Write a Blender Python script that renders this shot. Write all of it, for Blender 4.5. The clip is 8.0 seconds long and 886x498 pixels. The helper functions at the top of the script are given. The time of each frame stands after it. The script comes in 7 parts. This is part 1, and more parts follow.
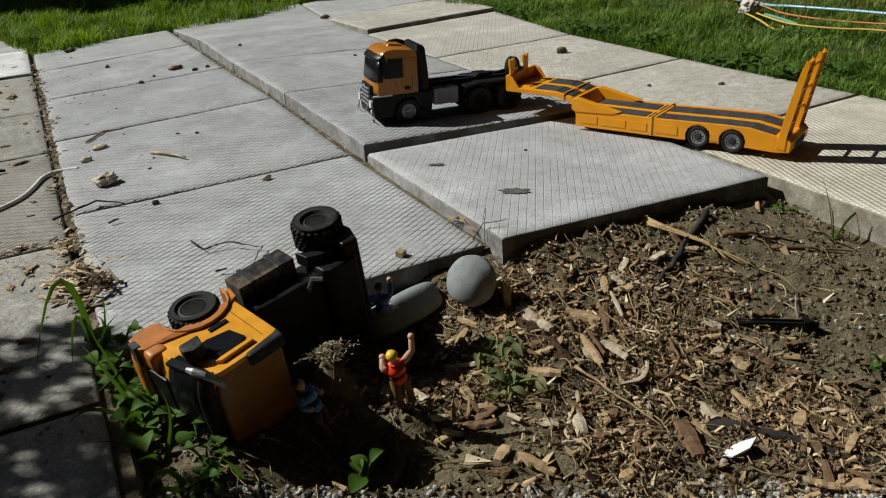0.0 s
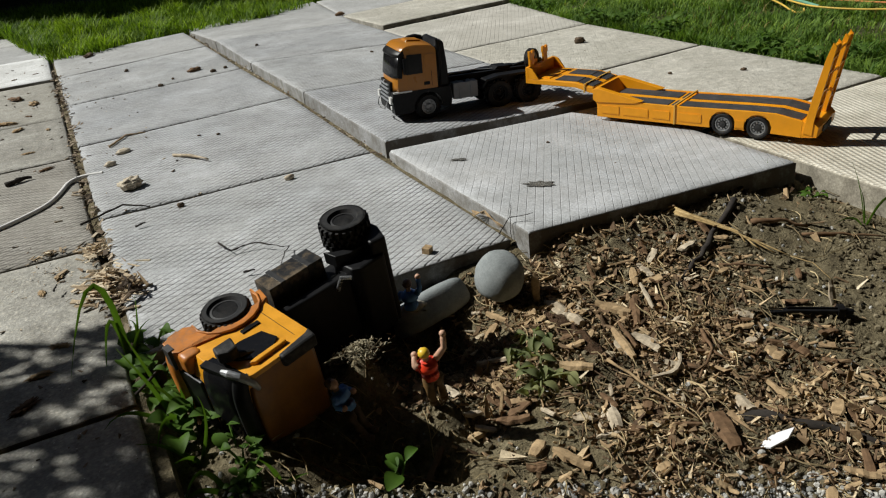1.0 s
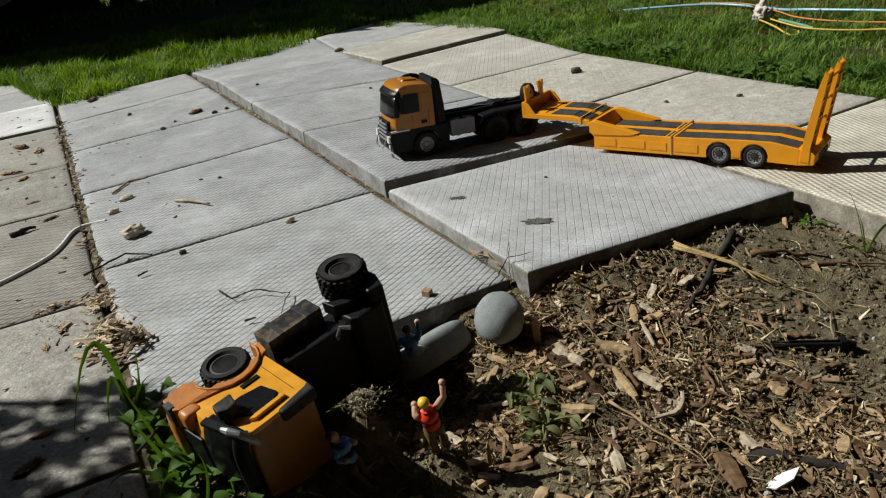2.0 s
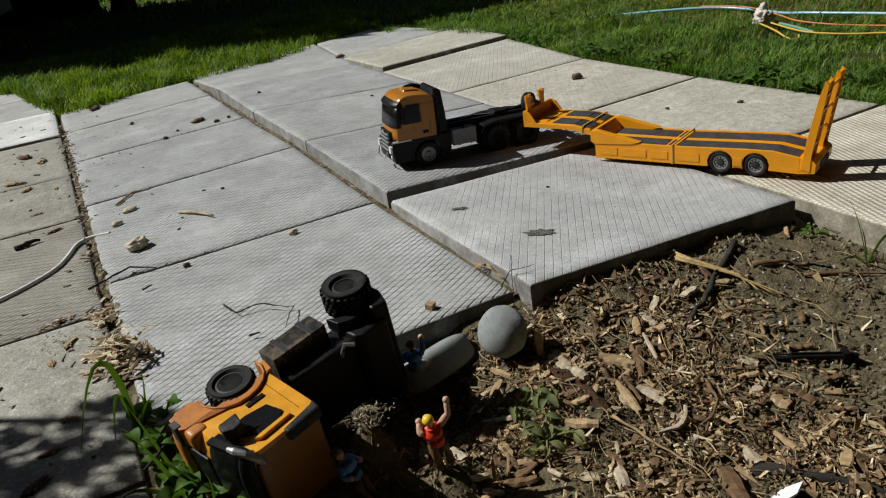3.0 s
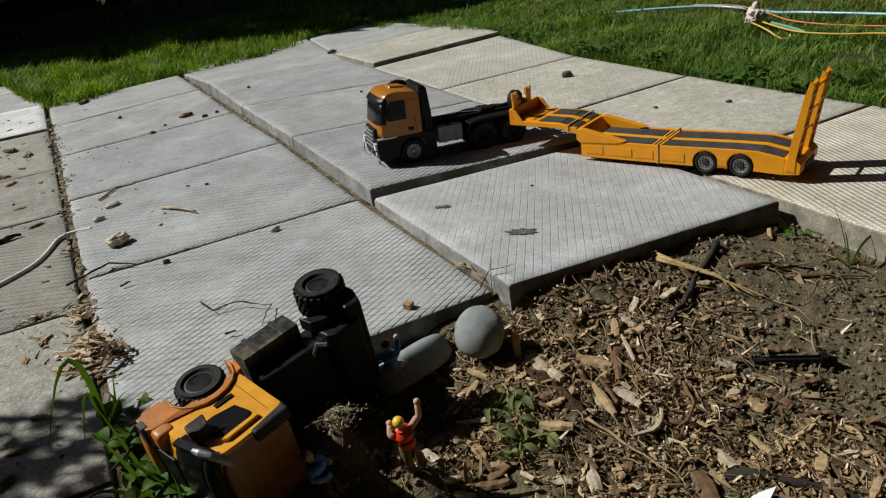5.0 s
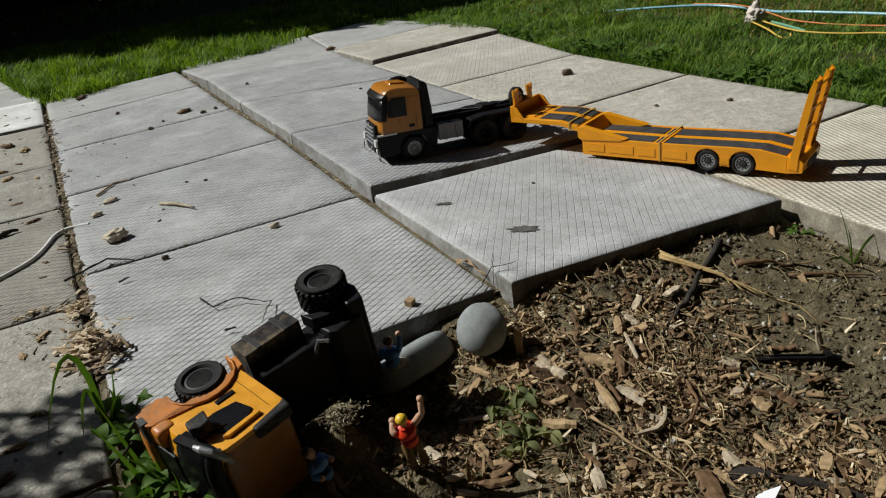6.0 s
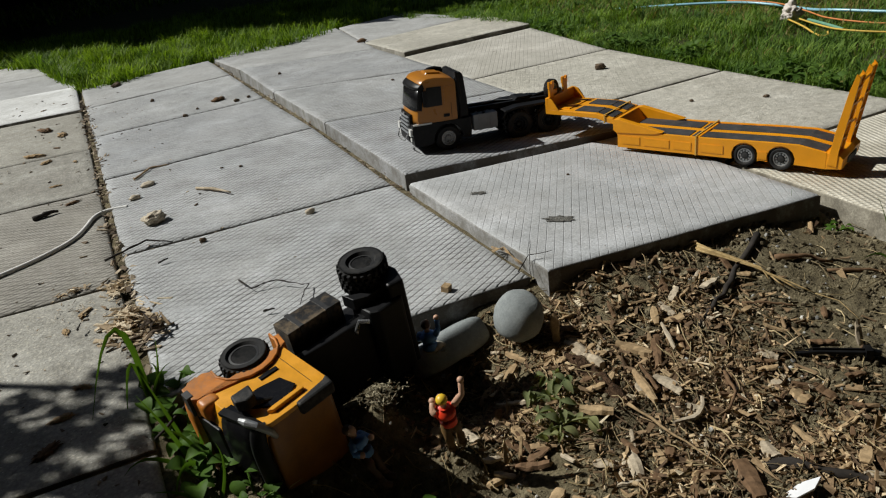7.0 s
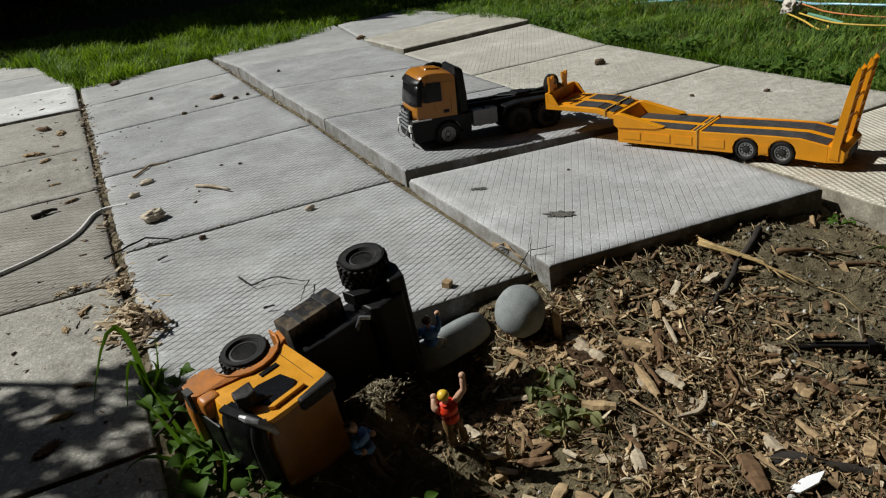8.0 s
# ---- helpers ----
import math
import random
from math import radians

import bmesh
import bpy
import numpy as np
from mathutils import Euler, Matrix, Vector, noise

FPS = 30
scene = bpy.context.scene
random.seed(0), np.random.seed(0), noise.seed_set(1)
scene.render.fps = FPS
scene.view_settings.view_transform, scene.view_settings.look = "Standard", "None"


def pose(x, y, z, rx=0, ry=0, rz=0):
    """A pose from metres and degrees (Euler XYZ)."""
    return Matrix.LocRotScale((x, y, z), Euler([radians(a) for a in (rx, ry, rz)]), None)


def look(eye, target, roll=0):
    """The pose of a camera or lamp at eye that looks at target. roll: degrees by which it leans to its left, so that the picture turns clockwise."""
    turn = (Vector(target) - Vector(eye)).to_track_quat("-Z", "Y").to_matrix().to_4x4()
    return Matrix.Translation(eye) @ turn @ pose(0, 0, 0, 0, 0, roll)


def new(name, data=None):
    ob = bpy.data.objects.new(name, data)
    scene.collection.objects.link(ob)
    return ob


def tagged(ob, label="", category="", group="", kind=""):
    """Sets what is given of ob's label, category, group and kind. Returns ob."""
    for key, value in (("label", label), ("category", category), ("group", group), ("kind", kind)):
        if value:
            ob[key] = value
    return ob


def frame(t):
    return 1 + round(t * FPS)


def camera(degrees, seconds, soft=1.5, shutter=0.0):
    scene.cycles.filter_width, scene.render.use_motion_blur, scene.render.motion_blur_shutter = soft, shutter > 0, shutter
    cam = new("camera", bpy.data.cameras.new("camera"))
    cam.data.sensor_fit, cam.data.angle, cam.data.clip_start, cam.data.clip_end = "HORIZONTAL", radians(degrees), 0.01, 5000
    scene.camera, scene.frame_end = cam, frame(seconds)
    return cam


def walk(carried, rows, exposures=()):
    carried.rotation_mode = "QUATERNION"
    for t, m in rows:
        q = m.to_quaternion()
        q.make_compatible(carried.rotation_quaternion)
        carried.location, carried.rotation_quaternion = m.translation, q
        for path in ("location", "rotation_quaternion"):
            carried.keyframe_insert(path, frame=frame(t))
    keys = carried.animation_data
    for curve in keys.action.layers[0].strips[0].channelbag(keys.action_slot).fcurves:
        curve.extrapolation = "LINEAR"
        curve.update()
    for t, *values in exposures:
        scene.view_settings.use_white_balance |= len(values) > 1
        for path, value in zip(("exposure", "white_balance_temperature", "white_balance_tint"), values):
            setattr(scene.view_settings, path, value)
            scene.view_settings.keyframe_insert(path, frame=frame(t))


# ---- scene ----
cam = camera(60.3, 8.0, soft=1.18)
PATH = [
    (0, (-0.58, -0.999, 0.533), (0.222, 0.624, -0.318), -4.3),
    (0.5, (-0.593, -0.993, 0.534), (0.161, 0.643, -0.334), -5.7),
    (1, (-0.59, -0.989, 0.536), (0.166, 0.65, -0.326), -6.4),
    (1.5, (-0.577, -0.991, 0.543), (0.182, 0.651, -0.309), -7.5),
    (2, (-0.57, -0.989, 0.562), (0.186, 0.68, -0.24), -8.4),
    (3.5, (-0.561, -0.987, 0.585), (0.191, 0.684, -0.214), -9.0),
    (4, (-0.544, -0.99, 0.584), (0.21, 0.681, -0.216), -8.8),
    (4.5, (-0.535, -0.991, 0.581), (0.218, 0.678, -0.224), -8.6),
    (6, (-0.541, -0.979, 0.573), (0.223, 0.681, -0.24), -8.0),
    (6.5, (-0.557, -0.976, 0.569), (0.185, 0.693, -0.245), -7.8),
    (7, (-0.573, -0.979, 0.565), (0.141, 0.703, -0.25), -7.4),
    (7.5, (-0.574, -0.98, 0.563), (0.144, 0.7, -0.252), -7.7),
    (8, (-0.573, -0.975, 0.56), (0.139, 0.704, -0.26), -7.7),
]
walk(cam, [(t, look(eye, target, roll)) for t, eye, target, roll in PATH],
     [(0, -0.15), (1, -0.03), (2, -0.05), (3.5, -0.19), (8, -0.19)])
S = scene

# ---- world, sun ----
SUN_AZ, SUN_EL = -39.0, 44.0   # way the light travels, in plan; height of the sun
world = bpy.data.worlds.new("world")
S.world = world
world.use_nodes = True
wn = world.node_tree.nodes
sky = wn.new("ShaderNodeTexSky")
sky.sky_type = 'NISHITA'
sky.sun_disc = False
sky.sun_elevation = radians(SUN_EL)
sky.sun_rotation = radians(-51.0)
S.view_settings.exposure = -0.2
wn["Background"].inputs["Strength"].default_value = 0.04
world.node_tree.links.new(sky.outputs[0], wn["Background"].inputs["Color"])
sun_data = bpy.data.lights.new("sun", 'SUN')
sun_data.energy = 5.0
sun_data.angle = radians(0.53)
sun_data.color = (1.0, 1.0, 0.945)
sun = new("sun", sun_data)
_a, _e = radians(SUN_AZ), radians(SUN_EL)
SUNWAY = Vector((math.cos(_a) * math.cos(_e), math.sin(_a) * math.cos(_e), -math.sin(_e)))
sun.matrix_world = look((-6, 5, 8), Vector((-6, 5, 8)) + SUNWAY)


# ---- materials ----
def lin(c):
    return (*c, 1.0) if len(c) == 3 else c


class Nodes:
    """A small builder of node materials."""

    def __init__(self, name):
        self.m = bpy.data.materials.new(name)
        self.m.use_nodes = True
        self.t = self.m.node_tree
        self.p = self.t.nodes["Principled BSDF"]

    def n(self, kind, **kw):
        node = self.t.nodes.new(kind)
        for k, v in kw.items():
            if k in node.inputs:
                node.inputs[k].default_value = v
        return node

    def link(self, a, b):
        self.t.links.new(a, b)

    def coords(self, kind="Object"):
        return self.n("ShaderNodeTexCoord").outputs[kind]

    def noise(self, vec, scale, detail=5.0, rough=0.6):
        node = self.n("ShaderNodeTexNoise", Scale=scale, Detail=detail, Roughness=rough)
        self.link(vec, node.inputs["Vector"])
        return node.outputs["Fac"]

    def ramp(self, fac, stops):
        node = self.n("ShaderNodeValToRGB")
        el = node.color_ramp.elements
        while len(el) < len(stops):
            el.new(0.5)
        for e, (p, c) in zip(el, stops):
            e.position, e.color = p, lin(c)
        self.link(fac, node.inputs["Fac"])
        return node.outputs["Color"]

    def mix(self, fac, a, b, blend="MIX"):
        node = self.n("ShaderNodeMix")
        node.data_type, node.blend_type = "RGBA", blend
        for sock, v in ((node.inputs[0], fac), (node.inputs[6], a), (node.inputs[7], b)):
            if isinstance(v, (int, float)):
                sock.default_value = v
            elif isinstance(v, tuple):
                sock.default_value = lin(v)
            else:
                self.link(v, sock)
        return node.outputs[2]

    def math(self, op, a, b=0.0, c=0.0):
        node = self.n("ShaderNodeMath")
        node.operation = op
        for i, v in enumerate((a, b, c)):
            if isinstance(v, (int, float)):
                node.inputs[i].default_value = v
            else:
                self.link(v, node.inputs[i])
        return node.outputs[0]

    def bump(self, height, strength=0.5, distance=0.002, normal=None):
        node = self.n("ShaderNodeBump", Strength=strength, Distance=distance)
        self.link(height, node.inputs["Height"])
        if normal is not None:
            self.link(normal, node.inputs["Normal"])
        return node.outputs["Normal"]

    def done(self, color=None, rough=0.6, metal=0.0, normal=None, spec=None):
        for key, v in (("Base Color", color), ("Roughness", rough), ("Metallic", metal), ("Normal", normal), ("Specular IOR Level", spec)):
            if v is None:
                continue
            if isinstance(v, tuple):
                v = lin(v)
            if isinstance(v, (int, float, tuple)):
                self.p.inputs[key].default_value = v
            else:
                self.link(v, self.p.inputs[key])
        return self.m


def concrete(name, lo, hi, grooves=(), dirt=(0.09, 0.08, 0.07), speck=0.0, waffle=0.0):
    """Weathered concrete. grooves: (degrees, spacing in metres, depth of tone, fineness) for each family of pressed lines."""
    k = Nodes(name)
    c = k.coords("Object")
    rnd = k.n("ShaderNodeObjectInfo").outputs["Random"]
    shift = k.n("ShaderNodeVectorMath")
    shift.operation = "ADD"
    k.link(c, shift.inputs[0])
    comb = k.n("ShaderNodeCombineXYZ")
    k.link(k.math("MULTIPLY", rnd, 37.0), comb.inputs[2])
    k.link(comb.outputs[0], shift.inputs[1])
    v = shift.outputs[0]
    big, mid, fine = k.noise(v, 3.5, 6), k.noise(v, 16, 6, 0.7), k.noise(v, 260, 3, 0.6)
    col = k.ramp(big, [(0.3, lo), (0.7, hi)])
    lime = k.ramp(k.noise(v, 5.5, 7, 0.62), [(0.5, (1, 1, 1)), (0.68, (1.22, 1.23, 1.25))])
    col = k.mix(1.0, col, lime, "MULTIPLY")
    stain = k.ramp(mid, [(0.32, (0.86, 0.855, 0.84)), (0.52, (1, 1, 1)), (0.75, (1.05, 1.05, 1.06))])
    col = k.mix(1.0, col, stain, "MULTIPLY")
    grain = k.ramp(fine, [(0.3, (0.68, 0.68, 0.68)), (0.7, (1.24, 1.24, 1.24))])
    col = k.mix(0.8, col, grain, "MULTIPLY")
    col = k.mix(1.0, col, k.ramp(rnd, [(0.0, (0.93, 0.93, 0.94)), (1.0, (1.05, 1.04, 1.02))]), "MULTIPLY")
    height = k.math("MULTIPLY", fine, 0.6)
    if speck:
        vor = k.n("ShaderNodeTexVoronoi", Scale=150.0)
        k.link(v, vor.inputs["Vector"])
        sp = k.ramp(vor.outputs["Distance"], [(0.1, (1.5, 1.45, 1.35)), (0.45, (0.9, 0.9, 0.9))])
        col = k.mix(speck, col, sp, "MULTIPLY")
        height = k.math("ADD", height, k.math("MULTIPLY", k.noise(v, 70, 5, 0.7), 3.4))
        col = k.mix(1.0, col, k.ramp(k.noise(v, 45, 6, 0.75), [(0.3, (0.72, 0.72, 0.7)), (0.65, (1.12, 1.12, 1.1))]), "MULTIPLY")
    blotch = k.ramp(k.noise(v, 42, 6, 0.7), [(0.32, (0.91, 0.91, 0.905)), (0.62, (1.05, 1.05, 1.05))])
    col = k.mix(1.0, col, blotch, "MULTIPLY")
    for scale, low, tone in ((95.0, 0.085, (0.8, 0.79, 0.76)), (70.0, 0.07, (0.12, 0.1, 0.08))):
        dots = k.n("ShaderNodeTexVoronoi", Scale=scale)
        k.link(v, dots.inputs["Vector"])
        seen = k.math("MULTIPLY", k.math("LESS_THAN", dots.outputs["Distance"], k.math("MULTIPLY", big, low * 2.2)), k.math("GREATER_THAN", k.noise(v, 23, 3), 0.52))
        col = k.mix(k.math("MULTIPLY", seen, 0.7), col, tone)
    sep = k.n("ShaderNodeSeparateXYZ")
    k.link(c, sep.inputs[0])
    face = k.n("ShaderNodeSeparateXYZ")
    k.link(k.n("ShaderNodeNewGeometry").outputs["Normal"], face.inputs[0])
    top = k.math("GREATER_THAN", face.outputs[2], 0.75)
    # Front faces: patchy earth tint that also puts their shade into the colour.
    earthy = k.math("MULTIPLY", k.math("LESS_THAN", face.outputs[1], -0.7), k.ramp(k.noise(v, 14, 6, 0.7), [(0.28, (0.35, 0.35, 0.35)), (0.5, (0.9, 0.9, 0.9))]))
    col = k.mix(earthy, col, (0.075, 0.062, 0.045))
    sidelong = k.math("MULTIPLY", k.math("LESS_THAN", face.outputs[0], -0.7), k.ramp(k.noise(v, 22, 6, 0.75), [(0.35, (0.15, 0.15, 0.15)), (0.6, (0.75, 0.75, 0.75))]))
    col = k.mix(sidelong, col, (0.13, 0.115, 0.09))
    for ang, gap, tone, wide in grooves:
        a = radians(ang + 90)
        d = k.math("ADD", k.math("MULTIPLY", sep.outputs[0], math.cos(a) / gap), k.math("MULTIPLY", sep.outputs[1], math.sin(a) / gap))
        d = k.math("ADD", d, k.math("MULTIPLY", mid, 0.12))
        f = k.math("ABSOLUTE", k.math("SUBTRACT", k.math("FRACT", k.math("ADD", d, 200.0)), 0.5))
        line = k.math("SUBTRACT", 1.0, k.math("SMOOTH_MIN", k.math("MULTIPLY", f, wide), 1.0, 0.3))
        line = k.math("MULTIPLY", line, k.ramp(k.noise(v, 9, 5), [(0.3, (0.2, 0.2, 0.2)), (0.6, (1, 1, 1))]))
        line = k.math("MULTIPLY", line, top)
        col = k.mix(k.math("MULTIPLY", line, tone), col, dirt)
        height = k.math("SUBTRACT", height, k.math("MULTIPLY", line, 1.5 * min(1.0, 0.25 + 1.1 * tone)))
    if waffle:
        w = k.math("MULTIPLY", k.math("SINE", k.math("MULTIPLY", k.math("ADD", sep.outputs[0], k.math("MULTIPLY", sep.outputs[1], 0.5)), 6.283 / waffle)),
                   k.math("SINE", k.math("MULTIPLY", k.math("SUBTRACT", sep.outputs[1], k.math("MULTIPLY", sep.outputs[0], 0.35)), 6.283 / waffle)))
        w = k.math("MULTIPLY", k.math("ADD", w, k.math("MULTIPLY", mid, 0.9)), top)
        height = k.math("ADD", height, k.math("MULTIPLY", w, 1.2))
        col = k.mix(1.0, col, k.ramp(w, [(0.0, (0.87, 0.85, 0.81)), (0.75, (1.06, 1.06, 1.05))]), "MULTIPLY")
    return k.done(col, 0.88, normal=k.bump(height, 0.7, 0.0018), spec=0.3)


def plastic(name, base, rough=0.4, wear=0.25, dust=(0.25, 0.22, 0.18), dustiness=0.15, metal=0.0, spec=0.5):
    """Moulded plastic with scuffs and a film of dust."""
    k = Nodes(name)
    v = k.coords("Object")
    big, fine = k.noise(v, 30, 6, 0.65), k.noise(v, 400, 3)
    lo = tuple(x * (1 - wear) for x in base)
    hi = tuple(min(1.0, x * (1 + wear * 0.4)) for x in base)
    col = k.ramp(big, [(0.3, lo), (0.65, hi)])
    col = k.mix(k.math("MULTIPLY", k.ramp(k.noise(v, 70, 6, 0.75), [(0.45, (0, 0, 0)), (0.75, (1, 1, 1))]), dustiness), col, dust)
    r = k.ramp(big, [(0.3, (rough * 0.8,) * 3), (0.7, (min(1, rough * 1.35),) * 3)])
    return k.done(col, r, metal, k.bump(fine, 0.15, 0.0004), spec)


def earth(name, lo, mid, hi, scale=1.0, relief=0.004, contrast=0.8):
    k = Nodes(name)
    v = k.coords("Object")
    a, b, c = k.noise(v, 5 * scale, 6), k.noise(v, 45 * scale, 6, 0.7), k.noise(v, 300 * scale, 4, 0.7)
    col = k.ramp(b, [(0.3, lo), (0.5, mid), (0.72, hi)])
    col = k.mix(0.7, col, k.ramp(a, [(0.3, (0.7, 0.68, 0.66)), (0.7, (1.2, 1.18, 1.12))]), "MULTIPLY")
    col = k.mix(contrast, col, k.ramp(c, [(0.3, (0.6, 0.6, 0.6)), (0.7, (1.3, 1.3, 1.3))]), "MULTIPLY")
    h = k.math("ADD", k.math("MULTIPLY", b, 2.0), c)
    return k.done(col, 0.95, normal=k.bump(h, 0.9, relief), spec=0.2)


def varied(name, stops, rough=0.8, grain=200.0, per="island", spec=0.3, streak=(1, 1, 1)):
    """A colour for each loose piece, with its own grain."""
    k = Nodes(name)
    if per == "island":
        r = k.n("ShaderNodeNewGeometry").outputs["Random Per Island"]
    else:
        r = k.n("ShaderNodeObjectInfo").outputs["Random"]
    col = k.ramp(r, stops)
    mp = k.n("ShaderNodeMapping")
    mp.inputs["Scale"].default_value = streak
    k.link(k.coords("Object"), mp.inputs["Vector"])
    g = k.noise(mp.outputs[0], grain, 4, 0.7)
    col = k.mix(0.9, col, k.ramp(g, [(0.3, (0.6, 0.58, 0.55)), (0.65, (1.2, 1.2, 1.2))]), "MULTIPLY")
    return k.done(col, rough, normal=k.bump(g, 0.5, 0.001), spec=spec)


def leafy(name, lo, hi, rough=0.6):
    k = Nodes(name)
    r = k.n("ShaderNodeNewGeometry").outputs["Random Per Island"]
    col = k.ramp(r, [(0.0, lo), (1.0, hi)])
    g = k.noise(k.coords("Object"), 60, 4)
    wide = k.noise(k.coords("Object"), 3.2, 5)
    col = k.mix(1.0, col, k.ramp(wide, [(0.36, (0.52, 0.62, 0.5)), (0.62, (1.15, 1.1, 0.9))]), "MULTIPLY")
    col = k.mix(0.6, col, k.ramp(g, [(0.3, (0.7, 0.75, 0.6)), (0.7, (1.25, 1.2, 1.1))]), "MULTIPLY")
    k.done(col, rough, spec=0.22)
    thin = k.n("ShaderNodeBsdfTranslucent")
    k.link(k.mix(1.0, col, (1.25, 1.3, 0.7), "MULTIPLY"), thin.inputs["Color"])
    both = k.n("ShaderNodeMixShader", Fac=0.38)
    k.link(k.p.outputs[0], both.inputs[1])
    k.link(thin.outputs[0], both.inputs[2])
    k.link(both.outputs[0], k.t.nodes["Material Output"].inputs["Surface"])
    return k.m


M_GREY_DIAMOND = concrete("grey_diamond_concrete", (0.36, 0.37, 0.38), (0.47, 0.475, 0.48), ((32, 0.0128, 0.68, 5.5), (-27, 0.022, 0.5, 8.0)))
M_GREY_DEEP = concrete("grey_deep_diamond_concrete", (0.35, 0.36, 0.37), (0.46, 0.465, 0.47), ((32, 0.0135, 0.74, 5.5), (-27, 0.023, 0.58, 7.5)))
M_GREY_LINES = concrete("grey_lined_concrete", (0.37, 0.38, 0.385), (0.49, 0.49, 0.49), ((55.5, 0.0148, 0.2, 15.0),))
M_GREY_FAINT = concrete("grey_faint_concrete", (0.34, 0.35, 0.36), (0.46, 0.465, 0.47), ((32, 0.0128, 0.6, 5.5), (-27, 0.022, 0.46, 8.0)))
M_GREY_PLAIN = concrete("grey_plain_concrete", (0.36, 0.36, 0.35), (0.47, 0.465, 0.45))
M_TAN_LINES = concrete("tan_lined_concrete", (0.44, 0.42, 0.37), (0.53, 0.505, 0.45), ((58, 0.016, 0.24, 10.0),))
M_TAN_PLAIN = concrete("tan_plain_concrete", (0.44, 0.42, 0.375), (0.535, 0.51, 0.455), speck=0.2)
M_TAN_FAINT = concrete("tan_faintly_lined_concrete", (0.455, 0.435, 0.385), (0.55, 0.525, 0.47), ((58, 0.016, 0.12, 11.0),), speck=0.15)
M_TAN_WAFFLE = concrete("tan_waffle_concrete", (0.46, 0.43, 0.36), (0.6, 0.57, 0.5), waffle=0.016)
M_OLD_PLAIN = concrete("old_brown_concrete", (0.31, 0.295, 0.265), (0.43, 0.415, 0.378), speck=0.6)
M_OLD_LINES = concrete("old_brown_lined_concrete", (0.29, 0.275, 0.245), (0.4, 0.38, 0.34), ((20, 0.0125, 0.8, 5.0), (-27, 0.02, 0.7, 6.0)))
M_WHITE_SLAB = concrete("pale_concrete", (0.6, 0.6, 0.58), (0.72, 0.72, 0.7))
M_ORANGE = plastic("orange_plastic", (0.4, 0.152, 0.01), 0.3, 0.12, dustiness=0.05)
M_ORANGE_TRAILER = plastic("yellow_orange_plastic", (0.82, 0.325, 0.004), 0.4, 0.1, dustiness=0.02)
M_ORANGE_WORN = plastic("worn_orange_plastic", (0.74, 0.325, 0.012), 0.36, 0.16, dust=(0.34, 0.14, 0.03), dustiness=0.3)
M_ORANGE_SCUFFED = plastic("scuffed_brown_orange_plastic", (0.52, 0.17, 0.014), 0.45, 0.35, dust=(0.2, 0.12, 0.07), dustiness=0.75)
M_BLACK = plastic("black_plastic", (0.008, 0.008, 0.009), 0.42, 0.3, dustiness=0.03, spec=0.16)
M_TYRE = plastic("black_rubber", (0.013, 0.013, 0.014), 0.7, 0.3, dustiness=0.12, spec=0.3)
M_RIM_GREY = plastic("silver_grey_rim_plastic", (0.36, 0.36, 0.37), 0.35, 0.2, dustiness=0.1, metal=0.3)
M_BRONZE = plastic("dull_bronze_plastic", (0.4, 0.25, 0.12), 0.4, 0.3, dustiness=0.1)
M_RIM_DARK = plastic("dark_grey_rim_plastic", (0.025, 0.025, 0.026), 0.45, 0.3, dustiness=0.1)
M_RIM_STEEL = plastic("silver_rim_plastic", (0.45, 0.46, 0.47), 0.35, 0.3, metal=0.7)
M_BLACK_WORN = plastic("scuffed_black_plastic", (0.014, 0.014, 0.014), 0.4, 0.3, dust=(0.42, 0.3, 0.17), dustiness=0.5)
M_GLASS = plastic("dark_window_plastic", (0.008, 0.008, 0.009), 0.2, 0.1, dustiness=0.03, spec=0.2)
M_GREY = plastic("grey_plastic", (0.24, 0.25, 0.265), 0.5, 0.2, dustiness=0.15)
M_SILVER = plastic("silver_plastic", (0.6, 0.6, 0.6), 0.25, 0.15, metal=0.8)
M_DECK = plastic("charcoal_deck_plastic", (0.035, 0.035, 0.038), 0.7, 0.25, dustiness=0.2)
M_LAMP = plastic("clear_lamp_plastic", (0.75, 0.75, 0.72), 0.15, 0.1)
M_BAND = plastic("tan_rubber_band", (0.62, 0.36, 0.06), 0.6, 0.1)
M_SOIL = earth("garden_soil", (0.075, 0.061, 0.037), (0.19, 0.158, 0.095), (0.31, 0.265, 0.17), 1.0, 0.006)
M_TURF = earth("turf_soil", (0.03, 0.035, 0.012), (0.06, 0.07, 0.025), (0.12, 0.1, 0.05))
M_STONE = earth("grey_river_stone", (0.23, 0.255, 0.262), (0.29, 0.315, 0.322), (0.345, 0.368, 0.37), 1.0, 0.0004, 0.35)
M_CHIP = varied("wood_chips", [(0, (0.1, 0.062, 0.036)), (0.4, (0.22, 0.145, 0.08)), (0.75, (0.37, 0.255, 0.14)), (0.94, (0.56, 0.42, 0.25)), (1, (0.76, 0.66, 0.48))], 0.85, 180, streak=(1, 1, 1))
M_GRAVEL = varied("gravel", [(0, (0.16, 0.16, 0.155)), (0.5, (0.36, 0.355, 0.33)), (1, (0.6, 0.58, 0.53))], 0.8, 250)
M_STRAW = varied("straw", [(0, (0.35, 0.24, 0.1)), (1, (0.52, 0.38, 0.18))], 0.7, 150, per="object")
M_GRASS = leafy("grass_blades", (0.06, 0.13, 0.03), (0.24, 0.36, 0.08))
M_GRASS_BRIGHT = leafy("bright_grass_blades", (0.045, 0.1, 0.012), (0.3, 0.44, 0.04))
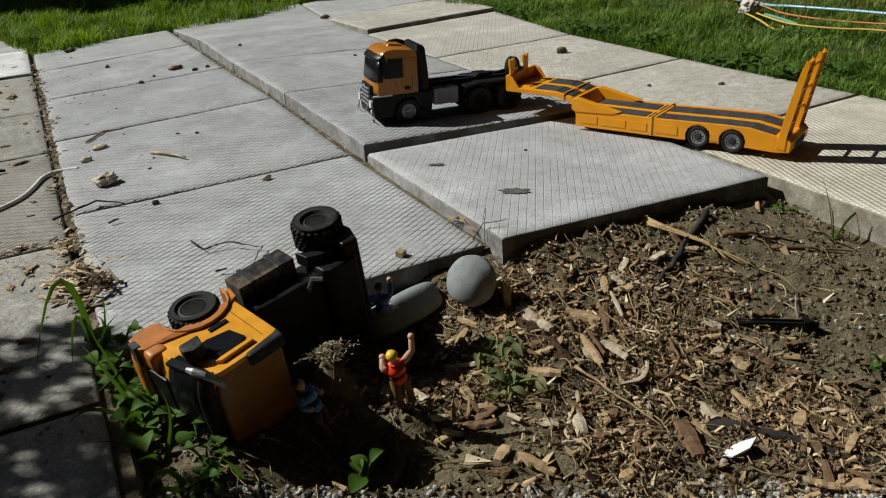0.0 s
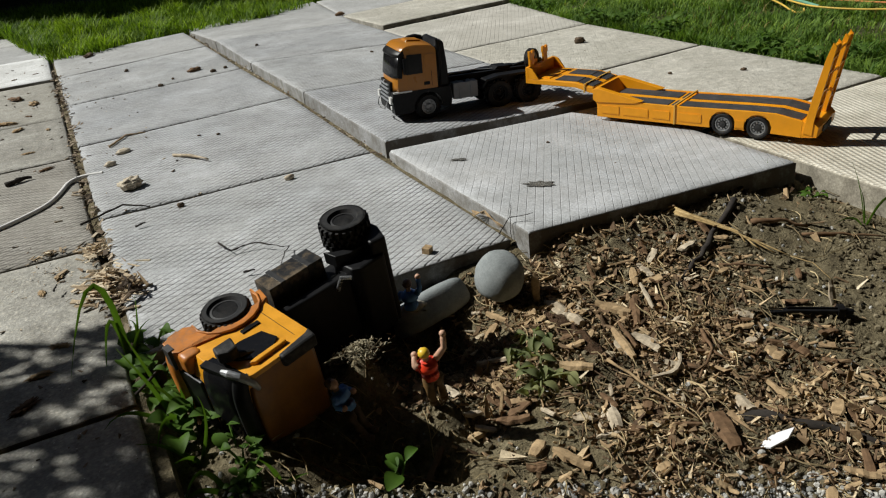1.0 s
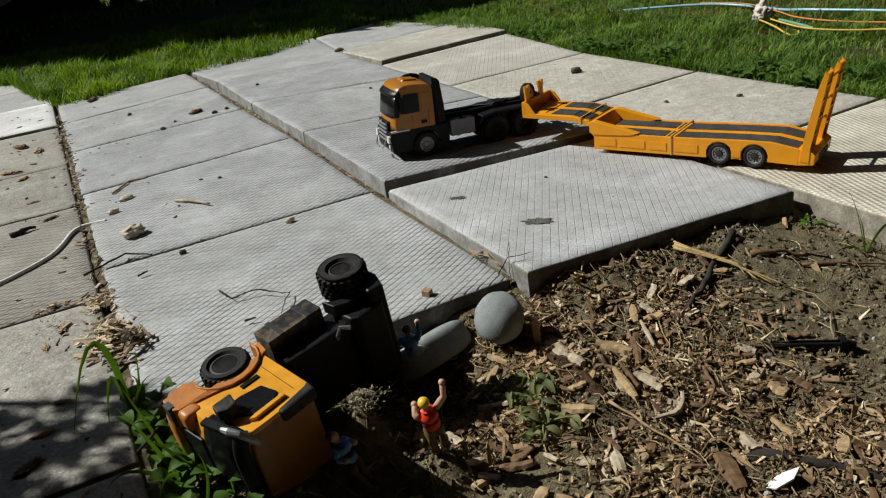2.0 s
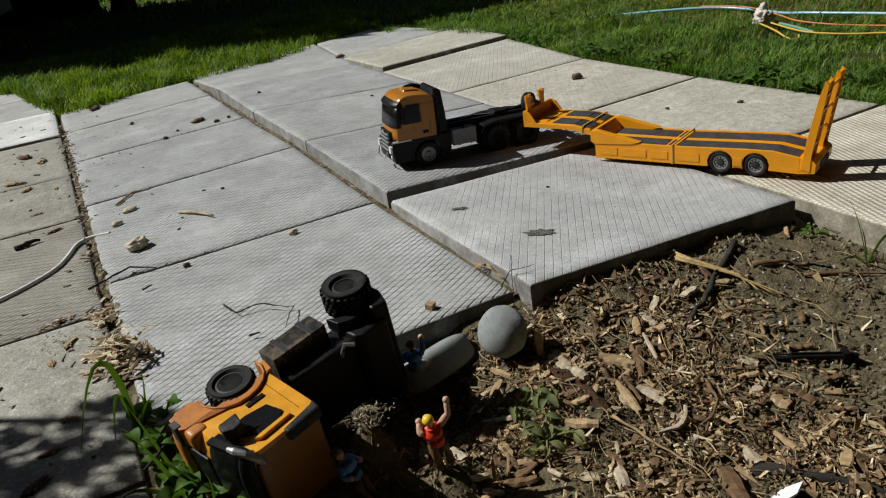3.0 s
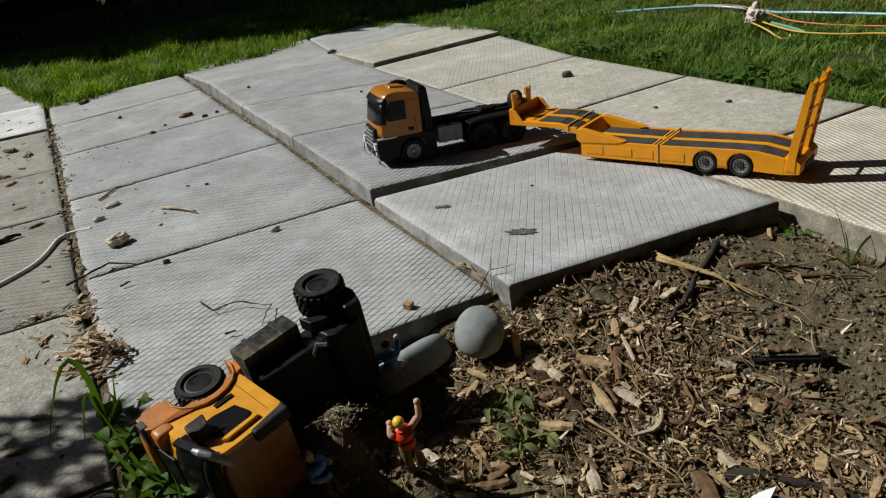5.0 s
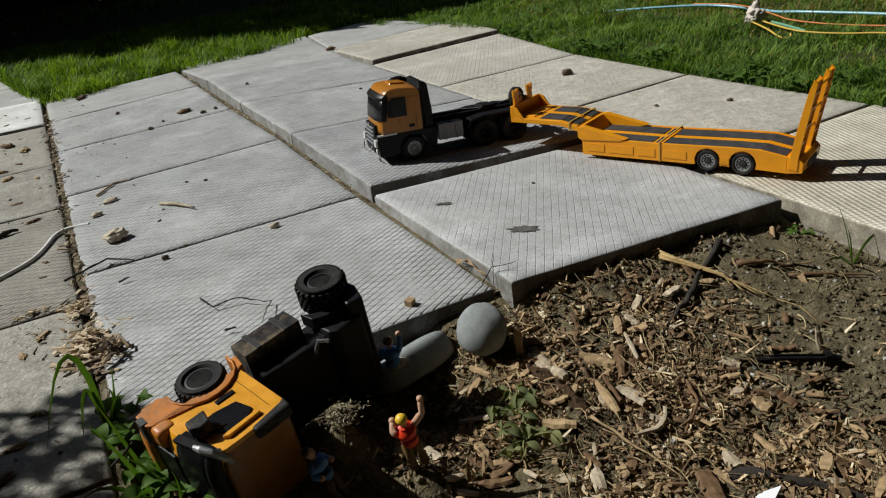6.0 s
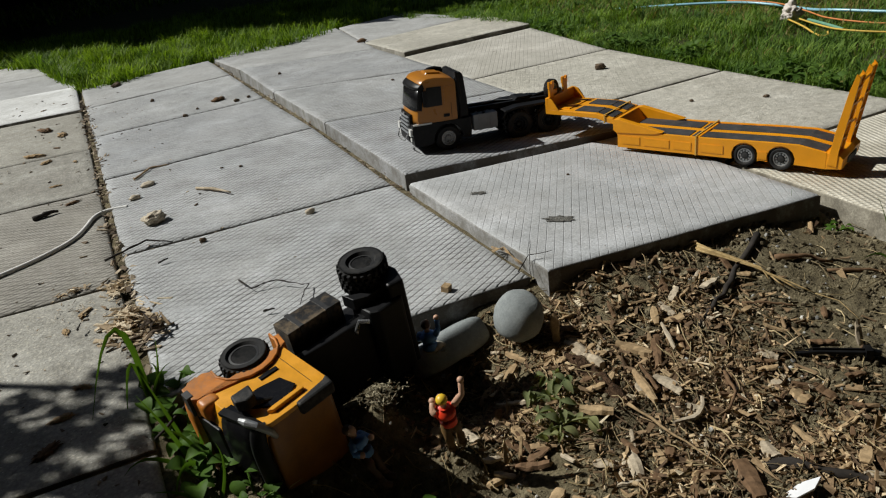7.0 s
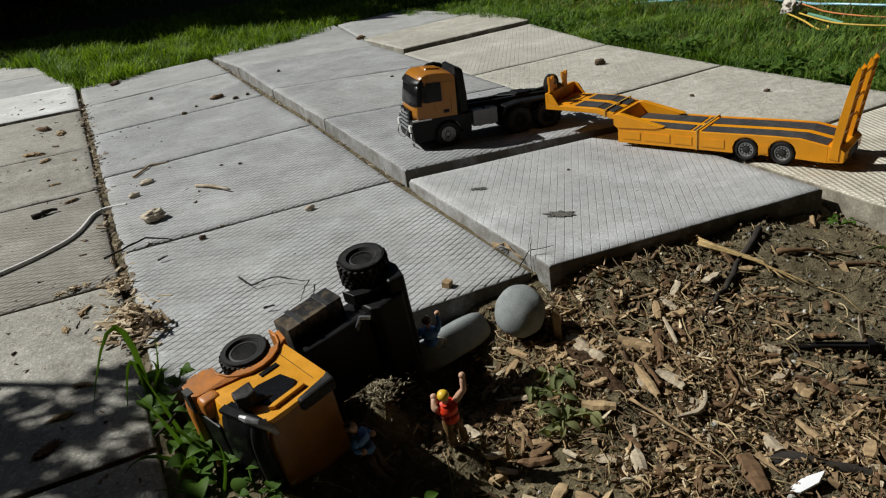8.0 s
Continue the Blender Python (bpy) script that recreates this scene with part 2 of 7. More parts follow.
M_LEAF = leafy("weed_leaves", (0.06, 0.13, 0.02), (0.17, 0.29, 0.045))
M_LEAF_DRY = leafy("wilted_leaves", (0.2, 0.21, 0.12), (0.38, 0.4, 0.25), 0.9)
M_CANOPY = leafy("tree_leaves", (0.03, 0.07, 0.012), (0.07, 0.13, 0.03))
M_BARK = earth("bark", (0.04, 0.03, 0.02), (0.09, 0.07, 0.05), (0.15, 0.12, 0.09))


# ---- mesh helpers ----
def mesh_of(name, bm, material, smooth=False):
    me = bpy.data.meshes.new(name)
    bm.normal_update()
    bm.to_mesh(me)
    bm.free()
    me.materials.append(material)
    if smooth:
        me.shade_smooth()
    return me


def part(name, bm, material, parent=None, label="", smooth=False):
    ob = new(name, mesh_of(name, bm, material, smooth))
    if parent is not None:
        ob.parent = parent
    return tagged(ob, label)


def soften(bm, width, segments=2, angle=25):
    es = [e for e in bm.edges if len(e.link_faces) == 2 and e.calc_face_angle(0) > radians(angle)]
    bmesh.ops.bevel(bm, geom=es, offset=width, segments=segments, affect='EDGES', profile=0.5, clamp_overlap=True)
    return bm


def box(x0, x1, y0, y1, z0, z1, bevel=0.0, bm=None):
    own = bmesh.new()
    vs = [own.verts.new((x, y, z)) for x in (x0, x1) for y in (y0, y1) for z in (z0, z1)]
    for f in ((0, 1, 3, 2), (4, 6, 7, 5), (0, 4, 5, 1), (2, 3, 7, 6), (0, 2, 6, 4), (1, 5, 7, 3)):
        own.faces.new([vs[i] for i in f])
    if bevel:
        soften(own, bevel)
    return merge(bm, own)


def merge(bm, own):
    if bm is None:
        return own
    me = bpy.data.meshes.new("tmp")
    own.to_mesh(me)
    own.free()
    bm.from_mesh(me)
    bpy.data.meshes.remove(me)
    return bm


def prism(profile, y0, y1, bevel=0.0, bm=None, axis="y"):
    """A profile in x and z, drawn out along y."""
    own = bmesh.new()
    def at(p, y):
        return (p[0], y, p[1]) if axis == "y" else (y, p[0], p[1])
    a = [own.verts.new(at(p, y0)) for p in profile]
    b = [own.verts.new(at(p, y1)) for p in profile]
    n = len(profile)
    own.faces.new(a)
    own.faces.new(b[::-1])
    for i in range(n):
        own.faces.new((a[(i + 1) % n], a[i], b[i], b[(i + 1) % n]))
    bmesh.ops.recalc_face_normals(own, faces=own.faces[:])
    if bevel:
        soften(own, bevel)
    return merge(bm, own)


def loft(profile, half, front=0.0, roof=0.0, n=9, power=3.0, x_mid=0.0, z_mid=0.1, tuck=0.0):
    """A profile in x and z carried across y, its front bowed back and its roof bowed down towards the sides."""
    own = bmesh.new()
    rows = []
    for j in range(n):
        e = -math.cos(math.pi * j / (n - 1))
        y = half * e
        k = abs(e) ** power
        rows.append([own.verts.new((x - front * k * max(0.0, (x - x_mid)) / 0.08 + tuck * k * max(0.0, x_mid - x) / 0.08, y, z - roof * k * max(0.0, (z - z_mid)) / 0.08)) for x, z in profile])
    m = len(profile)
    for a, b in zip(rows, rows[1:]):
        for i in range(m):
            own.faces.new((a[i], a[(i + 1) % m], b[(i + 1) % m], b[i])).smooth = True
    own.faces.new(rows[0][::-1])
    own.faces.new(rows[-1])
    bmesh.ops.recalc_face_normals(own, faces=own.faces[:])
    return own


def rounded(at, size, turn=(0, 0, 0), p=3.5, sub=3, bm=None):
    """A block with well rounded sides."""
    own = bmesh.new()
    bmesh.ops.create_icosphere(own, subdivisions=sub, radius=1.0)
    r = Euler([radians(a) for a in turn]).to_matrix()
    for v in own.verts:
        d = v.co.normalized()
        k = (abs(d.x) ** p + abs(d.y) ** p + abs(d.z) ** p) ** (-1 / p)
        v.co = r @ Vector((d.x * k * size[0], d.y * k * size[1], d.z * k * size[2])) + Vector(at)
    for f in own.faces:
        f.smooth = True
    return merge(bm, own)


def rod(a, b, r0, r1=None, seg=8, bm=None):
    """A capped, tapered rod from a to b."""
    own = bmesh.new() if bm is None else bm
    a, b = Vector(a), Vector(b)
    r1 = r0 if r1 is None else r1
    q = (b - a).to_track_quat("Z", "Y").to_matrix()
    rings = []
    for p, r in ((a, r0), (b, r1)):
        rings.append([own.verts.new(p + q @ Vector((r * math.cos(6.2832 * i / seg), r * math.sin(6.2832 * i / seg), 0))) for i in range(seg)])
    for i in range(seg):
        own.faces.new((rings[0][i], rings[0][(i + 1) % seg], rings[1][(i + 1) % seg], rings[1][i]))
    own.faces.new(rings[0][::-1])
    own.faces.new(rings[1])
    return own


def tube(points, radii, seg=6, bm=None):
    """A tube along points, with a radius at each."""
    own = bmesh.new() if bm is None else bm
    pts = [Vector(p) for p in points]
    rings = []
    for i, p in enumerate(pts):
        d = (pts[min(i + 1, len(pts) - 1)] - pts[max(i - 1, 0)]).normalized()
        q = d.to_track_quat("Z", "Y").to_matrix()
        r = radii[i] if isinstance(radii, (list, tuple)) else radii
        rings.append([own.verts.new(p + q @ Vector((r * math.cos(6.2832 * j / seg), r * math.sin(6.2832 * j / seg), 0))) for j in range(seg)])
    for r0, r1 in zip(rings, rings[1:]):
        for j in range(seg):
            own.faces.new((r0[j], r0[(j + 1) % seg], r1[(j + 1) % seg], r1[j]))
    own.faces.new(rings[0][::-1])
    own.faces.new(rings[-1])
    return own


def lathe(profile, seg=28, bm=None, at=(0, 0, 0)):
    """A profile of (radius, y) turned about the y axis."""
    own = bmesh.new() if bm is None else bm
    ax, ay, az = at
    rings = [[own.verts.new((ax + r * math.cos(6.2832 * i / seg), ay + y, az + r * math.sin(6.2832 * i / seg))) for i in range(seg)] for r, y in profile]
    fs = []
    for a, b in zip(rings, rings[1:]):
        for i in range(seg):
            fs.append(own.faces.new((a[i], a[(i + 1) % seg], b[(i + 1) % seg], b[i])))
    if profile[0][0] > 1e-6:
        fs.append(own.faces.new(rings[0]))
    if profile[-1][0] > 1e-6:
        fs.append(own.faces.new(rings[-1][::-1]))
    bmesh.ops.recalc_face_normals(own, faces=fs)
    return own


def axes(origin, fwd, up):
    """The pose of a thing whose x looks along fwd and whose z is as near to up as can be."""
    f = Vector(fwd).normalized()
    l = Vector(up).cross(f).normalized()
    u = f.cross(l)
    m = Matrix((f, l, u)).transposed().to_4x4()
    m.translation = origin
    return m


def thing(name, m, label, category, group=""):
    ob = new(name)
    ob.empty_display_size = 0.02
    ob.matrix_world = m
    return tagged(ob, label, category, group)


def fbm(x, y, s, o=3):
    return sum(noise.noise(Vector((x * s * 2 ** i, y * s * 2 ** i, 3.7 * i))) / 2 ** i for i in range(o))


# ---- ground ----
def step(a, b, t):
    t = min(1.0, max(0.0, (t - a) / (b - a)))
    return t * t * (3 - 2 * t)


def bed_height(x, y):
    """The planting bed in front of the slabs, with the hollow under the toppled truck."""
    z = -0.022 + 0.165 * max(y, -0.55) + 0.03 * min(0, y + 0.55)
    z += 0.13 * max(0.0, min(0.17, y + 0.2)) * step(-0.01, 0.05, x)
    z -= 0.03 * step(0.35, 0.6, x) * step(-0.3, -0.05, y)
    z -= 0.03 * step(-0.08, -0.2, x) * step(-0.3, -0.12, y)
    z += 0.012 * math.exp(-((x + 0.31) ** 2 + (y + 0.13) ** 2) / 0.003)
    z += 0.05 * math.exp(-((x + 0.47) ** 2 + (y + 0.2) ** 2) / 0.014)
    z -= 0.046 * math.exp(-((x + 0.2) ** 2 + (y + 0.11) ** 2) / 0.0065)
    z += 0.034 * math.exp(-((x + 0.276) ** 2 + (y + 0.264) ** 2) / 0.001)
    rim = y + 0.338 + 0.33 * (x + 0.41)
    z -= 0.046 * step(0.0, 0.022, rim) * step(0.15, 0.07, rim) * step(-0.56, -0.36, x) * step(-0.312, -0.342, x + 0.4 * (y + 0.27))
    z -= 0.026 * math.exp(-((x + 0.265) ** 2 / 0.007 + (y + 0.29) ** 2 / 0.005))
    z += 0.055 * math.exp(-((x + 0.352) ** 2 / 0.0007 + (y + 0.185) ** 2 / 0.0008))
    z += 0.008 * fbm(x, y, 5) + 0.006 * fbm(x + 9, y, 22)
    return z


def ground_height(x, y):
    bed = step(-0.64, -0.6, x) * step(0.05, 0.0, y) * step(0.66, 0.62, x)
    if x > 0.6:
        bed = step(-0.36, -0.42, y)
    lawn = -0.03 + 0.012 * fbm(x, y, 2.0)
    if -1.3 < x < 1.25 and -0.9 < y < 2.8:
        lawn = -0.06
    if x < -0.6 and y < 0.5:
        lawn = -0.06
    return lawn * (1 - bed) + bed_height(x, y) * bed


def build_ground():
    xs = [-80, -30, -12, -6, -3.5, -2.2, -1.6] + [-1.3 + 0.0125 * i for i in range(25)]
    xs += [-0.98 + 0.02 * i for i in range(17)] + [-0.64 + 0.0085 * i for i in range(155)] + [0.69 + 0.04 * i for i in range(28)] + [2.2, 3, 5, 9, 20, 80]
    ys = [-30, -8, -3, -1.8, -1.3] + [-1.2 + 0.02 * i for i in range(18)] + [-0.83 + 0.0085 * i for i in range(104)] + [0.06 + 0.08 * i for i in range(50)] + [4.4, 5, 6, 8, 12, 20, 60, 120]
    xs, ys = sorted(xs), sorted(ys)
    bm = bmesh.new()
    g = [[bm.verts.new((x, y, ground_height(x, y))) for x in xs] for y in ys]
    for j in range(len(ys) - 1):
        for i in range(len(xs) - 1):
            f = bm.faces.new((g[j][i], g[j][i + 1], g[j + 1][i + 1], g[j + 1][i]))
            cx, cy = (xs[i] + xs[i + 1]) / 2, (ys[j] + ys[j + 1]) / 2
            f.material_index = 0 if (cy < 0.2 and -1.3 < cx < 0.75) or (cy < -0.42 and cx < 1.5) else 1
            f.smooth = True
    ob = part("ground", bm, M_SOIL)
    ob.data.materials.append(M_TURF)
    return tagged(ob, "brown garden soil running into sunlit lawn", "ground", kind="structure")


build_ground()

# ---- paving ----
pavement = thing("pavement", Matrix.Identity(4), "uneven concrete patio of square slabs with pressed grooves", "pavement")
tagged(pavement, kind="structure")


SLAB_TOPS = []


def slab_z(x, y):
    """The height of the paving at a place."""
    for fl, fr, bl, br in SLAB_TOPS:
        t = (y - (fl.y + fr.y) / 2) / ((bl.y + br.y - fl.y - fr.y) / 2)
        s = (x - (fl.x * (1 - t) + bl.x * t)) / max(0.1, (fr.x * (1 - t) + br.x * t) - (fl.x * (1 - t) + bl.x * t))
        t = (y - (fl.y * (1 - s) + fr.y * s)) / ((bl.y * (1 - s) + br.y * s) - (fl.y * (1 - s) + fr.y * s))
        if -0.01 <= s <= 1.01 and -0.01 <= t <= 1.01:
            return (fl.z * (1 - s) + fr.z * s) * (1 - t) + (bl.z * (1 - s) + br.z * s) * t
    return 0.0


def slab(corners, material, thick=0.05, label="", seed=0):
    """A slab whose top has the corners front left, front right, back left and back right; worn edges, its own origin at its middle."""
    fl, fr, bl, br = [Vector(c) for c in corners]
    mid = (fl + fr + bl + br) / 4
    SLAB_TOPS.append((fl, fr, bl, br))
    n = 22
    ss = [0.0, 0.008] + [i / n for i in range(1, n)] + [0.992, 1.0]
    rng = random.Random(seed)
    ox = rng.uniform(0, 50)
    bm = bmesh.new()
    g, low = [], {}
    last = len(ss) - 1
    for j, t in enumerate(ss):
        row = []
        for i, s in enumerate(ss):
            p = (fl * (1 - s) + fr * s) * (1 - t) + (bl * (1 - s) + br * s) * t - mid
            rim = i in (0, last) or j in (0, last)
            p.z += 0.0012 * noise.noise(Vector((p.x * 6 + ox, p.y * 6, 0)))
            if rim:
                w = noise.noise(Vector((p.x * 25 + ox, p.y * 25, 1)))
                p.z -= 0.0035 + 0.004 * max(0, w)
                inward = Vector((0.5 - s, 0.5 - t, 0))
                p += inward * 0.004 * max(0.0, w + 0.2)
            row.append(bm.verts.new(p))
        g.append(row)
    for j in range(last):
        for i in range(last):
            bm.faces.new((g[j][i], g[j][i + 1], g[j + 1][i + 1], g[j + 1][i])).smooth = True
    ring = [g[0][i] for i in range(last)] + [g[j][last] for j in range(last)] + [g[last][i] for i in range(last, 0, -1)] + [g[j][0] for j in range(last, 0, -1)]
    down = []
    for v in ring:
        w = 0.0015 * noise.noise(v.co * 40)
        down.append(bm.verts.new((v.co.x * (1 + w), v.co.y * (1 + w), v.co.z - thick)))
    for a in range(len(ring)):
        b = (a + 1) % len(ring)
        bm.faces.new((ring[b], ring[a], down[a], down[b]))
    ob = part("paving_slab", bm, material, pavement, label)
    ob.location = mid
    return ob


G = 0.004   # half a joint
ZL, ZR = (-0.003, -0.004, 0.0, -0.006, -0.01, -0.01), (-0.006, -0.006, 0.012, 0.006, 0.012, 0.012)
ROWS_Y = (0.0, 0.609, 1.223, 1.832, 2.44, 2.98)
left_mats = (M_GREY_DIAMOND, M_GREY_DIAMOND, M_GREY_FAINT, M_GREY_FAINT, M_GREY_PLAIN)
for k in range(5):
    y0, y1 = ROWS_Y[k] + G, ROWS_Y[k + 1] - G
    slab(((-0.605, y0, ZL[k]), (-0.006, y0, ZR[k]), (-0.604, y1, ZL[k + 1]), (-0.006, y1, ZR[k + 1])), left_mats[k], seed=k)
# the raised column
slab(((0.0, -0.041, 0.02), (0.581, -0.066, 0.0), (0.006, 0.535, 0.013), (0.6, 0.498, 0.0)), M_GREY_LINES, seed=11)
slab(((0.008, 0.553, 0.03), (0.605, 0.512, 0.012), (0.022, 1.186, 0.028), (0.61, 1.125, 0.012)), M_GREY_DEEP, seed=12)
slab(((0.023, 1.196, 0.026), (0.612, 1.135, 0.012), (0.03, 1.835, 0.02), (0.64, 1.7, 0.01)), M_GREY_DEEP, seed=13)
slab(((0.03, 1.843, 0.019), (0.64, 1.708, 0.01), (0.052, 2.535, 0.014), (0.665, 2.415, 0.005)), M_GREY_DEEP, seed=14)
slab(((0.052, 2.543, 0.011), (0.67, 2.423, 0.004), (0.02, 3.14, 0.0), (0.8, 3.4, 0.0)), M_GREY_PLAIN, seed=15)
# the tan column
slab(((0.592, -0.45, -0.012), (1.215, -0.42, -0.012), (0.612, 0.192, -0.004), (1.215, 0.2, -0.004)), M_TAN_WAFFLE, seed=21)
slab(((0.612, 0.203, -0.004), (1.215, 0.211, -0.004), (0.624, 0.795, -0.003), (1.215, 0.82, -0.003)), M_TAN_PLAIN, seed=22)
slab(((0.624, 0.805, -0.003), (1.215, 0.83, -0.003), (0.637, 1.43, -0.002), (1.235, 1.43, -0.002)), M_TAN_FAINT, seed=23)
slab(((0.64, 1.44, -0.002), (1.235, 1.44, -0.002), (0.67, 2.1, 0.0), (1.36, 2.18, 0.0)), M_TAN_LINES, seed=24)
slab(((0.676, 2.11, 0.018), (1.36, 2.19, 0.018), (0.705, 2.7, 0.0), (1.47, 2.86, 0.0)), M_TAN_PLAIN, seed=25)
slab(((0.71, 2.715, -0.004), (1.42, 2.88, -0.004), (0.82, 3.42, -0.004), (1.3, 3.56, -0.004)), M_GREY_PLAIN, seed=26)
# the sunken brown column
KY = (-1.35, -0.72, -0.1, 0.478, 1.16, 1.68, 2.385, 3.03, 3.7, 4.35)
km = (M_OLD_PLAIN, M_OLD_PLAIN, M_OLD_PLAIN, M_OLD_LINES, M_OLD_PLAIN, M_OLD_PLAIN, M_WHITE_SLAB, M_GREY_PLAIN, M_GREY_PLAIN)
for k in range(9):
    y0, y1 = KY[k] + G, KY[k + 1] - G
    zz = 0.0 if k == 6 else -0.01
    slab(((-1.23, y0 + 0.01, zz), (-0.622, y0, zz), (-1.23, y1 + 0.01, zz), (-0.622, y1, zz)), km[k], seed=30 + k)


# ---- toy vehicles ----
def wheel(parent, x, y, z, r, width, side, rim_mat, lugs=22, tread=0.004, hub=0.55, name="tyre"):
    """A tyre with a blocky tread, and its rim as a part of it. side: 1 left, -1 right."""
    w = width / 2
    bm = lathe([(r * hub, -w * 0.75), (r * (hub + 0.1), -w), (r * 0.9, -w), (r * 0.93 - tread, -w), (r - tread, -w * 0.8), (r - tread, -w * 0.35), (r - tread, w * 0.0), (r - tread, w * 0.35), (r - tread, w * 0.8), (r * 0.93 - tread, w), (r * 0.9, w), (r * (hub + 0.1), w), (r * hub, w * 0.75), (r * hub, -w * 0.75)], 2 * lugs)
    bm.faces.ensure_lookup_table()
    pick = []
    for row, odd in ((4, 0), (5, 1), (6, 0), (7, 1)):
        pick += [bm.faces[row * 2 * lugs + i] for i in range(2 * lugs) if i % 2 == odd]
    for f in bmesh.ops.extrude_discrete_faces(bm, faces=pick)["faces"]:
        c = f.calc_center_median()
        out = Vector((c.x, 0, c.z)).normalized()
        for v in f.verts:
            v.co += out * tread + (c - v.co) * 0.12
    t = part(name, bm, M_TYRE, parent)
    t.location = (x, y, z)
    rm = lathe([(r * hub, -w * 0.7), (r * hub, w * 0.78), (r * hub * 0.86, w * 0.8), (r * hub * 0.78, w * 0.35), (r * hub * 0.46, w * 0.2), (r * hub * 0.34, w * 0.55), (r * hub * 0.2, w * 0.62), (0.0001, w * 0.62)], 24)
    bolts = bmesh.new()
    for i in range(10):
        a = 6.2832 * i / 10
        rod((r * hub * 0.64 * math.cos(a), w * 0.25, r * hub * 0.64 * math.sin(a)), (r * hub * 0.64 * math.cos(a), w * 0.62, r * hub * 0.64 * math.sin(a)), r * hub * 0.15, seg=6, bm=bolts)
    if side < 0:
        bmesh.ops.rotate(rm, verts=rm.verts, matrix=Matrix.Rotation(math.pi, 3, 'Z'))
        bmesh.ops.rotate(bolts, verts=bolts.verts, matrix=Matrix.Rotation(math.pi, 3, 'Z'))
    rim = part("rim", rm, rim_mat, t)
    part("bolt_ring", bolts, M_BRONZE if rim_mat is M_RIM_DARK else rim_mat, rim)
    if rim_mat is M_RIM_STEEL:
        cap = lathe([(r * hub * 0.8, w * 0.36), (r * hub * 0.78, w * 0.4), (r * hub * 0.46, w * 0.32), (r * hub * 0.4, w * 0.8), (0.0001, w * 0.88)], 20)
        if side < 0:
            bmesh.ops.rotate(cap, verts=cap.verts, matrix=Matrix.Rotation(math.pi, 3, 'Z'))
        part("hub_cap", cap, M_RIM_DARK, t, "dark recessed hub")
    return t


def arch(x, r, z, n=9, a0=180.0, a1=0.0):
    return [(x + r * math.cos(radians(a0 + (a1 - a0) * i / (n - 1))), z + r * math.sin(radians(a0 + (a1 - a0) * i / (n - 1)))) for i in range(n)]


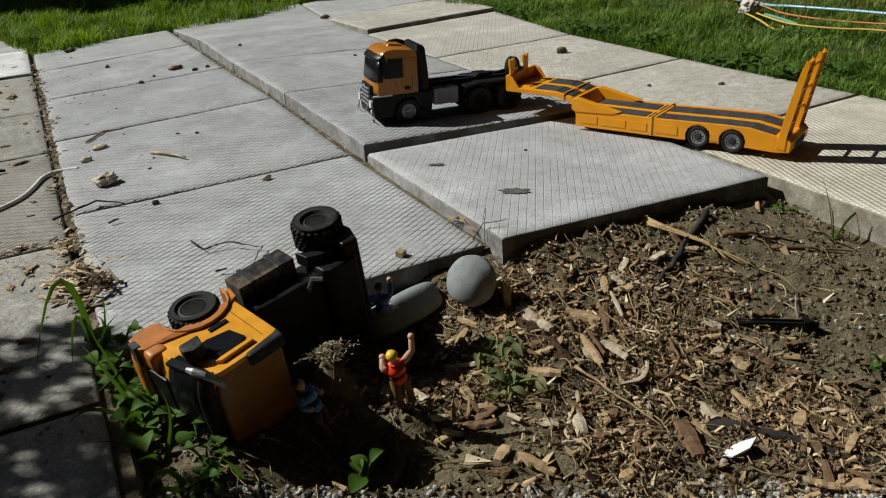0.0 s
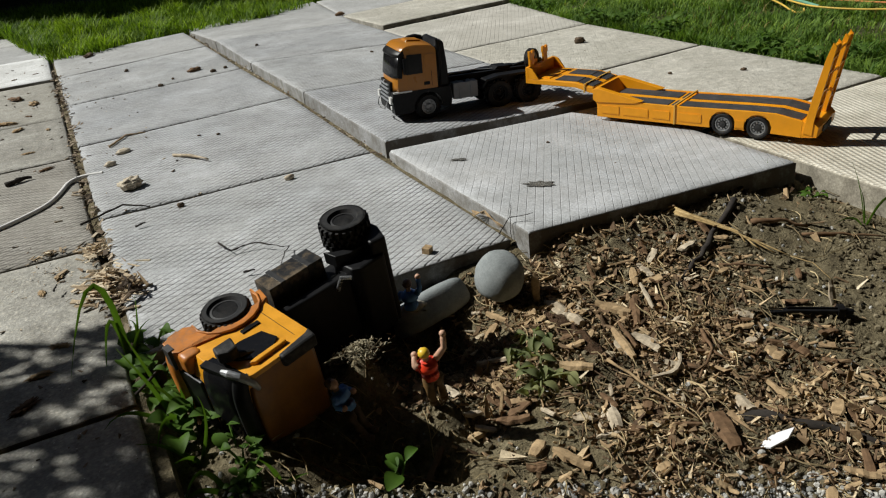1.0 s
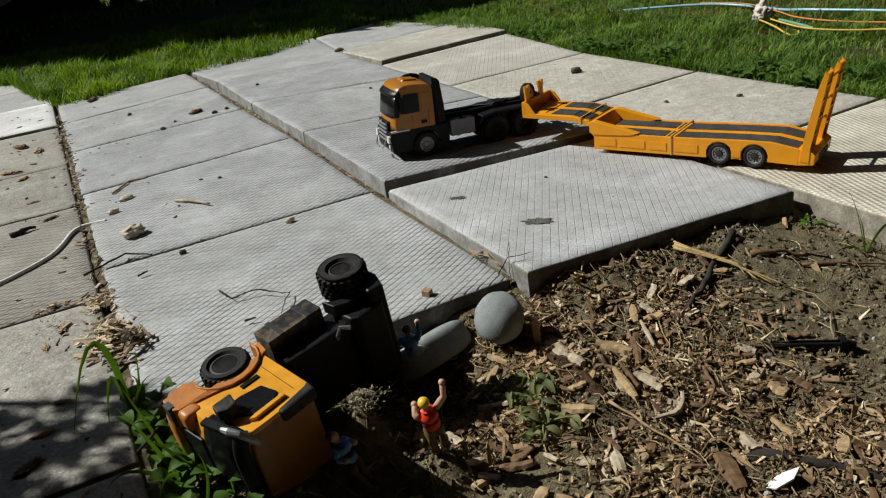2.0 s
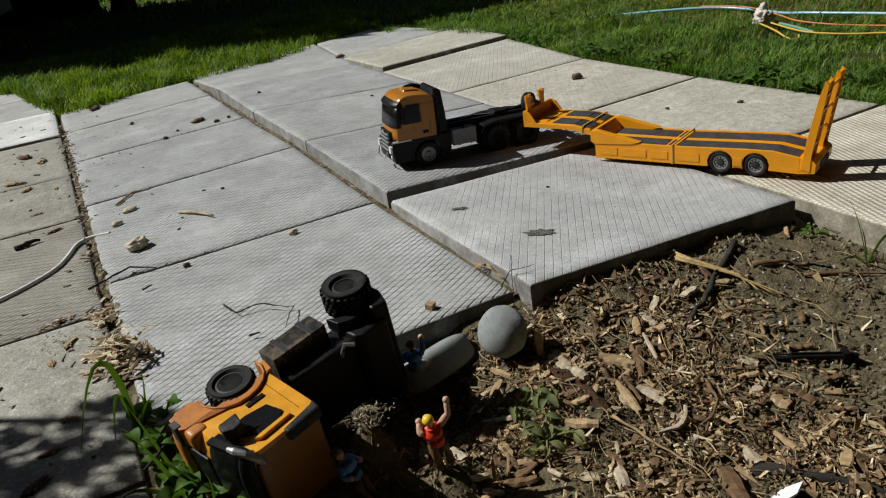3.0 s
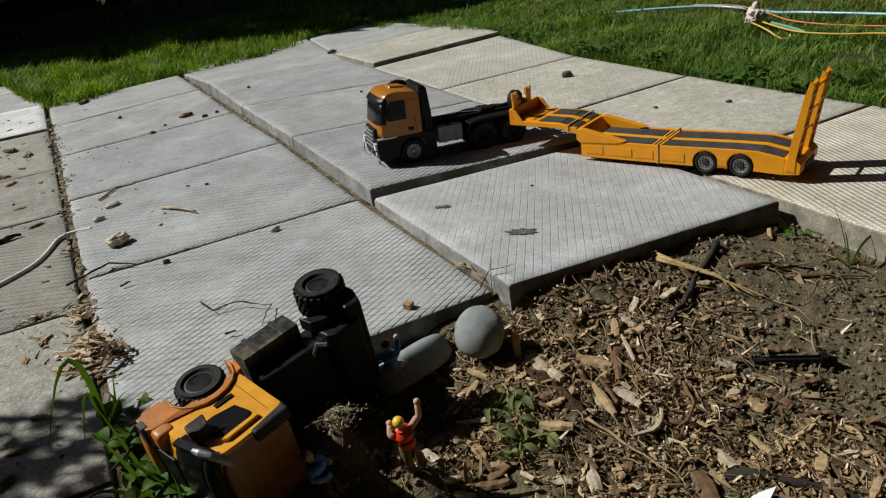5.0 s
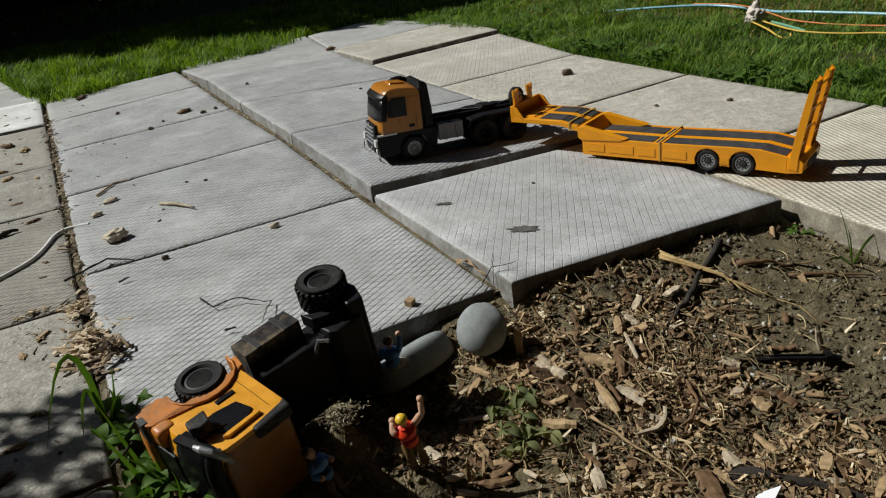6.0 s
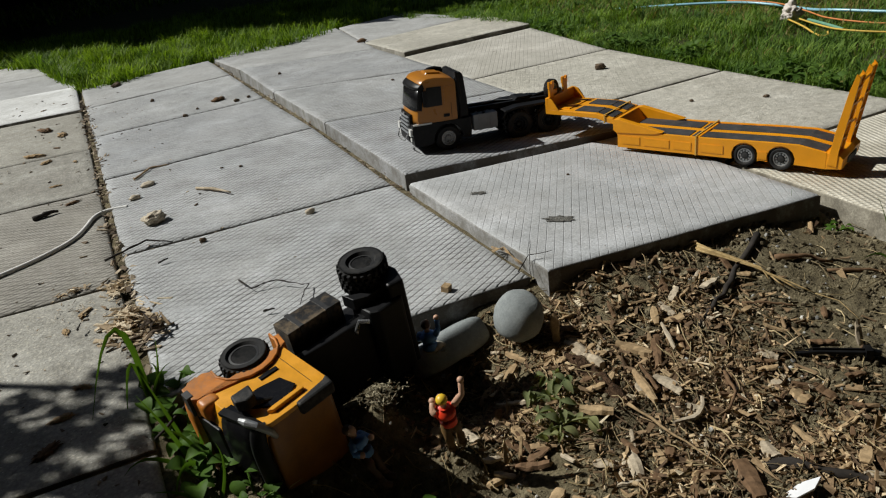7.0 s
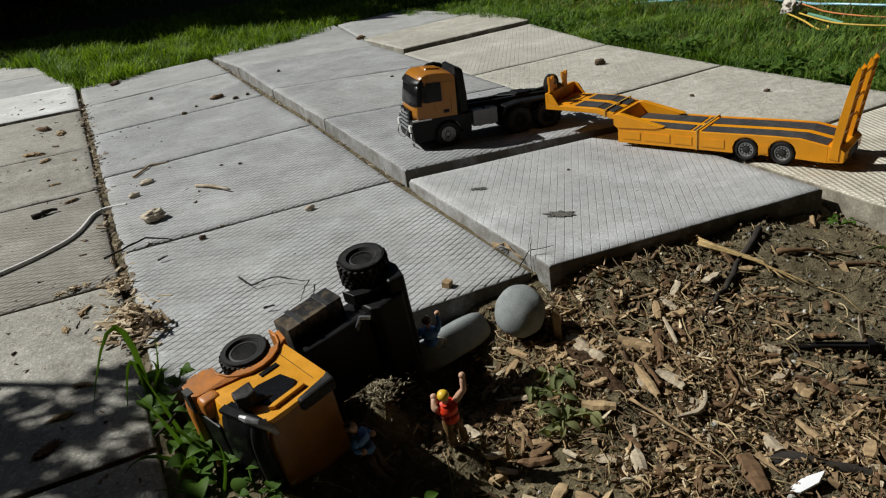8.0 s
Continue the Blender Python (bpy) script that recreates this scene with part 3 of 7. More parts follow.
def tractor_unit(m):
    t = thing("toy_truck", m, "orange and black toy truck hitched to the low loader trailer", "toy truck")
    W = 0.06
    # cab
    shell = [(-0.026, 0.076), (-0.026, 0.166), (-0.024, 0.173), (-0.018, 0.178), (0.0, 0.182), (0.03, 0.185), (0.05, 0.184), (0.06, 0.18), (0.067, 0.173), (0.072, 0.16), (0.078, 0.13), (0.081, 0.108), (0.083, 0.09), (0.083, 0.076)]
    cab = part("cab", loft(shell, W, 0.01, 0.009, 13, 4.0, 0.0, 0.15), M_ORANGE, t, "orange cab shell")
    part("roof_hatch", prism([(-0.006, 0.179), (-0.002, 0.186), (0.03, 0.189), (0.036, 0.183)], -0.02, 0.02, 0.002), M_ORANGE, cab)
    part("sun_visor", loft([(0.06, 0.161), (0.0645, 0.1745), (0.069, 0.172), (0.0765, 0.1655), (0.0785, 0.161), (0.077, 0.158), (0.068, 0.158)], W + 0.0012, 0.012, 0.012, 13, 4.0, 0.0, 0.15), M_BLACK, cab, "black sun visor")
    part("windscreen", loft([(0.06, 0.162), (0.0742, 0.162), (0.0796, 0.136), (0.0835, 0.11), (0.07, 0.11)], W + 0.0006, 0.01, 0.0, 13, 4.0), M_GLASS, cab, "dark windscreen")
    for s in (1, -1):
        y0, y1 = sorted((s * (W - 0.001), s * (W + 0.0015)))
        part("side_window", prism([(0.01, 0.115), (0.01, 0.16), (0.046, 0.161), (0.053, 0.128), (0.05, 0.115)], y0, y1), M_GLASS, cab, "dark side window")
        part("pillar_trim", prism([(0.062, 0.108), (0.054, 0.163), (0.062, 0.163), (0.071, 0.11)], y0, y1), M_BLACK, cab)
        part("door_handle", box(-0.006, 0.008, y0, y1 + 0.001 * s if s > 0 else y1, 0.086, 0.093, 0.0008), M_BLACK, cab)
        mir = part("mirror", box(0.049, 0.058, s * (W + 0.006) - 0.004, s * (W + 0.006) + 0.004, 0.118, 0.154, 0.0025), M_BLACK, cab, "black door mirror")
        part("mirror_arm", rod((0.054, s * (W - 0.002), 0.15), (0.054, s * (W + 0.006), 0.15), 0.0015), M_BLACK, mir)
        part("door_seam", prism([(-0.0125, 0.082), (-0.0125, 0.155), (-0.0115, 0.155), (-0.0115, 0.082)], *sorted((s * (W - 0.002), s * (W + 0.0004)))), M_BLACK, cab)
    grille = part("grille", prism([(0.08, 0.098), (0.0875, 0.098), (0.0905, 0.048), (0.082, 0.048)], -0.038, 0.038, 0.001), M_BLACK, t, "black front grille")
    for i in range(5):
        part("grille_bar", box(0.0885 + 0.0006 * i, 0.0925 + 0.0006 * i, -0.034, 0.034, 0.09 - 0.0095 * i, 0.0925 - 0.0095 * i), M_GREY, grille)
    part("badge", lathe([(0.006, 0), (0.006, 0.0012), (0.0001, 0.0014)], 16), M_SILVER, grille).matrix_local = pose(0.0905, 0, 0.094, 0, 0, -90)
    # lower body with wheel arches
    low = [(0.087, 0.0765), (0.09, 0.058), (0.086, 0.024), (0.05, 0.022)] + arch(0.0, 0.0362, 0.032, 11, -8.0, 188.0) + [(-0.04, 0.026), (-0.058, 0.026), (-0.06, 0.04), (-0.06, 0.0765)]
    for s in (1, -1):
        part("bumper_side", prism(low, *sorted((s * 0.03, s * (W + 0.001))), 0.0015), M_BLACK, t, "black bumper and wheel arch")
        lamp = part("headlamp", box(0.086, 0.0945, *sorted((s * 0.042, s * (W - 0.002))), 0.05, 0.066, 0.003), M_LAMP, t, "clear round headlamp")
        part("fog_lamp", lathe([(0.005, 0), (0.005, 0.002), (0.0001, 0.003)], 14), M_LAMP, lamp).matrix_local = pose(0.0905, s * 0.05, 0.04, 0, 0, -90)
        part("bumper_trim", box(0.04, 0.0865, *sorted((s * (W - 0.004), s * (W + 0.0018))), 0.0742, 0.0778, 0.0006), M_LAMP, t, "pale trim strip")
        part("rear_door_panel", box(-0.02, 0.004, *sorted((s * (W - 0.002), s * (W + 0.0012))), 0.118, 0.158, 0.0012), M_ORANGE, cab)
        part("step", box(-0.05, -0.03, *sorted((s * 0.05, s * (W + 0.002))), 0.03, 0.034, 0.001), M_BLACK, t)
    part("front_apron", prism([(0.087, 0.056), (0.095, 0.05), (0.091, 0.03), (0.078, 0.025), (0.078, 0.056)], -0.034, 0.034, 0.002), M_BLACK, t)
    part("guard_bar", tube([(0.097, -0.036, 0.052), (0.103, -0.03, 0.036), (0.104, 0, 0.032), (0.103, 0.03, 0.036), (0.097, 0.036, 0.052)], 0.0015), M_SILVER, t, "bright guard bar")
    # behind the cab
    part("cab_back", prism([(-0.0255, 0.066), (-0.0255, 0.17), (-0.032, 0.183), (-0.042, 0.186), (-0.05, 0.178), (-0.056, 0.12), (-0.058, 0.066)], -0.053, 0.053, 0.003), M_BLACK, t, "black air intake stack behind the cab")
    for yy in (0.058,):
        part("exhaust_stack", tube([(-0.034, yy - 0.003, 0.07), (-0.036, yy - 0.003, 0.13), (-0.033, yy - 0.003, 0.17), (-0.031, yy - 0.003, 0.188)], [0.0055, 0.005, 0.0045, 0.003], 12), M_BLACK, t, "black upright exhaust")
    part("air_snorkel", tube([(-0.034, -0.05, 0.08), (-0.034, -0.05, 0.155), (-0.031, -0.05, 0.169), (-0.024, -0.05, 0.177), (-0.01, -0.05, 0.181), (0.006, -0.05, 0.18), (0.018, -0.05, 0.175)], [0.007, 0.007, 0.008, 0.0085, 0.008, 0.007, 0.005], 10), M_BLACK, t, "black air intake hoop")
    # chassis
    for s in (1, -1):
        part("chassis_rail", box(-0.325, -0.04, *sorted((s * 0.018, s * 0.027)), 0.048, 0.072, 0.0015), M_BLACK, t)
        part("deck_rail", prism([(-0.33, 0.074), (-0.33, 0.08), (-0.31, 0.088), (-0.07, 0.088), (-0.055, 0.078), (-0.055, 0.074)], *sorted((s * 0.012, s * 0.024)), 0.0015), M_BLACK, t)
        part("mudguard", prism([(-0.315, 0.06), (-0.3, 0.077), (-0.262, 0.082), (-0.185, 0.082), (-0.15, 0.076), (-0.138, 0.058), (-0.143, 0.056), (-0.154, 0.071), (-0.186, 0.077), (-0.262, 0.077), (-0.297, 0.072), (-0.311, 0.058)], *sorted((s * 0.03, s * (W + 0.002))), 0.0008), M_BLACK, t)
        part("tail_lamp_box", box(-0.335, -0.326, *sorted((s * 0.028, s * 0.056)), 0.055, 0.07, 0.001), M_BLACK, t)
    part("deck_plate", box(-0.3, -0.06, -0.011, 0.011, 0.074, 0.081, 0.001), M_BLACK, t)
    for xx in (-0.09, -0.14, -0.2, -0.26):
        part("cross_member", box(xx - 0.005, xx + 0.005, -0.03, 0.03, 0.07, 0.0735), M_BLACK, t)
    part("turntable", prism([(-0.235, 0.088), (-0.23, 0.094), (-0.2, 0.095), (-0.19, 0.088)], -0.02, 0.02, 0.001), M_BLACK, t)
    part("rear_beam", box(-0.338, -0.322, -0.03, 0.03, 0.05, 0.074, 0.002), M_BLACK, t)
    hook = part("tow_hook", tube([(-0.335, 0.0, 0.062), (-0.352, 0.004, 0.064), (-0.37, 0.012, 0.068)], 0.002), M_BLACK, t)
    part("hook_eye", tube([(-0.37 + 0.004 * math.cos(a), 0.012 + 0.004 * math.sin(a), 0.069) for a in [0.7 * i for i in range(10)]], 0.0012, 5), M_GREY, hook)
    for yy in (-0.014, 0.014):
        part("roller", lathe([(0.007, -0.005), (0.008, 0), (0.007, 0.005)], 14), M_BLACK, t).location = (-0.318, yy, 0.094)
    part("lever_arm", prism([(-0.31, 0.088), (-0.312, 0.098), (-0.295, 0.096), (-0.25, 0.09), (-0.25, 0.087)], -0.006, 0.006, 0.001), M_BLACK, t)
    part("cable", tube([(-0.19, 0.01, 0.09), (-0.15, -0.004, 0.0905), (-0.11, 0.006, 0.0895), (-0.08, 0.002, 0.09), (-0.055, 0.01, 0.084)], 0.0012, 5), M_GREY, t)
    tank = part("fuel_tank", box(-0.128, -0.066, 0.034, W, 0.04, 0.078, 0.005), M_GREY, t, "grey fuel tank")
    for xx in (-0.112, -0.082):
        part("tank_strap", box(xx - 0.003, xx + 0.003, 0.033, W + 0.0014, 0.0388, 0.0796, 0.001), M_GREY, tank)
    part("tank_cap", lathe([(0.004, 0), (0.004, 0.003), (0.0001, 0.003)], 12), M_BLACK, tank).matrix_local = pose(-0.097, 0.05, 0.078, 90, 0, 0)
    part("battery_box", box(-0.125, -0.07, -W, -0.034, 0.042, 0.078, 0.004), M_BLACK, t)
    # axles and wheels
    for xx in (0.0, -0.186, -0.262):
        part("axle", rod((xx, -0.05, 0.034), (xx, 0.05, 0.034), 0.005), M_BLACK, t)
    for s in (1, -1):
        wheel(t, 0.0, s * 0.05, 0.032, 0.032, 0.022, s, M_RIM_GREY, 24, 0.0022, 0.56)
        for xx in (-0.186, -0.266):
            wheel(t, xx, s * 0.048, 0.036, 0.036, 0.028, s, M_BLACK, 20, 0.0035, 0.5)
    return t


def low_loader(m):
    t = thing("toy_trailer", m, "yellow-orange toy low loader trailer with charcoal strips and raised ramps", "toy trailer")
    W, O = 0.063, M_ORANGE_TRAILER
    side = [(0.29, 0.012), (0.29, 0.052), (0.1, 0.053), (-0.05, 0.057), (-0.105, 0.057), (-0.157, 0.047), (-0.157, 0.013), (-0.1, 0.015)] + arch(-0.072, 0.0275, 0.024, 9, 200, -20)[::1] + [(-0.04, 0.016), (-0.032, 0.016)] + arch(0.0, 0.0275, 0.024, 9, 200, -20) + [(0.03, 0.014)]
    for s in (1, -1):
        w = part("side_skirt", prism(side, *sorted((s * (W - 0.006), s * W)), 0.0006), O, t)
        for x0, x1 in ((0.235, 0.278), (0.165, 0.225), (0.115, 0.155), (0.045, 0.095)):
            part("raised_panel", box(x0, x1, *sorted((s * (W - 0.001), s * (W + 0.0012))), 0.022, 0.04, 0.0005), O, w)
        part("raised_panel", box(-0.045, -0.026, *sorted((s * (W - 0.001), s * (W + 0.0012))), 0.02, 0.036, 0.0005), O, w)
        part("front_cheek", prism([(0.292, 0.046), (0.3, 0.052), (0.3, 0.076), (0.285, 0.078), (0.18, 0.056), (0.2, 0.05), (0.285, 0.046)], *sorted((s * 0.05, s * (W + 0.002))), 0.001), O, t)
    part("deck", prism([(0.285, 0.044), (0.285, 0.05), (0.1, 0.05), (-0.05, 0.054), (-0.105, 0.054), (-0.157, 0.044), (-0.157, 0.03), (-0.1, 0.044)], -W + 0.005, W - 0.005), O, t)
    part("front_wall", prism([(0.29, 0.014), (0.302, 0.05), (0.302, 0.076), (0.293, 0.076), (0.275, 0.05), (0.275, 0.014)], -0.05, 0.05, 0.001), O, t)
    part("gooseneck", prism([(0.29, 0.064), (0.302, 0.078), (0.345, 0.0865), (0.478, 0.0865), (0.482, 0.082), (0.482, 0.075), (0.345, 0.075), (0.31, 0.066)], -W, W, 0.0012), O, t)
    # charcoal strips
    def strip(x0, x1, z0, z1, y0, y1, ribs=0):
        th = 0.0012
        d = part("deck_strip", prism([(x0, z0), (x1, z1), (x1, z1 + th), (x0, z0 + th)], y0, y1), M_DECK, t, "charcoal ribbed strip")
        for i in range(ribs):
            f = (i + 0.5) / ribs
            xx, zz = x0 + (x1 - x0) * f, z0 + (z1 - z0) * f + th
            part("rib", box(xx - 0.0012, xx + 0.0012, y0 + 0.002, y1 - 0.002, zz - 0.0004, zz + 0.0008), M_DECK, d)
    for y0, y1 in ((0.0105, 0.054), (-0.054, -0.0105)):
        strip(0.273, 0.125, 0.05, 0.0502, y0, y1)
        strip(0.118, 0.108, 0.0502, 0.0502, y0, y1)
        strip(0.098, -0.05, 0.0502, 0.0541, y0, y1)
        strip(-0.05, -0.105, 0.0541, 0.0541, y0, y1)
        strip(-0.105, -0.152, 0.0541, 0.045, y0, y1)
        strip(0.405, 0.345, 0.0866, 0.0866, y0, y1)
        strip(0.342, 0.304, 0.086, 0.0785, y0, y1)
        for i in range(5):
            yy = y0 + 0.006 + 0.0078 * i
            part("rib", prism([(0.342, 0.0872), (0.304, 0.0797), (0.304, 0.0806), (0.342, 0.0881)], yy - 0.0008, yy + 0.0008), M_DECK, t)
    # headboard and spare wheel
    part("headboard", prism([(0.474, 0.086), (0.474, 0.114), (0.482, 0.114), (0.482, 0.08), (0.478, 0.08)], -W, W, 0.001), O, t)
    for s in (1, -1):
        part("headboard_wing", prism([(0.474, 0.086), (0.474, 0.114), (0.462, 0.11), (0.445, 0.0868)], *sorted((s * (W - 0.004), s * W)), 0.0005), O, t)
        part("post", prism([(0.012 + s * 0.024, 0.1), (0.012 + s * 0.022, 0.134), (0.012 + s * 0.019, 0.135), (0.012 + s * 0.019, 0.15), (0.012 + s * 0.029, 0.15), (0.012 + s * 0.029, 0.145), (0.012 + s * 0.035, 0.145), (0.012 + s * 0.035, 0.15), (0.012 + s * 0.042, 0.15), (0.012 + s * 0.042, 0.135), (0.012 + s * 0.04, 0.134), (0.012 + s * 0.04, 0.1)], 0.474, 0.479, axis="x"), O, t)
    sp = wheel(t, 0.493, 0.016, 0.126, 0.0235, 0.018, 1, M_RIM_STEEL, 24, 0.0012, 0.6, "spare_tyre")
    sp.rotation_euler = (0, 0, radians(90))
    part("spare_bracket", box(0.481, 0.49, 0.008, 0.024, 0.09, 0.125, 0.001), O, t)
    part("lashing_plate", box(0.425, 0.445, -0.045, 0.045, 0.0862, 0.0885, 0.0008), O, t)
    # rear
    part("rear_beam", prism([(-0.157, 0.013), (-0.157, 0.047), (-0.18, 0.044), (-0.188, 0.036), (-0.186, 0.016)], -W, W, 0.001), O, t)
    part("rear_slot", box(-0.1895, -0.186, -0.03, 0.03, 0.02, 0.032), M_DECK, t)
    lean = math.atan2(0.034, 0.185)
    for s in (1, -1):
        r = part("ramp", box(-0.003, 0.003, -0.02, 0.02, 0, 0.175, 0.0008), O, t)
        r.matrix_local = pose(-0.165, s * 0.044, 0.022, 0, -math.degrees(lean), 0)
        for q in (1, -1):
            part("ramp_flange", prism([(-0.012, 0.0), (0.006, 0.0), (0.008, 0.065), (0.006, 0.15), (0.002, 0.182), (-0.006, 0.176), (-0.008, 0.03)], q * 0.019 - 0.0015, q * 0.019 + 0.0015, 0.0004), O, r)
        for zz in (0.05, 0.085, 0.12, 0.15):
            part("ramp_rung", box(-0.006, -0.002, -0.018, 0.018, zz, zz + 0.004), O, r)
    for f in (0.42, 0.66, 0.93):
        z = 0.022 + 0.172 * f
        part("ramp_tie", rod((-0.165 - math.tan(lean) * 0.19 * f, -0.03, z), (-0.165 - math.tan(lean) * 0.19 * f, 0.03, z), 0.003), O, t)
    # rubber bands
    for xx, top, low in ((0.104, 0.0535, 0.013), (0.322, 0.084, 0.066)):
        c = [(-W - 0.001, low), (-W - 0.001, top), (W + 0.001, top), (W + 0.001, low)]
        if low > 0.05:
            part("rubber_band", prism([(y, z) for y, z in ((-W - 0.002, low), (-W - 0.002, top + 0.002), (W + 0.002, top + 0.002), (W + 0.002, low), (W, low), (W, top), (-W, top), (-W, low))], xx - 0.0015, xx + 0.0015, axis="x"), M_BAND, t, "stretched rubber band")
        else:
            part("rubber_band", prism([(y, z) for y, z in ((-W - 0.002, low), (-W - 0.002, top + 0.003), (W + 0.002, top + 0.003), (W + 0.002, low), (W + 0.0005, low), (W + 0.0005, top), (-W - 0.0005, top), (-W - 0.0005, low))], xx - 0.0015, xx + 0.0015, axis="x"), M_BAND, t, "stretched rubber band")
    for s in (1, -1):
        for xx in (0.0, -0.072):
            wheel(t, xx, s * 0.053, 0.0235, 0.0235, 0.02, s, M_RIM_STEEL, 26, 0.001, 0.66)
    for xx in (0.0, -0.072):
        part("axle", rod((xx, -0.045, 0.0235), (xx, 0.045, 0.0235), 0.004), M_BLACK, t)
    part("landing_leg", box(0.27, 0.282, -0.03, 0.03, 0.006, 0.02, 0.001), M_BLACK, t)
    return t


# Darkened copy of the worn orange; stands in for shade on the roof.
M_ORANGE_SHADED = plastic("shaded_orange_plastic", (0.27, 0.1, 0.003), 0.4, 0.3, dust=(0.08, 0.033, 0.006), dustiness=0.35)
M_BLACK_DULL = plastic("dull_black_plastic", (0.012, 0.012, 0.012), 0.6, 0.3, dust=(0.2, 0.18, 0.16), dustiness=0.3, spec=0.3)


def toppled_truck(m):
    t = thing("toppled_toy_truck", m, "worn orange toy truck lying on its side in the soil hollow", "toy truck")
    W = 0.063
    cab_profile = [(-0.04, 0.05), (-0.042, 0.14), (-0.04, 0.146), (-0.034, 0.151), (-0.02, 0.153), (0.02, 0.154), (0.046, 0.1535), (0.056, 0.15), (0.062, 0.142), (0.067, 0.125), (0.072, 0.1), (0.0745, 0.085), (0.076, 0.05)]
    cab = part("cab", loft(cab_profile, W, 0.014, 0.007, 17, 5.0, 0.01, 0.13), M_ORANGE_WORN, t, "scuffed orange cab")
    # Thin panel added over the roof to carry the shaded orange.
    roof = [(-0.039, 0.148), (-0.034, 0.1515), (-0.02, 0.1536), (0.02, 0.1546), (0.046, 0.1541), (0.052, 0.152), (0.046, 0.1515), (0.02, 0.152), (-0.02, 0.151), (-0.033, 0.148)]
    part("roof_panel", loft(roof, W - 0.004, 0.014, 0.007, 17, 5.0, 0.01, 0.13), M_ORANGE_SHADED, cab, "brownish orange roof, shade put into its colour")
    low = [(0.074, 0.052), (0.08, 0.046), (0.08, 0.02), (0.05, 0.014)] + arch(0.0, 0.04, 0.03, 11, -10, 190) + [(-0.042, 0.03), (-0.05, 0.03), (-0.046, 0.052)]
    for s in (1, -1):
        a, b = sorted((s * 0.03, s * (W + 0.002)))
        part("wheel_arch", prism(low, a, b, 0.0008), M_ORANGE_SCUFFED, t, "scuffed orange wheel arch")
        y0, y1 = sorted((s * (W - 0.001), s * (W + 0.002)))
        part("side_window", prism([(-0.006, 0.1), (-0.012, 0.124), (0.004, 0.137), (0.022, 0.136), (0.036, 0.122), (0.05, 0.106), (0.05, 0.096), (0.02, 0.094)], y0, y1, 0.0005), M_GLASS, cab, "dark side window")
        part("window_frame", prism([(0.034, 0.137), (0.028, 0.142), (-0.014, 0.14), (-0.014, 0.134), (0.026, 0.135)], *sorted((s * (W - 0.001), s * (W + 0.004))), 0.001), M_ORANGE_WORN, cab)
        mir = part("mirror", prism([(0.03, 0.1), (0.034, 0.12), (0.045, 0.122), (0.056, 0.114), (0.054, 0.1)], *sorted((s * (W + 0.004), s * (W + 0.017))), 0.002), M_BLACK_DULL, cab, "black door mirror")
        part("mirror_arm", rod((0.04, s * (W + 0.006), 0.115), (0.018, s * W, 0.122), 0.0035, 0.0028), M_BLACK_DULL, mir)
        part("door_seam", prism([(-0.026, 0.056), (-0.027, 0.136), (-0.0264, 0.136), (-0.0254, 0.056)], *sorted((s * (W - 0.002), s * (W + 0.0003)))), M_BLACK, cab)
        part("door_handle", box(-0.014, 0.01, *sorted((s * (W - 0.001), s * (W + 0.0016))), 0.0785, 0.0845, 0.001), M_BLACK, cab)
        if s < 0:
            part("corner_fairing", prism([(-0.044, 0.138), (-0.042, 0.157), (0.004, 0.158), (0.006, 0.149), (-0.036, 0.143)], *sorted((s * 0.05, s * (W + 0.0015))), 0.003), M_BLACK_DULL, cab, "black roof fairing")
        part("fender_lip", tube([(x, s * (W + 0.0022), z) for x, z in arch(0.0, 0.042, 0.03, 11, -10, 190)], 0.0016, 8), M_ORANGE_SCUFFED, t, smooth=True)
        part("corner_lamp", rounded((0.067, s * 0.054, 0.06), (0.012, 0.0108, 0.0105), p=7.0), M_ORANGE_SCUFFED, cab)
        part("headlamp", box(0.076, 0.084, *sorted((s * 0.042, s * 0.066)), 0.028, 0.042, 0.003), M_RIM_DARK, t, "dull grey headlamp")
    part("windscreen", loft([(0.052, 0.145), (0.0622, 0.145), (0.0682, 0.125), (0.0732, 0.1), (0.0752, 0.09), (0.062, 0.09)], W + 0.0005, 0.0136, 0.0, 17, 5.0, 0.01), M_GLASS, cab, "dark windscreen")
    part("sun_visor", loft([(0.05, 0.147), (0.053, 0.154), (0.06, 0.152), (0.068, 0.146), (0.068, 0.141), (0.06, 0.142)], W + 0.001, 0.0136, 0.006, 17, 5.0, 0.01, 0.13), M_BLACK, cab, "black sun visor")
    part("visor_bracket", tube([(0.062, -W - 0.006, 0.128), (0.06, -W - 0.008, 0.14), (0.054, -W - 0.005, 0.15), (0.044, -W + 0.006, 0.1555), (0.04, -W + 0.016, 0.154)], [0.003, 0.0042, 0.0042, 0.004, 0.003], 8), M_RIM_STEEL, cab, "scuffed silver bracket")
    part("pillar", prism([(0.061, 0.088), (0.049, 0.138), (0.058, 0.14), (0.0705, 0.09)], -W - 0.001, -W + 0.003), M_BLACK, cab)
    part("grille", prism([(0.07, 0.086), (0.0765, 0.086), (0.083, 0.02), (0.075, 0.02)], -0.042, 0.042, 0.002), M_BLACK, t, "black front grille")
    part("front_bumper", loft([(0.078, 0.044), (0.086, 0.04), (0.086, 0.02), (0.08, 0.014), (0.066, 0.012), (0.066, 0.044)], W + 0.001, 0.012, 0.0, 13, 5.0, 0.01), M_ORANGE_SCUFFED, t)
    part("cab_floor", box(-0.045, 0.07, -0.05, 0.05, 0.03, 0.052, 0.003), M_BLACK, t)
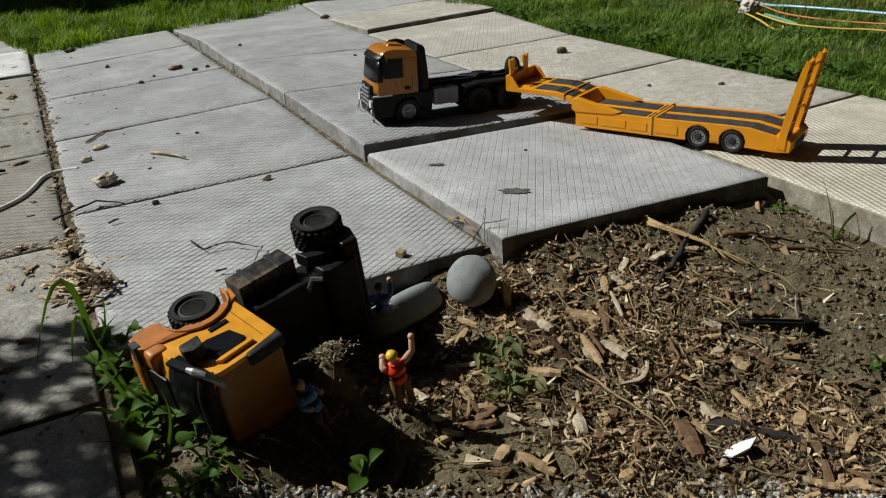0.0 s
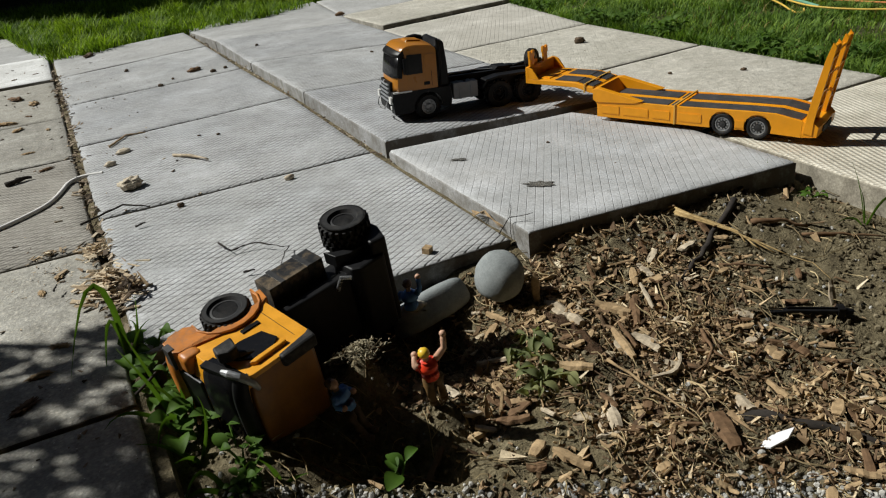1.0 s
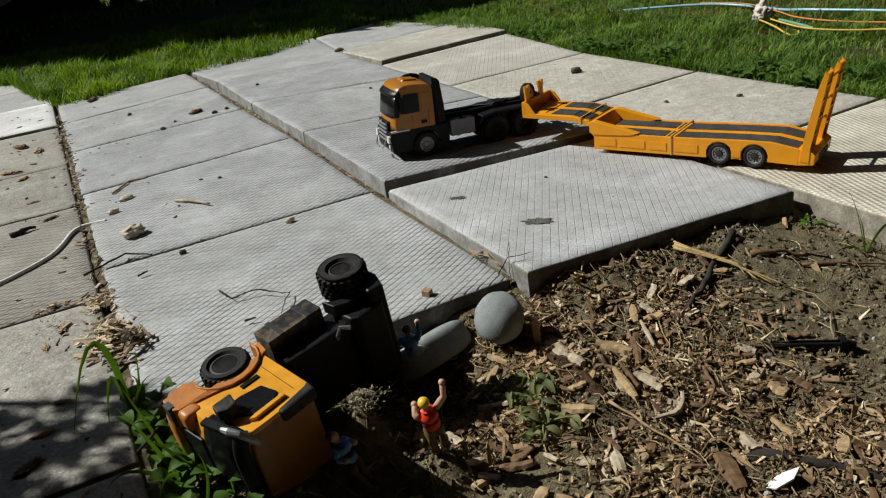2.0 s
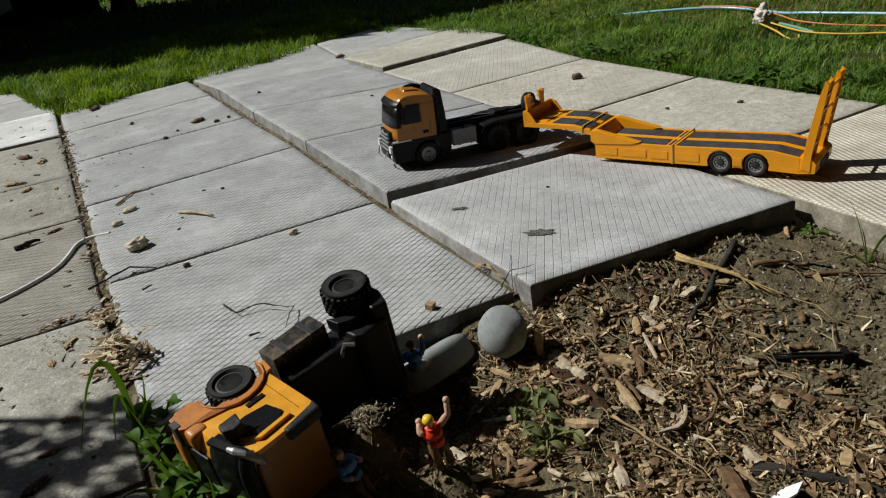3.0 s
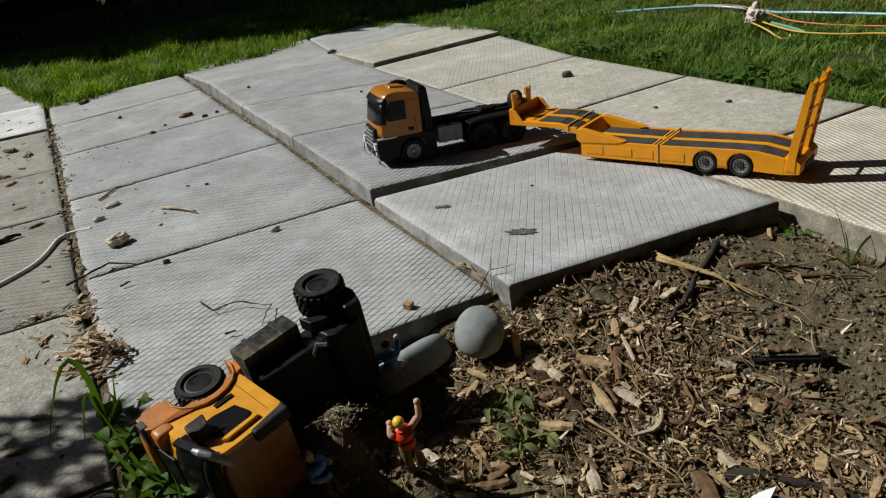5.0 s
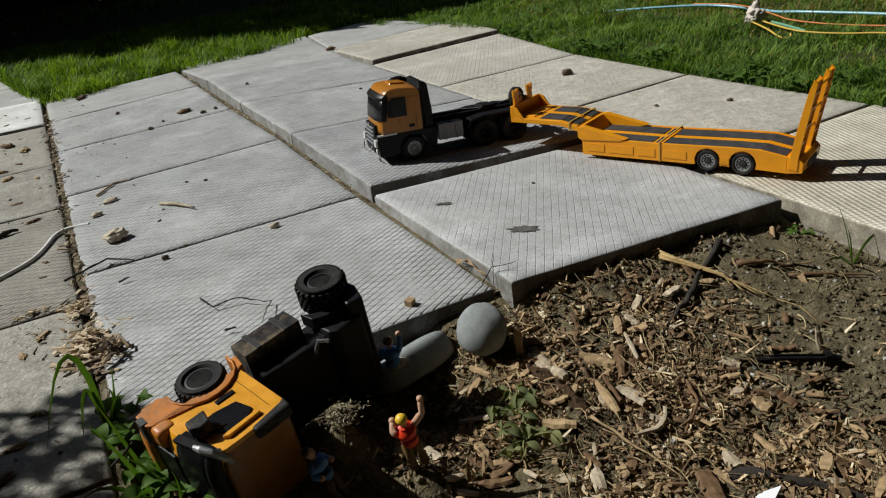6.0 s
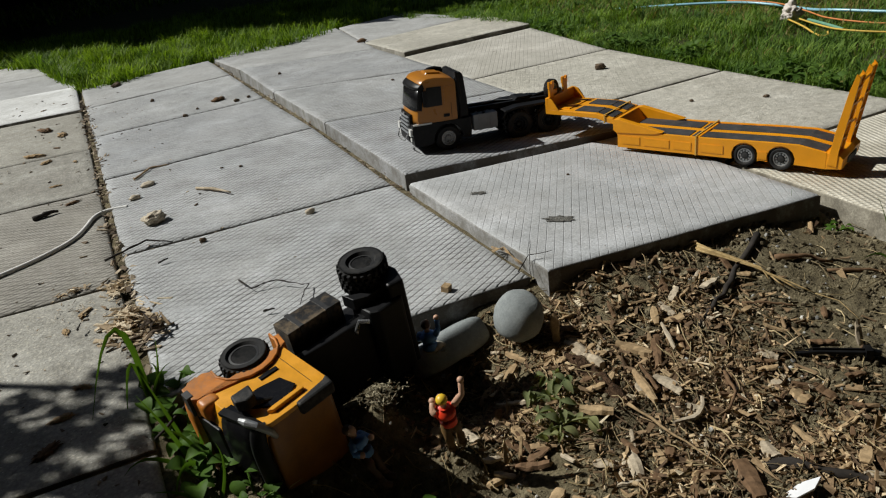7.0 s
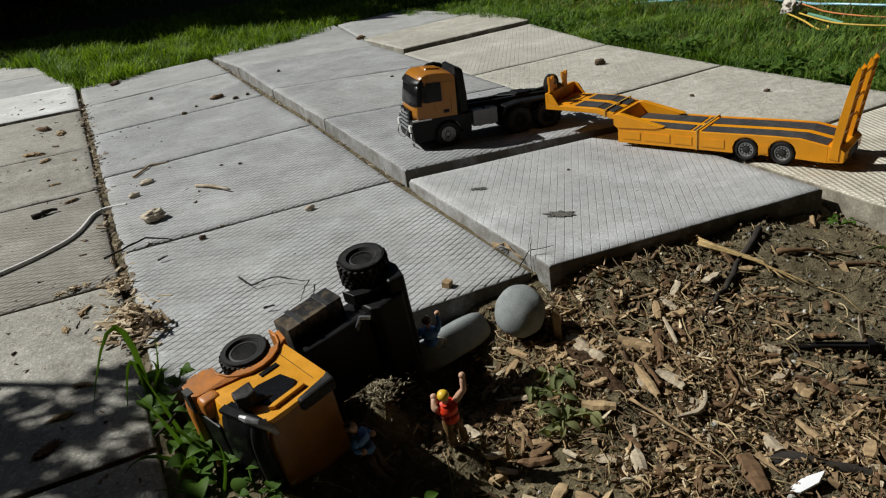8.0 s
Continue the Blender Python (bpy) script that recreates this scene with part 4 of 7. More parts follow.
    part("engine_cover", box(-0.062, -0.0425, -0.018, 0.05, 0.045, 0.105, 0.006), M_BLACK, t)
    # chassis
    for s in (1, -1):
        part("chassis_rail", box(-0.208, -0.03, *sorted((s * 0.022, s * 0.034)), 0.028, 0.062, 0.002), M_BLACK, t)
    part("chassis_top", prism([(-0.208, 0.058), (-0.208, 0.066), (-0.19, 0.074), (-0.09, 0.071), (-0.05, 0.066), (-0.05, 0.056)], -0.045, 0.045, 0.002), M_BLACK, t)
    part("gearbox", box(-0.17, -0.06, -0.03, 0.03, 0.012, 0.05, 0.006), M_BLACK, t)
    tank = part("fuel_tank", box(-0.138, -0.056, -W - 0.001, -0.034, 0.008, 0.042, 0.0145), M_BLACK_WORN, t, "scuffed black fuel tank")
    for xx in (-0.118, -0.077):
        part("tank_strap", box(xx - 0.003, xx + 0.003, -W - 0.0022, -0.033, 0.0068, 0.0432, 0.0145), M_RIM_DARK, tank)
    part("rear_body", prism([(-0.15, 0.045), (-0.152, 0.082), (-0.162, 0.09), (-0.2, 0.09), (-0.212, 0.076), (-0.21, 0.02), (-0.19, 0.012), (-0.165, 0.02)], -0.054, 0.046, 0.003), M_BLACK, t, "black hopper mount")
    part("tail_plate", prism([(-0.19, 0.01), (-0.188, 0.084), (-0.21, 0.088), (-0.221, 0.06), (-0.219, 0.015)], -0.072, 0.046, 0.003), M_BLACK, t, "black tail plate")
    part("rear_fender", prism([(-0.145, 0.036), (-0.148, 0.058), (-0.165, 0.068), (-0.205, 0.068), (-0.216, 0.05), (-0.206, 0.058), (-0.17, 0.058), (-0.154, 0.046)], -W - 0.002, -0.05, 0.001), M_BLACK, t)
    part("hinge_block", box(-0.22, -0.209, -0.04, 0.04, 0.04, 0.058, 0.002), M_BLACK, t)
    part("tail_bolt", rod((-0.208, -0.05, 0.045), (-0.222, -0.05, 0.047), 0.005), M_BLACK, t)
    part("bracket", tube([(-0.13, -0.036, 0.075), (-0.135, -0.052, 0.082), (-0.145, -0.05, 0.09)], 0.003), M_SILVER, t)
    for xx in (0.0, -0.19):
        part("axle", rod((xx, -0.05, 0.03), (xx, 0.05, 0.03), 0.006), M_BLACK, t)
    for s in (1, -1):
        wheel(t, 0.0, s * 0.056, 0.03, 0.031, 0.025, s, M_RIM_DARK, 26, 0.0022, 0.6)
        wheel(t, -0.19, s * 0.072, 0.03, 0.034, 0.032, s, M_RIM_DARK, 22, 0.004, 0.5)
    return t


TRUCK = tractor_unit(axes((0.182, 0.716, 0.021), (-0.99, 0.134, 0.032), (0.0, 0.0, 1.0)))
TRAILER = low_loader(axes((0.6617, 0.1686, -0.002), (-0.4135, 0.9105, 0.006), (0, 0, 1)))
FWD, UPW = Vector((-0.952, -0.27, -0.145)).normalized(), Vector((0.285, -0.954, -0.09))
SIZE = 1.04
_hub = axes((0, 0, 0), FWD, UPW).to_3x3() @ Vector((0.0, -0.0685, 0.03))
WIDER = Matrix.Translation((0, -0.0685, 0)) @ Matrix.Diagonal((1, 1.18, 1, 1)) @ Matrix.Translation((0, 0.0685, 0))
TOPPLED = toppled_truck(axes(Vector((-0.492, -0.111, 0.089)) - SIZE * _hub, FWD, UPW) @ Matrix.Scale(SIZE, 4) @ WIDER)


# ---- bed: stones, dolls, loose pieces ----
def lump(name, at, size, turn, material, label, category, rough=0.06, seed=0, sub=4, group="", freq=1.6):
    """A stone or clod: a sphere pushed about by noise, resting on its lowest point at the height given."""
    bm = bmesh.new()
    bmesh.ops.create_icosphere(bm, subdivisions=sub, radius=1.0)
    o = Vector((seed * 7.3, seed * 3.1, seed))
    for v in bm.verts:
        d = v.co.normalized()
        k = 1 + rough * (noise.noise(d * freq + o) + 0.5 * noise.noise(d * freq * 2.7 + o))
        if rough > 0.25:
            k += rough * (0.3 * noise.noise(d * freq * 4.5 + o) + 0.12 * noise.noise(d * freq * 9 + o))
        v.co = Vector((d.x * size[0] * k, d.y * size[1] * k, d.z * size[2] * k))
    bmesh.ops.rotate(bm, verts=bm.verts, matrix=Euler([radians(a) for a in turn]).to_matrix())
    low = min(v.co.z for v in bm.verts)
    for v in bm.verts:
        v.co.z -= low
    ob = part(name, bm, material, smooth=True)
    ob.location = at
    return tagged(ob, label, category, group)


lump("river_stone", (-0.092, -0.1, -0.038), (0.0375, 0.041, 0.029), (38, 0, -31), M_STONE, "smooth flattened grey river stone propped in the bed", "stone", 0.05, 3)
bm = rounded((0, 0, 0), (0.07, 0.026, 0.034), (56, -4, 12), 4.5, 4)
for v in bm.verts:
    v.co *= 1 + 0.06 * noise.noise(v.co * 18)
fs = part("flat_stone", bm, M_STONE, smooth=True)
fs.location = (-0.186, -0.036, -0.056)
tagged(fs, "smooth wedge-shaped grey stone leaning against the slab", "stone")

M_SKIN = plastic("skin_coloured_plastic", (0.55, 0.33, 0.22), 0.5, 0.1, dustiness=0.05)
M_RED = plastic("red_plastic", (0.85, 0.05, 0.012), 0.45, 0.12, dustiness=0.05)
M_BLUE = plastic("blue_plastic", (0.12, 0.3, 0.68), 0.5, 0.12, dustiness=0.05)
M_BROWN = plastic("brown_plastic", (0.16, 0.09, 0.03), 0.55, 0.2, dustiness=0.0)
M_PALE_TROUSERS = plastic("cream_plastic", (0.5, 0.45, 0.36), 0.5, 0.1)
M_YELLOW = plastic("yellow_plastic", (0.8, 0.52, 0.03), 0.4, 0.1)
M_HAIR = plastic("dark_brown_plastic", (0.09, 0.045, 0.02), 0.5, 0.2)


def doll(m, shirt, cap, trousers, label, right_hand, left_hand, height=0.1, jacket=False, crouched=False):
    """A small toy figure in one mesh: boots, legs, trunk, arms and a round head."""
    k = height / 0.1
    bm = bmesh.new()
    slots = []

    def add(fn, slot):
        n = len(bm.faces)
        fn()
        slots.append((n, slot))

    def ball(at, r, squash=(1, 1, 1)):
        own = bmesh.new()
        bmesh.ops.create_icosphere(own, subdivisions=2, radius=r)
        for v in own.verts:
            v.co = Vector((v.co.x * squash[0], v.co.y * squash[1], v.co.z * squash[2])) + Vector(at)
        merge(bm, own)

    sleeve = 0 if jacket else 1
    for s in (1, -1):
        if crouched:
            leg = [(0.016, s * 0.011, 0.032), (0.024, s * 0.0115, 0.045), (0.014, s * 0.009, 0.05), (0, s * 0.0055, 0.052)]
            boot = [(0.028, s * 0.0115, 0.0225), (0.02, s * 0.0115, 0.025), (0.016, s * 0.0115, 0.034), (0.017, s * 0.0115, 0.039)]
        else:
            leg = [(0.002, s * 0.007, 0.012), (0, s * 0.0075, 0.026), (0.001, s * 0.007, 0.04), (0, s * 0.0055, 0.052)]
            boot = [(0.012, s * 0.0075, 0.0025), (0.004, s * 0.0075, 0.005), (0, s * 0.0075, 0.014), (0.001, s * 0.0075, 0.019)]
        add(lambda: tube(leg, [0.0048, 0.0058, 0.0066, 0.0072], 10, bm), 2)
        add(lambda: tube(boot, [0.0038, 0.0055, 0.0055, 0.006], 10, bm), 2)
    add(lambda: ball((0, 0, 0.053), 0.011, (0.8, 1.1, 0.7)), 2)
    add(lambda: tube([(0, 0, 0.052), (0.001, 0, 0.06), (0.001, 0, 0.068), (0, 0, 0.077), (0, 0, 0.082)], [0.0105, 0.0112, 0.0125, 0.013, 0.0075], 12, bm), 0)
    for s, hand in ((1, left_hand), (-1, right_hand)):
        sh, h = Vector((0, s * 0.0125, 0.077)), Vector(hand)
        el = (sh + h) / 2 + Vector((-0.004, s * 0.004, -0.002))
        add(lambda: ball(sh, 0.0046), 0)
        add(lambda: tube([sh, sh.lerp(el, 0.6), el, el.lerp(h, 0.6), h], [0.0046, 0.0046, 0.0038, 0.0038, 0.003], 8, bm), sleeve)
        add(lambda: ball(h, 0.0044), 1)
    add(lambda: tube([(0, 0, 0.081), (0.001, 0, 0.087)], [0.0042, 0.004], 8, bm), 1)
    add(lambda: ball((0.001, 0, 0.0925), 0.0074, (1, 0.88, 1.12)), 1)
    add(lambda: ball((-0.0018, 0, 0.0952), 0.0075, (1.04, 1.0, 0.92)), 3)
    slots.append((len(bm.faces), 0))
    bm.faces.ensure_lookup_table()
    for (a, s), (b, _) in zip(slots, slots[1:]):
        for i in range(a, b):
            bm.faces[i].material_index = s
            bm.faces[i].smooth = True
    for v in bm.verts:
        v.co *= k
    ob = part("toy_figure", bm, shirt)
    for extra in (M_SKIN, trousers, cap):
        ob.data.materials.append(extra)
    ob.matrix_world = m
    return tagged(ob, label, "toy figure", "toy workmen")


doll(axes((-0.281, -0.262, ground_height(-0.281, -0.262) - 0.002), (0.05, 0.9, 0.1), (-0.2, 0.02, 1)), M_RED, M_YELLOW, M_BROWN,
     "toy workman in red vest waving one raised arm", (0.0, -0.03, 0.108), (0.012, 0.009, 0.087), 0.1)
doll(axes((-0.226, -0.072, -0.078), (0.5, 0.6, 0.0), (-0.06, 0.0, 1)), M_BLUE, M_HAIR, M_PALE_TROUSERS,
     "toy workman in blue jacket crouched against the stone", (0.002, -0.017, 0.104), (0.012, 0.016, 0.062), 0.1, True, True)
doll(axes((-0.378, -0.252, -0.072), (0.5, -0.5, 0.3), (-0.2, 0.1, 0.9)), M_BLUE, M_HAIR, M_HAIR,
     "toy workman in blue jacket standing beside the toppled cab", (0.006, -0.014, 0.062), (0.01, 0.014, 0.066), 0.095, True)


def bed_z(x, y):
    return ground_height(x, y)


def chip_points(rng, length, width, thick, jag=True):
    """The eight corners of a split piece of wood."""
    pts = []
    bow = thick * rng.uniform(-1.0, 1.0) * (1.0 if jag else 0.3)
    for sx in (-1, 1):
        tx = rng.choice((0.12, 0.35, 0.7, 0.9, 1.0)) if jag else rng.uniform(0.6, 1.0)
        dy = width * (0.3 if jag else 0.1) * rng.uniform(-1, 1)
        for sy in (-1, 1):
            for sz in (-1, 1):
                pts.append((sx * length * 0.5 * rng.uniform(0.6, 1.0), dy + sy * width * 0.5 * tx * rng.uniform(0.5, 1.0), sz * thick * 0.5 * rng.uniform(0.3, 1.0) + bow * sx * sy * 0.5))
    return pts


CHIP_FACES = ((0, 1, 3, 2), (4, 6, 7, 5), (0, 4, 5, 1), (2, 3, 7, 6), (0, 2, 6, 4), (1, 5, 7, 3))


def stuff(name, verts, faces, material, label, category, smooth=False):
    me = bpy.data.meshes.new(name)
    me.from_pydata(verts, [], faces)
    me.materials.append(material)
    if smooth:
        me.shade_smooth()
    return tagged(new(name, me), label, category, kind="stuff")


def mulch_share(x, y):
    """How thickly the wood chips lie, from 0 to 1."""
    core = step(-0.42, -0.24, x) * step(0.34, 0.16, x - 0.1 * (y + 0.3)) * (1 - 0.75 * step(0.02, -0.06, y + 0.54 + 0.48 * x))
    edge = step(-0.03, -0.1, y - 0.02 * x)
    patch = 0.5 + 0.95 * noise.noise(Vector((x * 7, y * 7, 2.0)))
    bare = step(-0.2, -0.27, x + 0.4 * (y + 0.2)) * step(-0.07, -0.03, y + 0.338 + 0.33 * (x + 0.41))
    return max(0.05 - 0.035 * step(0.16, 0.26, x - 0.1 * y), core * edge * max(0.22, patch) * (1 - 0.8 * bare))


def scatter_chips(count, seed):
    rng = random.Random(seed)
    verts, faces = [], []
    done = 0
    while done < count:
        x, y = rng.uniform(-0.58, 0.62), rng.uniform(-0.78, -0.01)
        if rng.random() > mulch_share(x, y) or ((x + 0.47) ** 2 + (y + 0.2) ** 2 < 0.02 and rng.random() < 0.8):
            continue
        ln = min(0.05, 0.004 + rng.expovariate(1 / 0.0095))
        pts = chip_points(rng, ln, min(ln, rng.uniform(0.0015, 0.006) + 0.25 * ln * rng.random()), rng.uniform(0.0008, 0.004))
        m = Euler((rng.gauss(0, 0.55), rng.gauss(0, 0.42), rng.uniform(0, 6.28))).to_matrix()
        o = Vector((x, y, bed_z(x, y) + 0.008 * rng.random() ** 1.3))
        n = len(verts)
        verts += [tuple(o + m @ Vector(p)) for p in pts]
        faces += [tuple(n + i for i in f) for f in CHIP_FACES]
        done += 1
    return stuff("wood_chip_mulch", verts, faces, M_CHIP, "loose brown wood chip mulch over the bed", "mulch")


scatter_chips(8000, 5)


def scatter_fibres(count, seed):
    rng = random.Random(seed)
    verts, faces = [], []
    for _ in range(count):
        x, y = rng.uniform(-0.5, 0.62), rng.uniform(-0.75, -0.02)
        if rng.random() > 0.14 - 0.09 * step(0.14, 0.24, x) + mulch_share(x, y):
            continue
        a, ln, r = rng.uniform(0, 6.28), rng.uniform(0.012, 0.055), rng.uniform(0.0003, 0.0009)
        bend = rng.uniform(-0.8, 0.8)
        lift = rng.uniform(0.001, 0.008)
        p = Vector((x, y, 0))
        rings = []
        for i in range(4):
            q = p + Vector((math.cos(a + bend * i / 3), math.sin(a + bend * i / 3), 0)) * (ln * i / 3)
            q.z = bed_z(q.x, q.y) + lift + 0.003 * math.sin(i)
            n = len(verts)
            side = Vector((-math.sin(a), math.cos(a), 0)) * r
            verts += [tuple(q - side), tuple(q + side), tuple(q + Vector((0, 0, r * 1.6)))]
            rings.append(n)
        for u, v in zip(rings, rings[1:]):
            faces += [(u, v, v + 1, u + 1), (u + 1, v + 1, v + 2, u + 2), (u + 2, v + 2, v, u)]
    return stuff("dry_grass_litter", verts, faces, M_FIBRE, "dry straw and root fibres strewn over the bed", "litter")


M_FIBRE = varied("dry_fibres", [(0, (0.12, 0.09, 0.05)), (0.5, (0.3, 0.23, 0.12)), (1, (0.54, 0.43, 0.24))], 0.8, 100)
scatter_fibres(4600, 9)


def pebble_template(seed):
    bm = bmesh.new()
    bmesh.ops.create_icosphere(bm, subdivisions=1, radius=1.0)
    o = Vector((seed * 5.1, 0, 0))
    vs = [tuple(v.co * (1 + 0.35 * noise.noise(v.co * 1.3 + o))) for v in bm.verts]
    fs = [tuple(v.index for v in f.verts) for f in bm.faces]
    bm.free()
    return vs, fs


PEBBLES = [pebble_template(s) for s in range(6)]


def scatter_pebbles(name, count, seed, where, rmin, rmax, material, label, category):
    rng = random.Random(seed)
    verts, faces = [], []
    done = tries = 0
    while done < count and tries < count * 60:
        tries += 1
        x, y = rng.uniform(-0.6, 0.62), rng.uniform(-0.68, -0.01)
        if rng.random() > where(x, y):
            continue
        r = rmin + (rmax - rmin) * rng.random() ** 2.2
        vs, fs = rng.choice(PEBBLES)
        m = Euler((rng.uniform(0, 6), rng.uniform(0, 6), rng.uniform(0, 6))).to_matrix()
        sq = Vector((1, rng.uniform(0.7, 1), rng.uniform(0.55, 0.9)))
        o = Vector((x, y, bed_z(x, y) + r * rng.uniform(0.0, 0.5)))
        n = len(verts)
        verts += [tuple(o + m @ Vector((v[0] * sq.x * r, v[1] * sq.y * r, v[2] * sq.z * r))) for v in vs]
        faces += [tuple(n + i for i in f) for f in fs]
        done += 1
    return stuff(name, verts, faces, material, label, category)


def gravel_share(x, y):
    front = 0.8 * step(0.0, -0.05, y + 0.52 + 0.48 * x)
    return max(front, 0.012)


M_CLOD = varied("soil_clods", [(0, (0.075, 0.06, 0.036)), (0.6, (0.15, 0.124, 0.076)), (1, (0.25, 0.212, 0.138))], 0.95, 300, spec=0.2)
scatter_pebbles("gravel", 9500, 3, gravel_share, 0.0017, 0.0054, M_GRAVEL, "loose grey gravel at the front of the bed", "gravel")
scatter_pebbles("soil_crumbs", 7500, 4, lambda x, y: 0.35 + 0.6 * noise.noise(Vector((x * 9, y * 9, 0))), 0.0012, 0.0062, M_CLOD, "dark crumbs of soil over the bed", "soil")


# single pieces that stand out
def split_wood(at, to, width, thick, tone, label="split piece of wood lying on the bed", lift=0.004, seed=0, curve=0.0, name="wood_chip"):
    """A splintered piece of wood between two places on the ground."""
    rng = random.Random(seed + int(1000 * abs(at[0])))
    a, b = Vector(at), Vector(to)
    n = 7
    d = b - a
    side = Vector((-d.y, d.x, 0)).normalized()
    bm = bmesh.new()
    rings = []
    for i in range(n):
        f = i / (n - 1)
        p = a + d * f + side * curve * math.sin(math.pi * f) + Vector((0, 0, lift + 0.001 * rng.uniform(-1, 1)))
        w = width * 0.5 * (0.75 + 0.25 * math.sin(math.pi * f) + rng.uniform(-0.18, 0.12)) * (rng.uniform(0.55, 1.0) if i in (0, n - 1) else 1.0)
        h = thick * 0.5 * (0.8 + rng.uniform(-0.2, 0.2))
        rings.append([bm.verts.new(p + side * u * w + Vector((0, 0, v * h + 0.2 * h * rng.uniform(-1, 1)))) for u, v in ((-1, -0.6), (-0.7, 1), (0.1, 1.25), (0.8, 0.8), (1, -0.7))])
    for r0, r1 in zip(rings, rings[1:]):
        for j in range(5):
            bm.faces.new((r0[j], r0[(j + 1) % 5], r1[(j + 1) % 5], r1[j]))
    bm.faces.new(rings[0])
    bm.faces.new(rings[-1][::-1])
    bmesh.ops.recalc_face_normals(bm, faces=bm.faces[:])
    return tagged(part(name, bm, tone), label, "wood chip", "loose wood chips")


def wood_tone(name, c):
    k = Nodes(name)
    v = k.coords("Object")
    g = k.noise(v, 120, 5, 0.75)
    big = k.noise(v, 25, 4)
    col = k.ramp(g, [(0.3, tuple(x * 0.55 for x in c)), (0.6, c)])
    col = k.mix(0.6, col, k.ramp(big, [(0.35, (0.65, 0.6, 0.55)), (0.65, (1.15, 1.15, 1.15))]), "MULTIPLY")
    return k.done(col, 0.85, normal=k.bump(g, 0.6, 0.001), spec=0.25)


M_WOOD_PALE = wood_tone("pale_weathered_wood", (0.56, 0.47, 0.345))
M_WOOD_TAN = wood_tone("tan_split_wood", (0.48, 0.34, 0.19))
M_WOOD_BROWN = wood_tone("brown_bark", (0.2, 0.12, 0.065))
M_WOOD_DARK = wood_tone("blackened_stick", (0.045, 0.038, 0.033))


def on_bed(x, y, dz=0.0):
    return (x, y, bed_z(x, y) + dz)


split_wood(on_bed(-0.056, -0.144, 0.0), on_bed(-0.05, -0.132, 0.042), 0.014, 0.009, M_WOOD_TAN, "tan wood chip standing on end by the stone", 0.0)
LOOSE = (  # from, to, width, thickness, material, label, lift, curve
    ((-0.035, -0.167), (-0.033, -0.224), 0.019, 0.014, M_WOOD_PALE, "pale weathered wood chip lying flat", 0.006, 0.0),
    ((-0.037, -0.148), (-0.018, -0.165), 0.014, 0.009, M_WOOD_TAN, "tan split block of wood", 0.006, 0.0),
    ((-0.118, -0.099), (-0.108, -0.14), 0.011, 0.008, M_WOOD_TAN, "tan wood chip lying flat", 0.004, 0.0),
    ((0.018, -0.19), (0.047, -0.234), 0.022, 0.012, M_WOOD_TAN, "tan split block of wood", 0.006, 0.0),
    ((0.096, -0.197), (0.078, -0.247), 0.007, 0.004, M_WOOD_PALE, "long pale splinter of wood", 0.014, 0.0),
    ((0.067, -0.215), (0.038, -0.259), 0.016, 0.01, M_WOOD_BROWN, "brown split block of wood", 0.008, 0.0),
    ((-0.004, -0.257), (-0.015, -0.316), 0.013, 0.008, M_WOOD_TAN, "long tan splinter of wood", 0.01, 0.0),
    ((0.012, -0.25), (0.002, -0.3), 0.006, 0.004, M_WOOD_BROWN, "thin brown splinter of wood", 0.014, 0.0),
    ((0.015, -0.275), (0.028, -0.316), 0.02, 0.006, M_WOOD_PALE, "pale fan of split wood", 0.01, 0.006),
    ((-0.022, -0.358), (0.048, -0.334), 0.008, 0.005, M_WOOD_PALE, "pale curved sliver of wood", 0.01, -0.014),
    ((-0.112, -0.28), (-0.078, -0.308), 0.018, 0.008, M_WOOD_TAN, "tan wood chip lying flat", 0.008, 0.0),
    ((-0.185, -0.182), (-0.155, -0.227), 0.009, 0.007, M_WOOD_PALE, "pale stick lying across the leaves", 0.016, 0.0),
    ((0.178, -0.304), (0.192, -0.329), 0.016, 0.006, M_WOOD_PALE, "pale wood chip lying on soil", 0.004, 0.0),
    ((0.16, -0.382), (0.166, -0.405), 0.024, 0.006, M_WOOD_TAN, "broad tan wood chip", 0.006, 0.0),
    ((0.17, -0.372), (0.2, -0.4), 0.011, 0.008, M_WOOD_BROWN, "brown bark chip lying flat", 0.006, 0.0),
    ((0.217, -0.469), (0.223, -0.506), 0.011, 0.006, M_WOOD_TAN, "tan curled sliver of wood on soil", 0.005, 0.008),
    ((0.059, -0.427), (0.052, -0.456), 0.021, 0.012, M_WOOD_PALE, "pale split block of wood", 0.006, 0.0),
    ((0.008, -0.441), (-0.011, -0.492), 0.026, 0.007, M_WOOD_BROWN, "broad brown bark chip", 0.008, 0.0),
    ((-0.054, -0.43), (-0.051, -0.449), 0.015, 0.006, M_WOOD_TAN, "tan wood chip lying flat", 0.006, 0.0),
    ((-0.27, -0.31), (-0.24, -0.3), 0.014, 0.008, M_WOOD_TAN, "tan wood chip by the figure's boots", 0.004, 0.0),
    ((-0.262, -0.285), (-0.235, -0.28), 0.012, 0.006, M_WOOD_PALE, "pale wood chip by the figure's boots", 0.006, 0.0),
    ((-0.225, -0.3), (-0.19, -0.325), 0.014, 0.008, M_WOOD_BROWN, "brown bark chip lying flat", 0.006, 0.0),
    ((-0.2, -0.39), (-0.175, -0.43), 0.016, 0.008, M_WOOD_TAN, "tan wood chip lying flat", 0.006, 0.0),
    ((-0.1, -0.37), (-0.115, -0.405), 0.018, 0.008, M_WOOD_PALE, "pale wood chip lying flat", 0.006, 0.0),
)
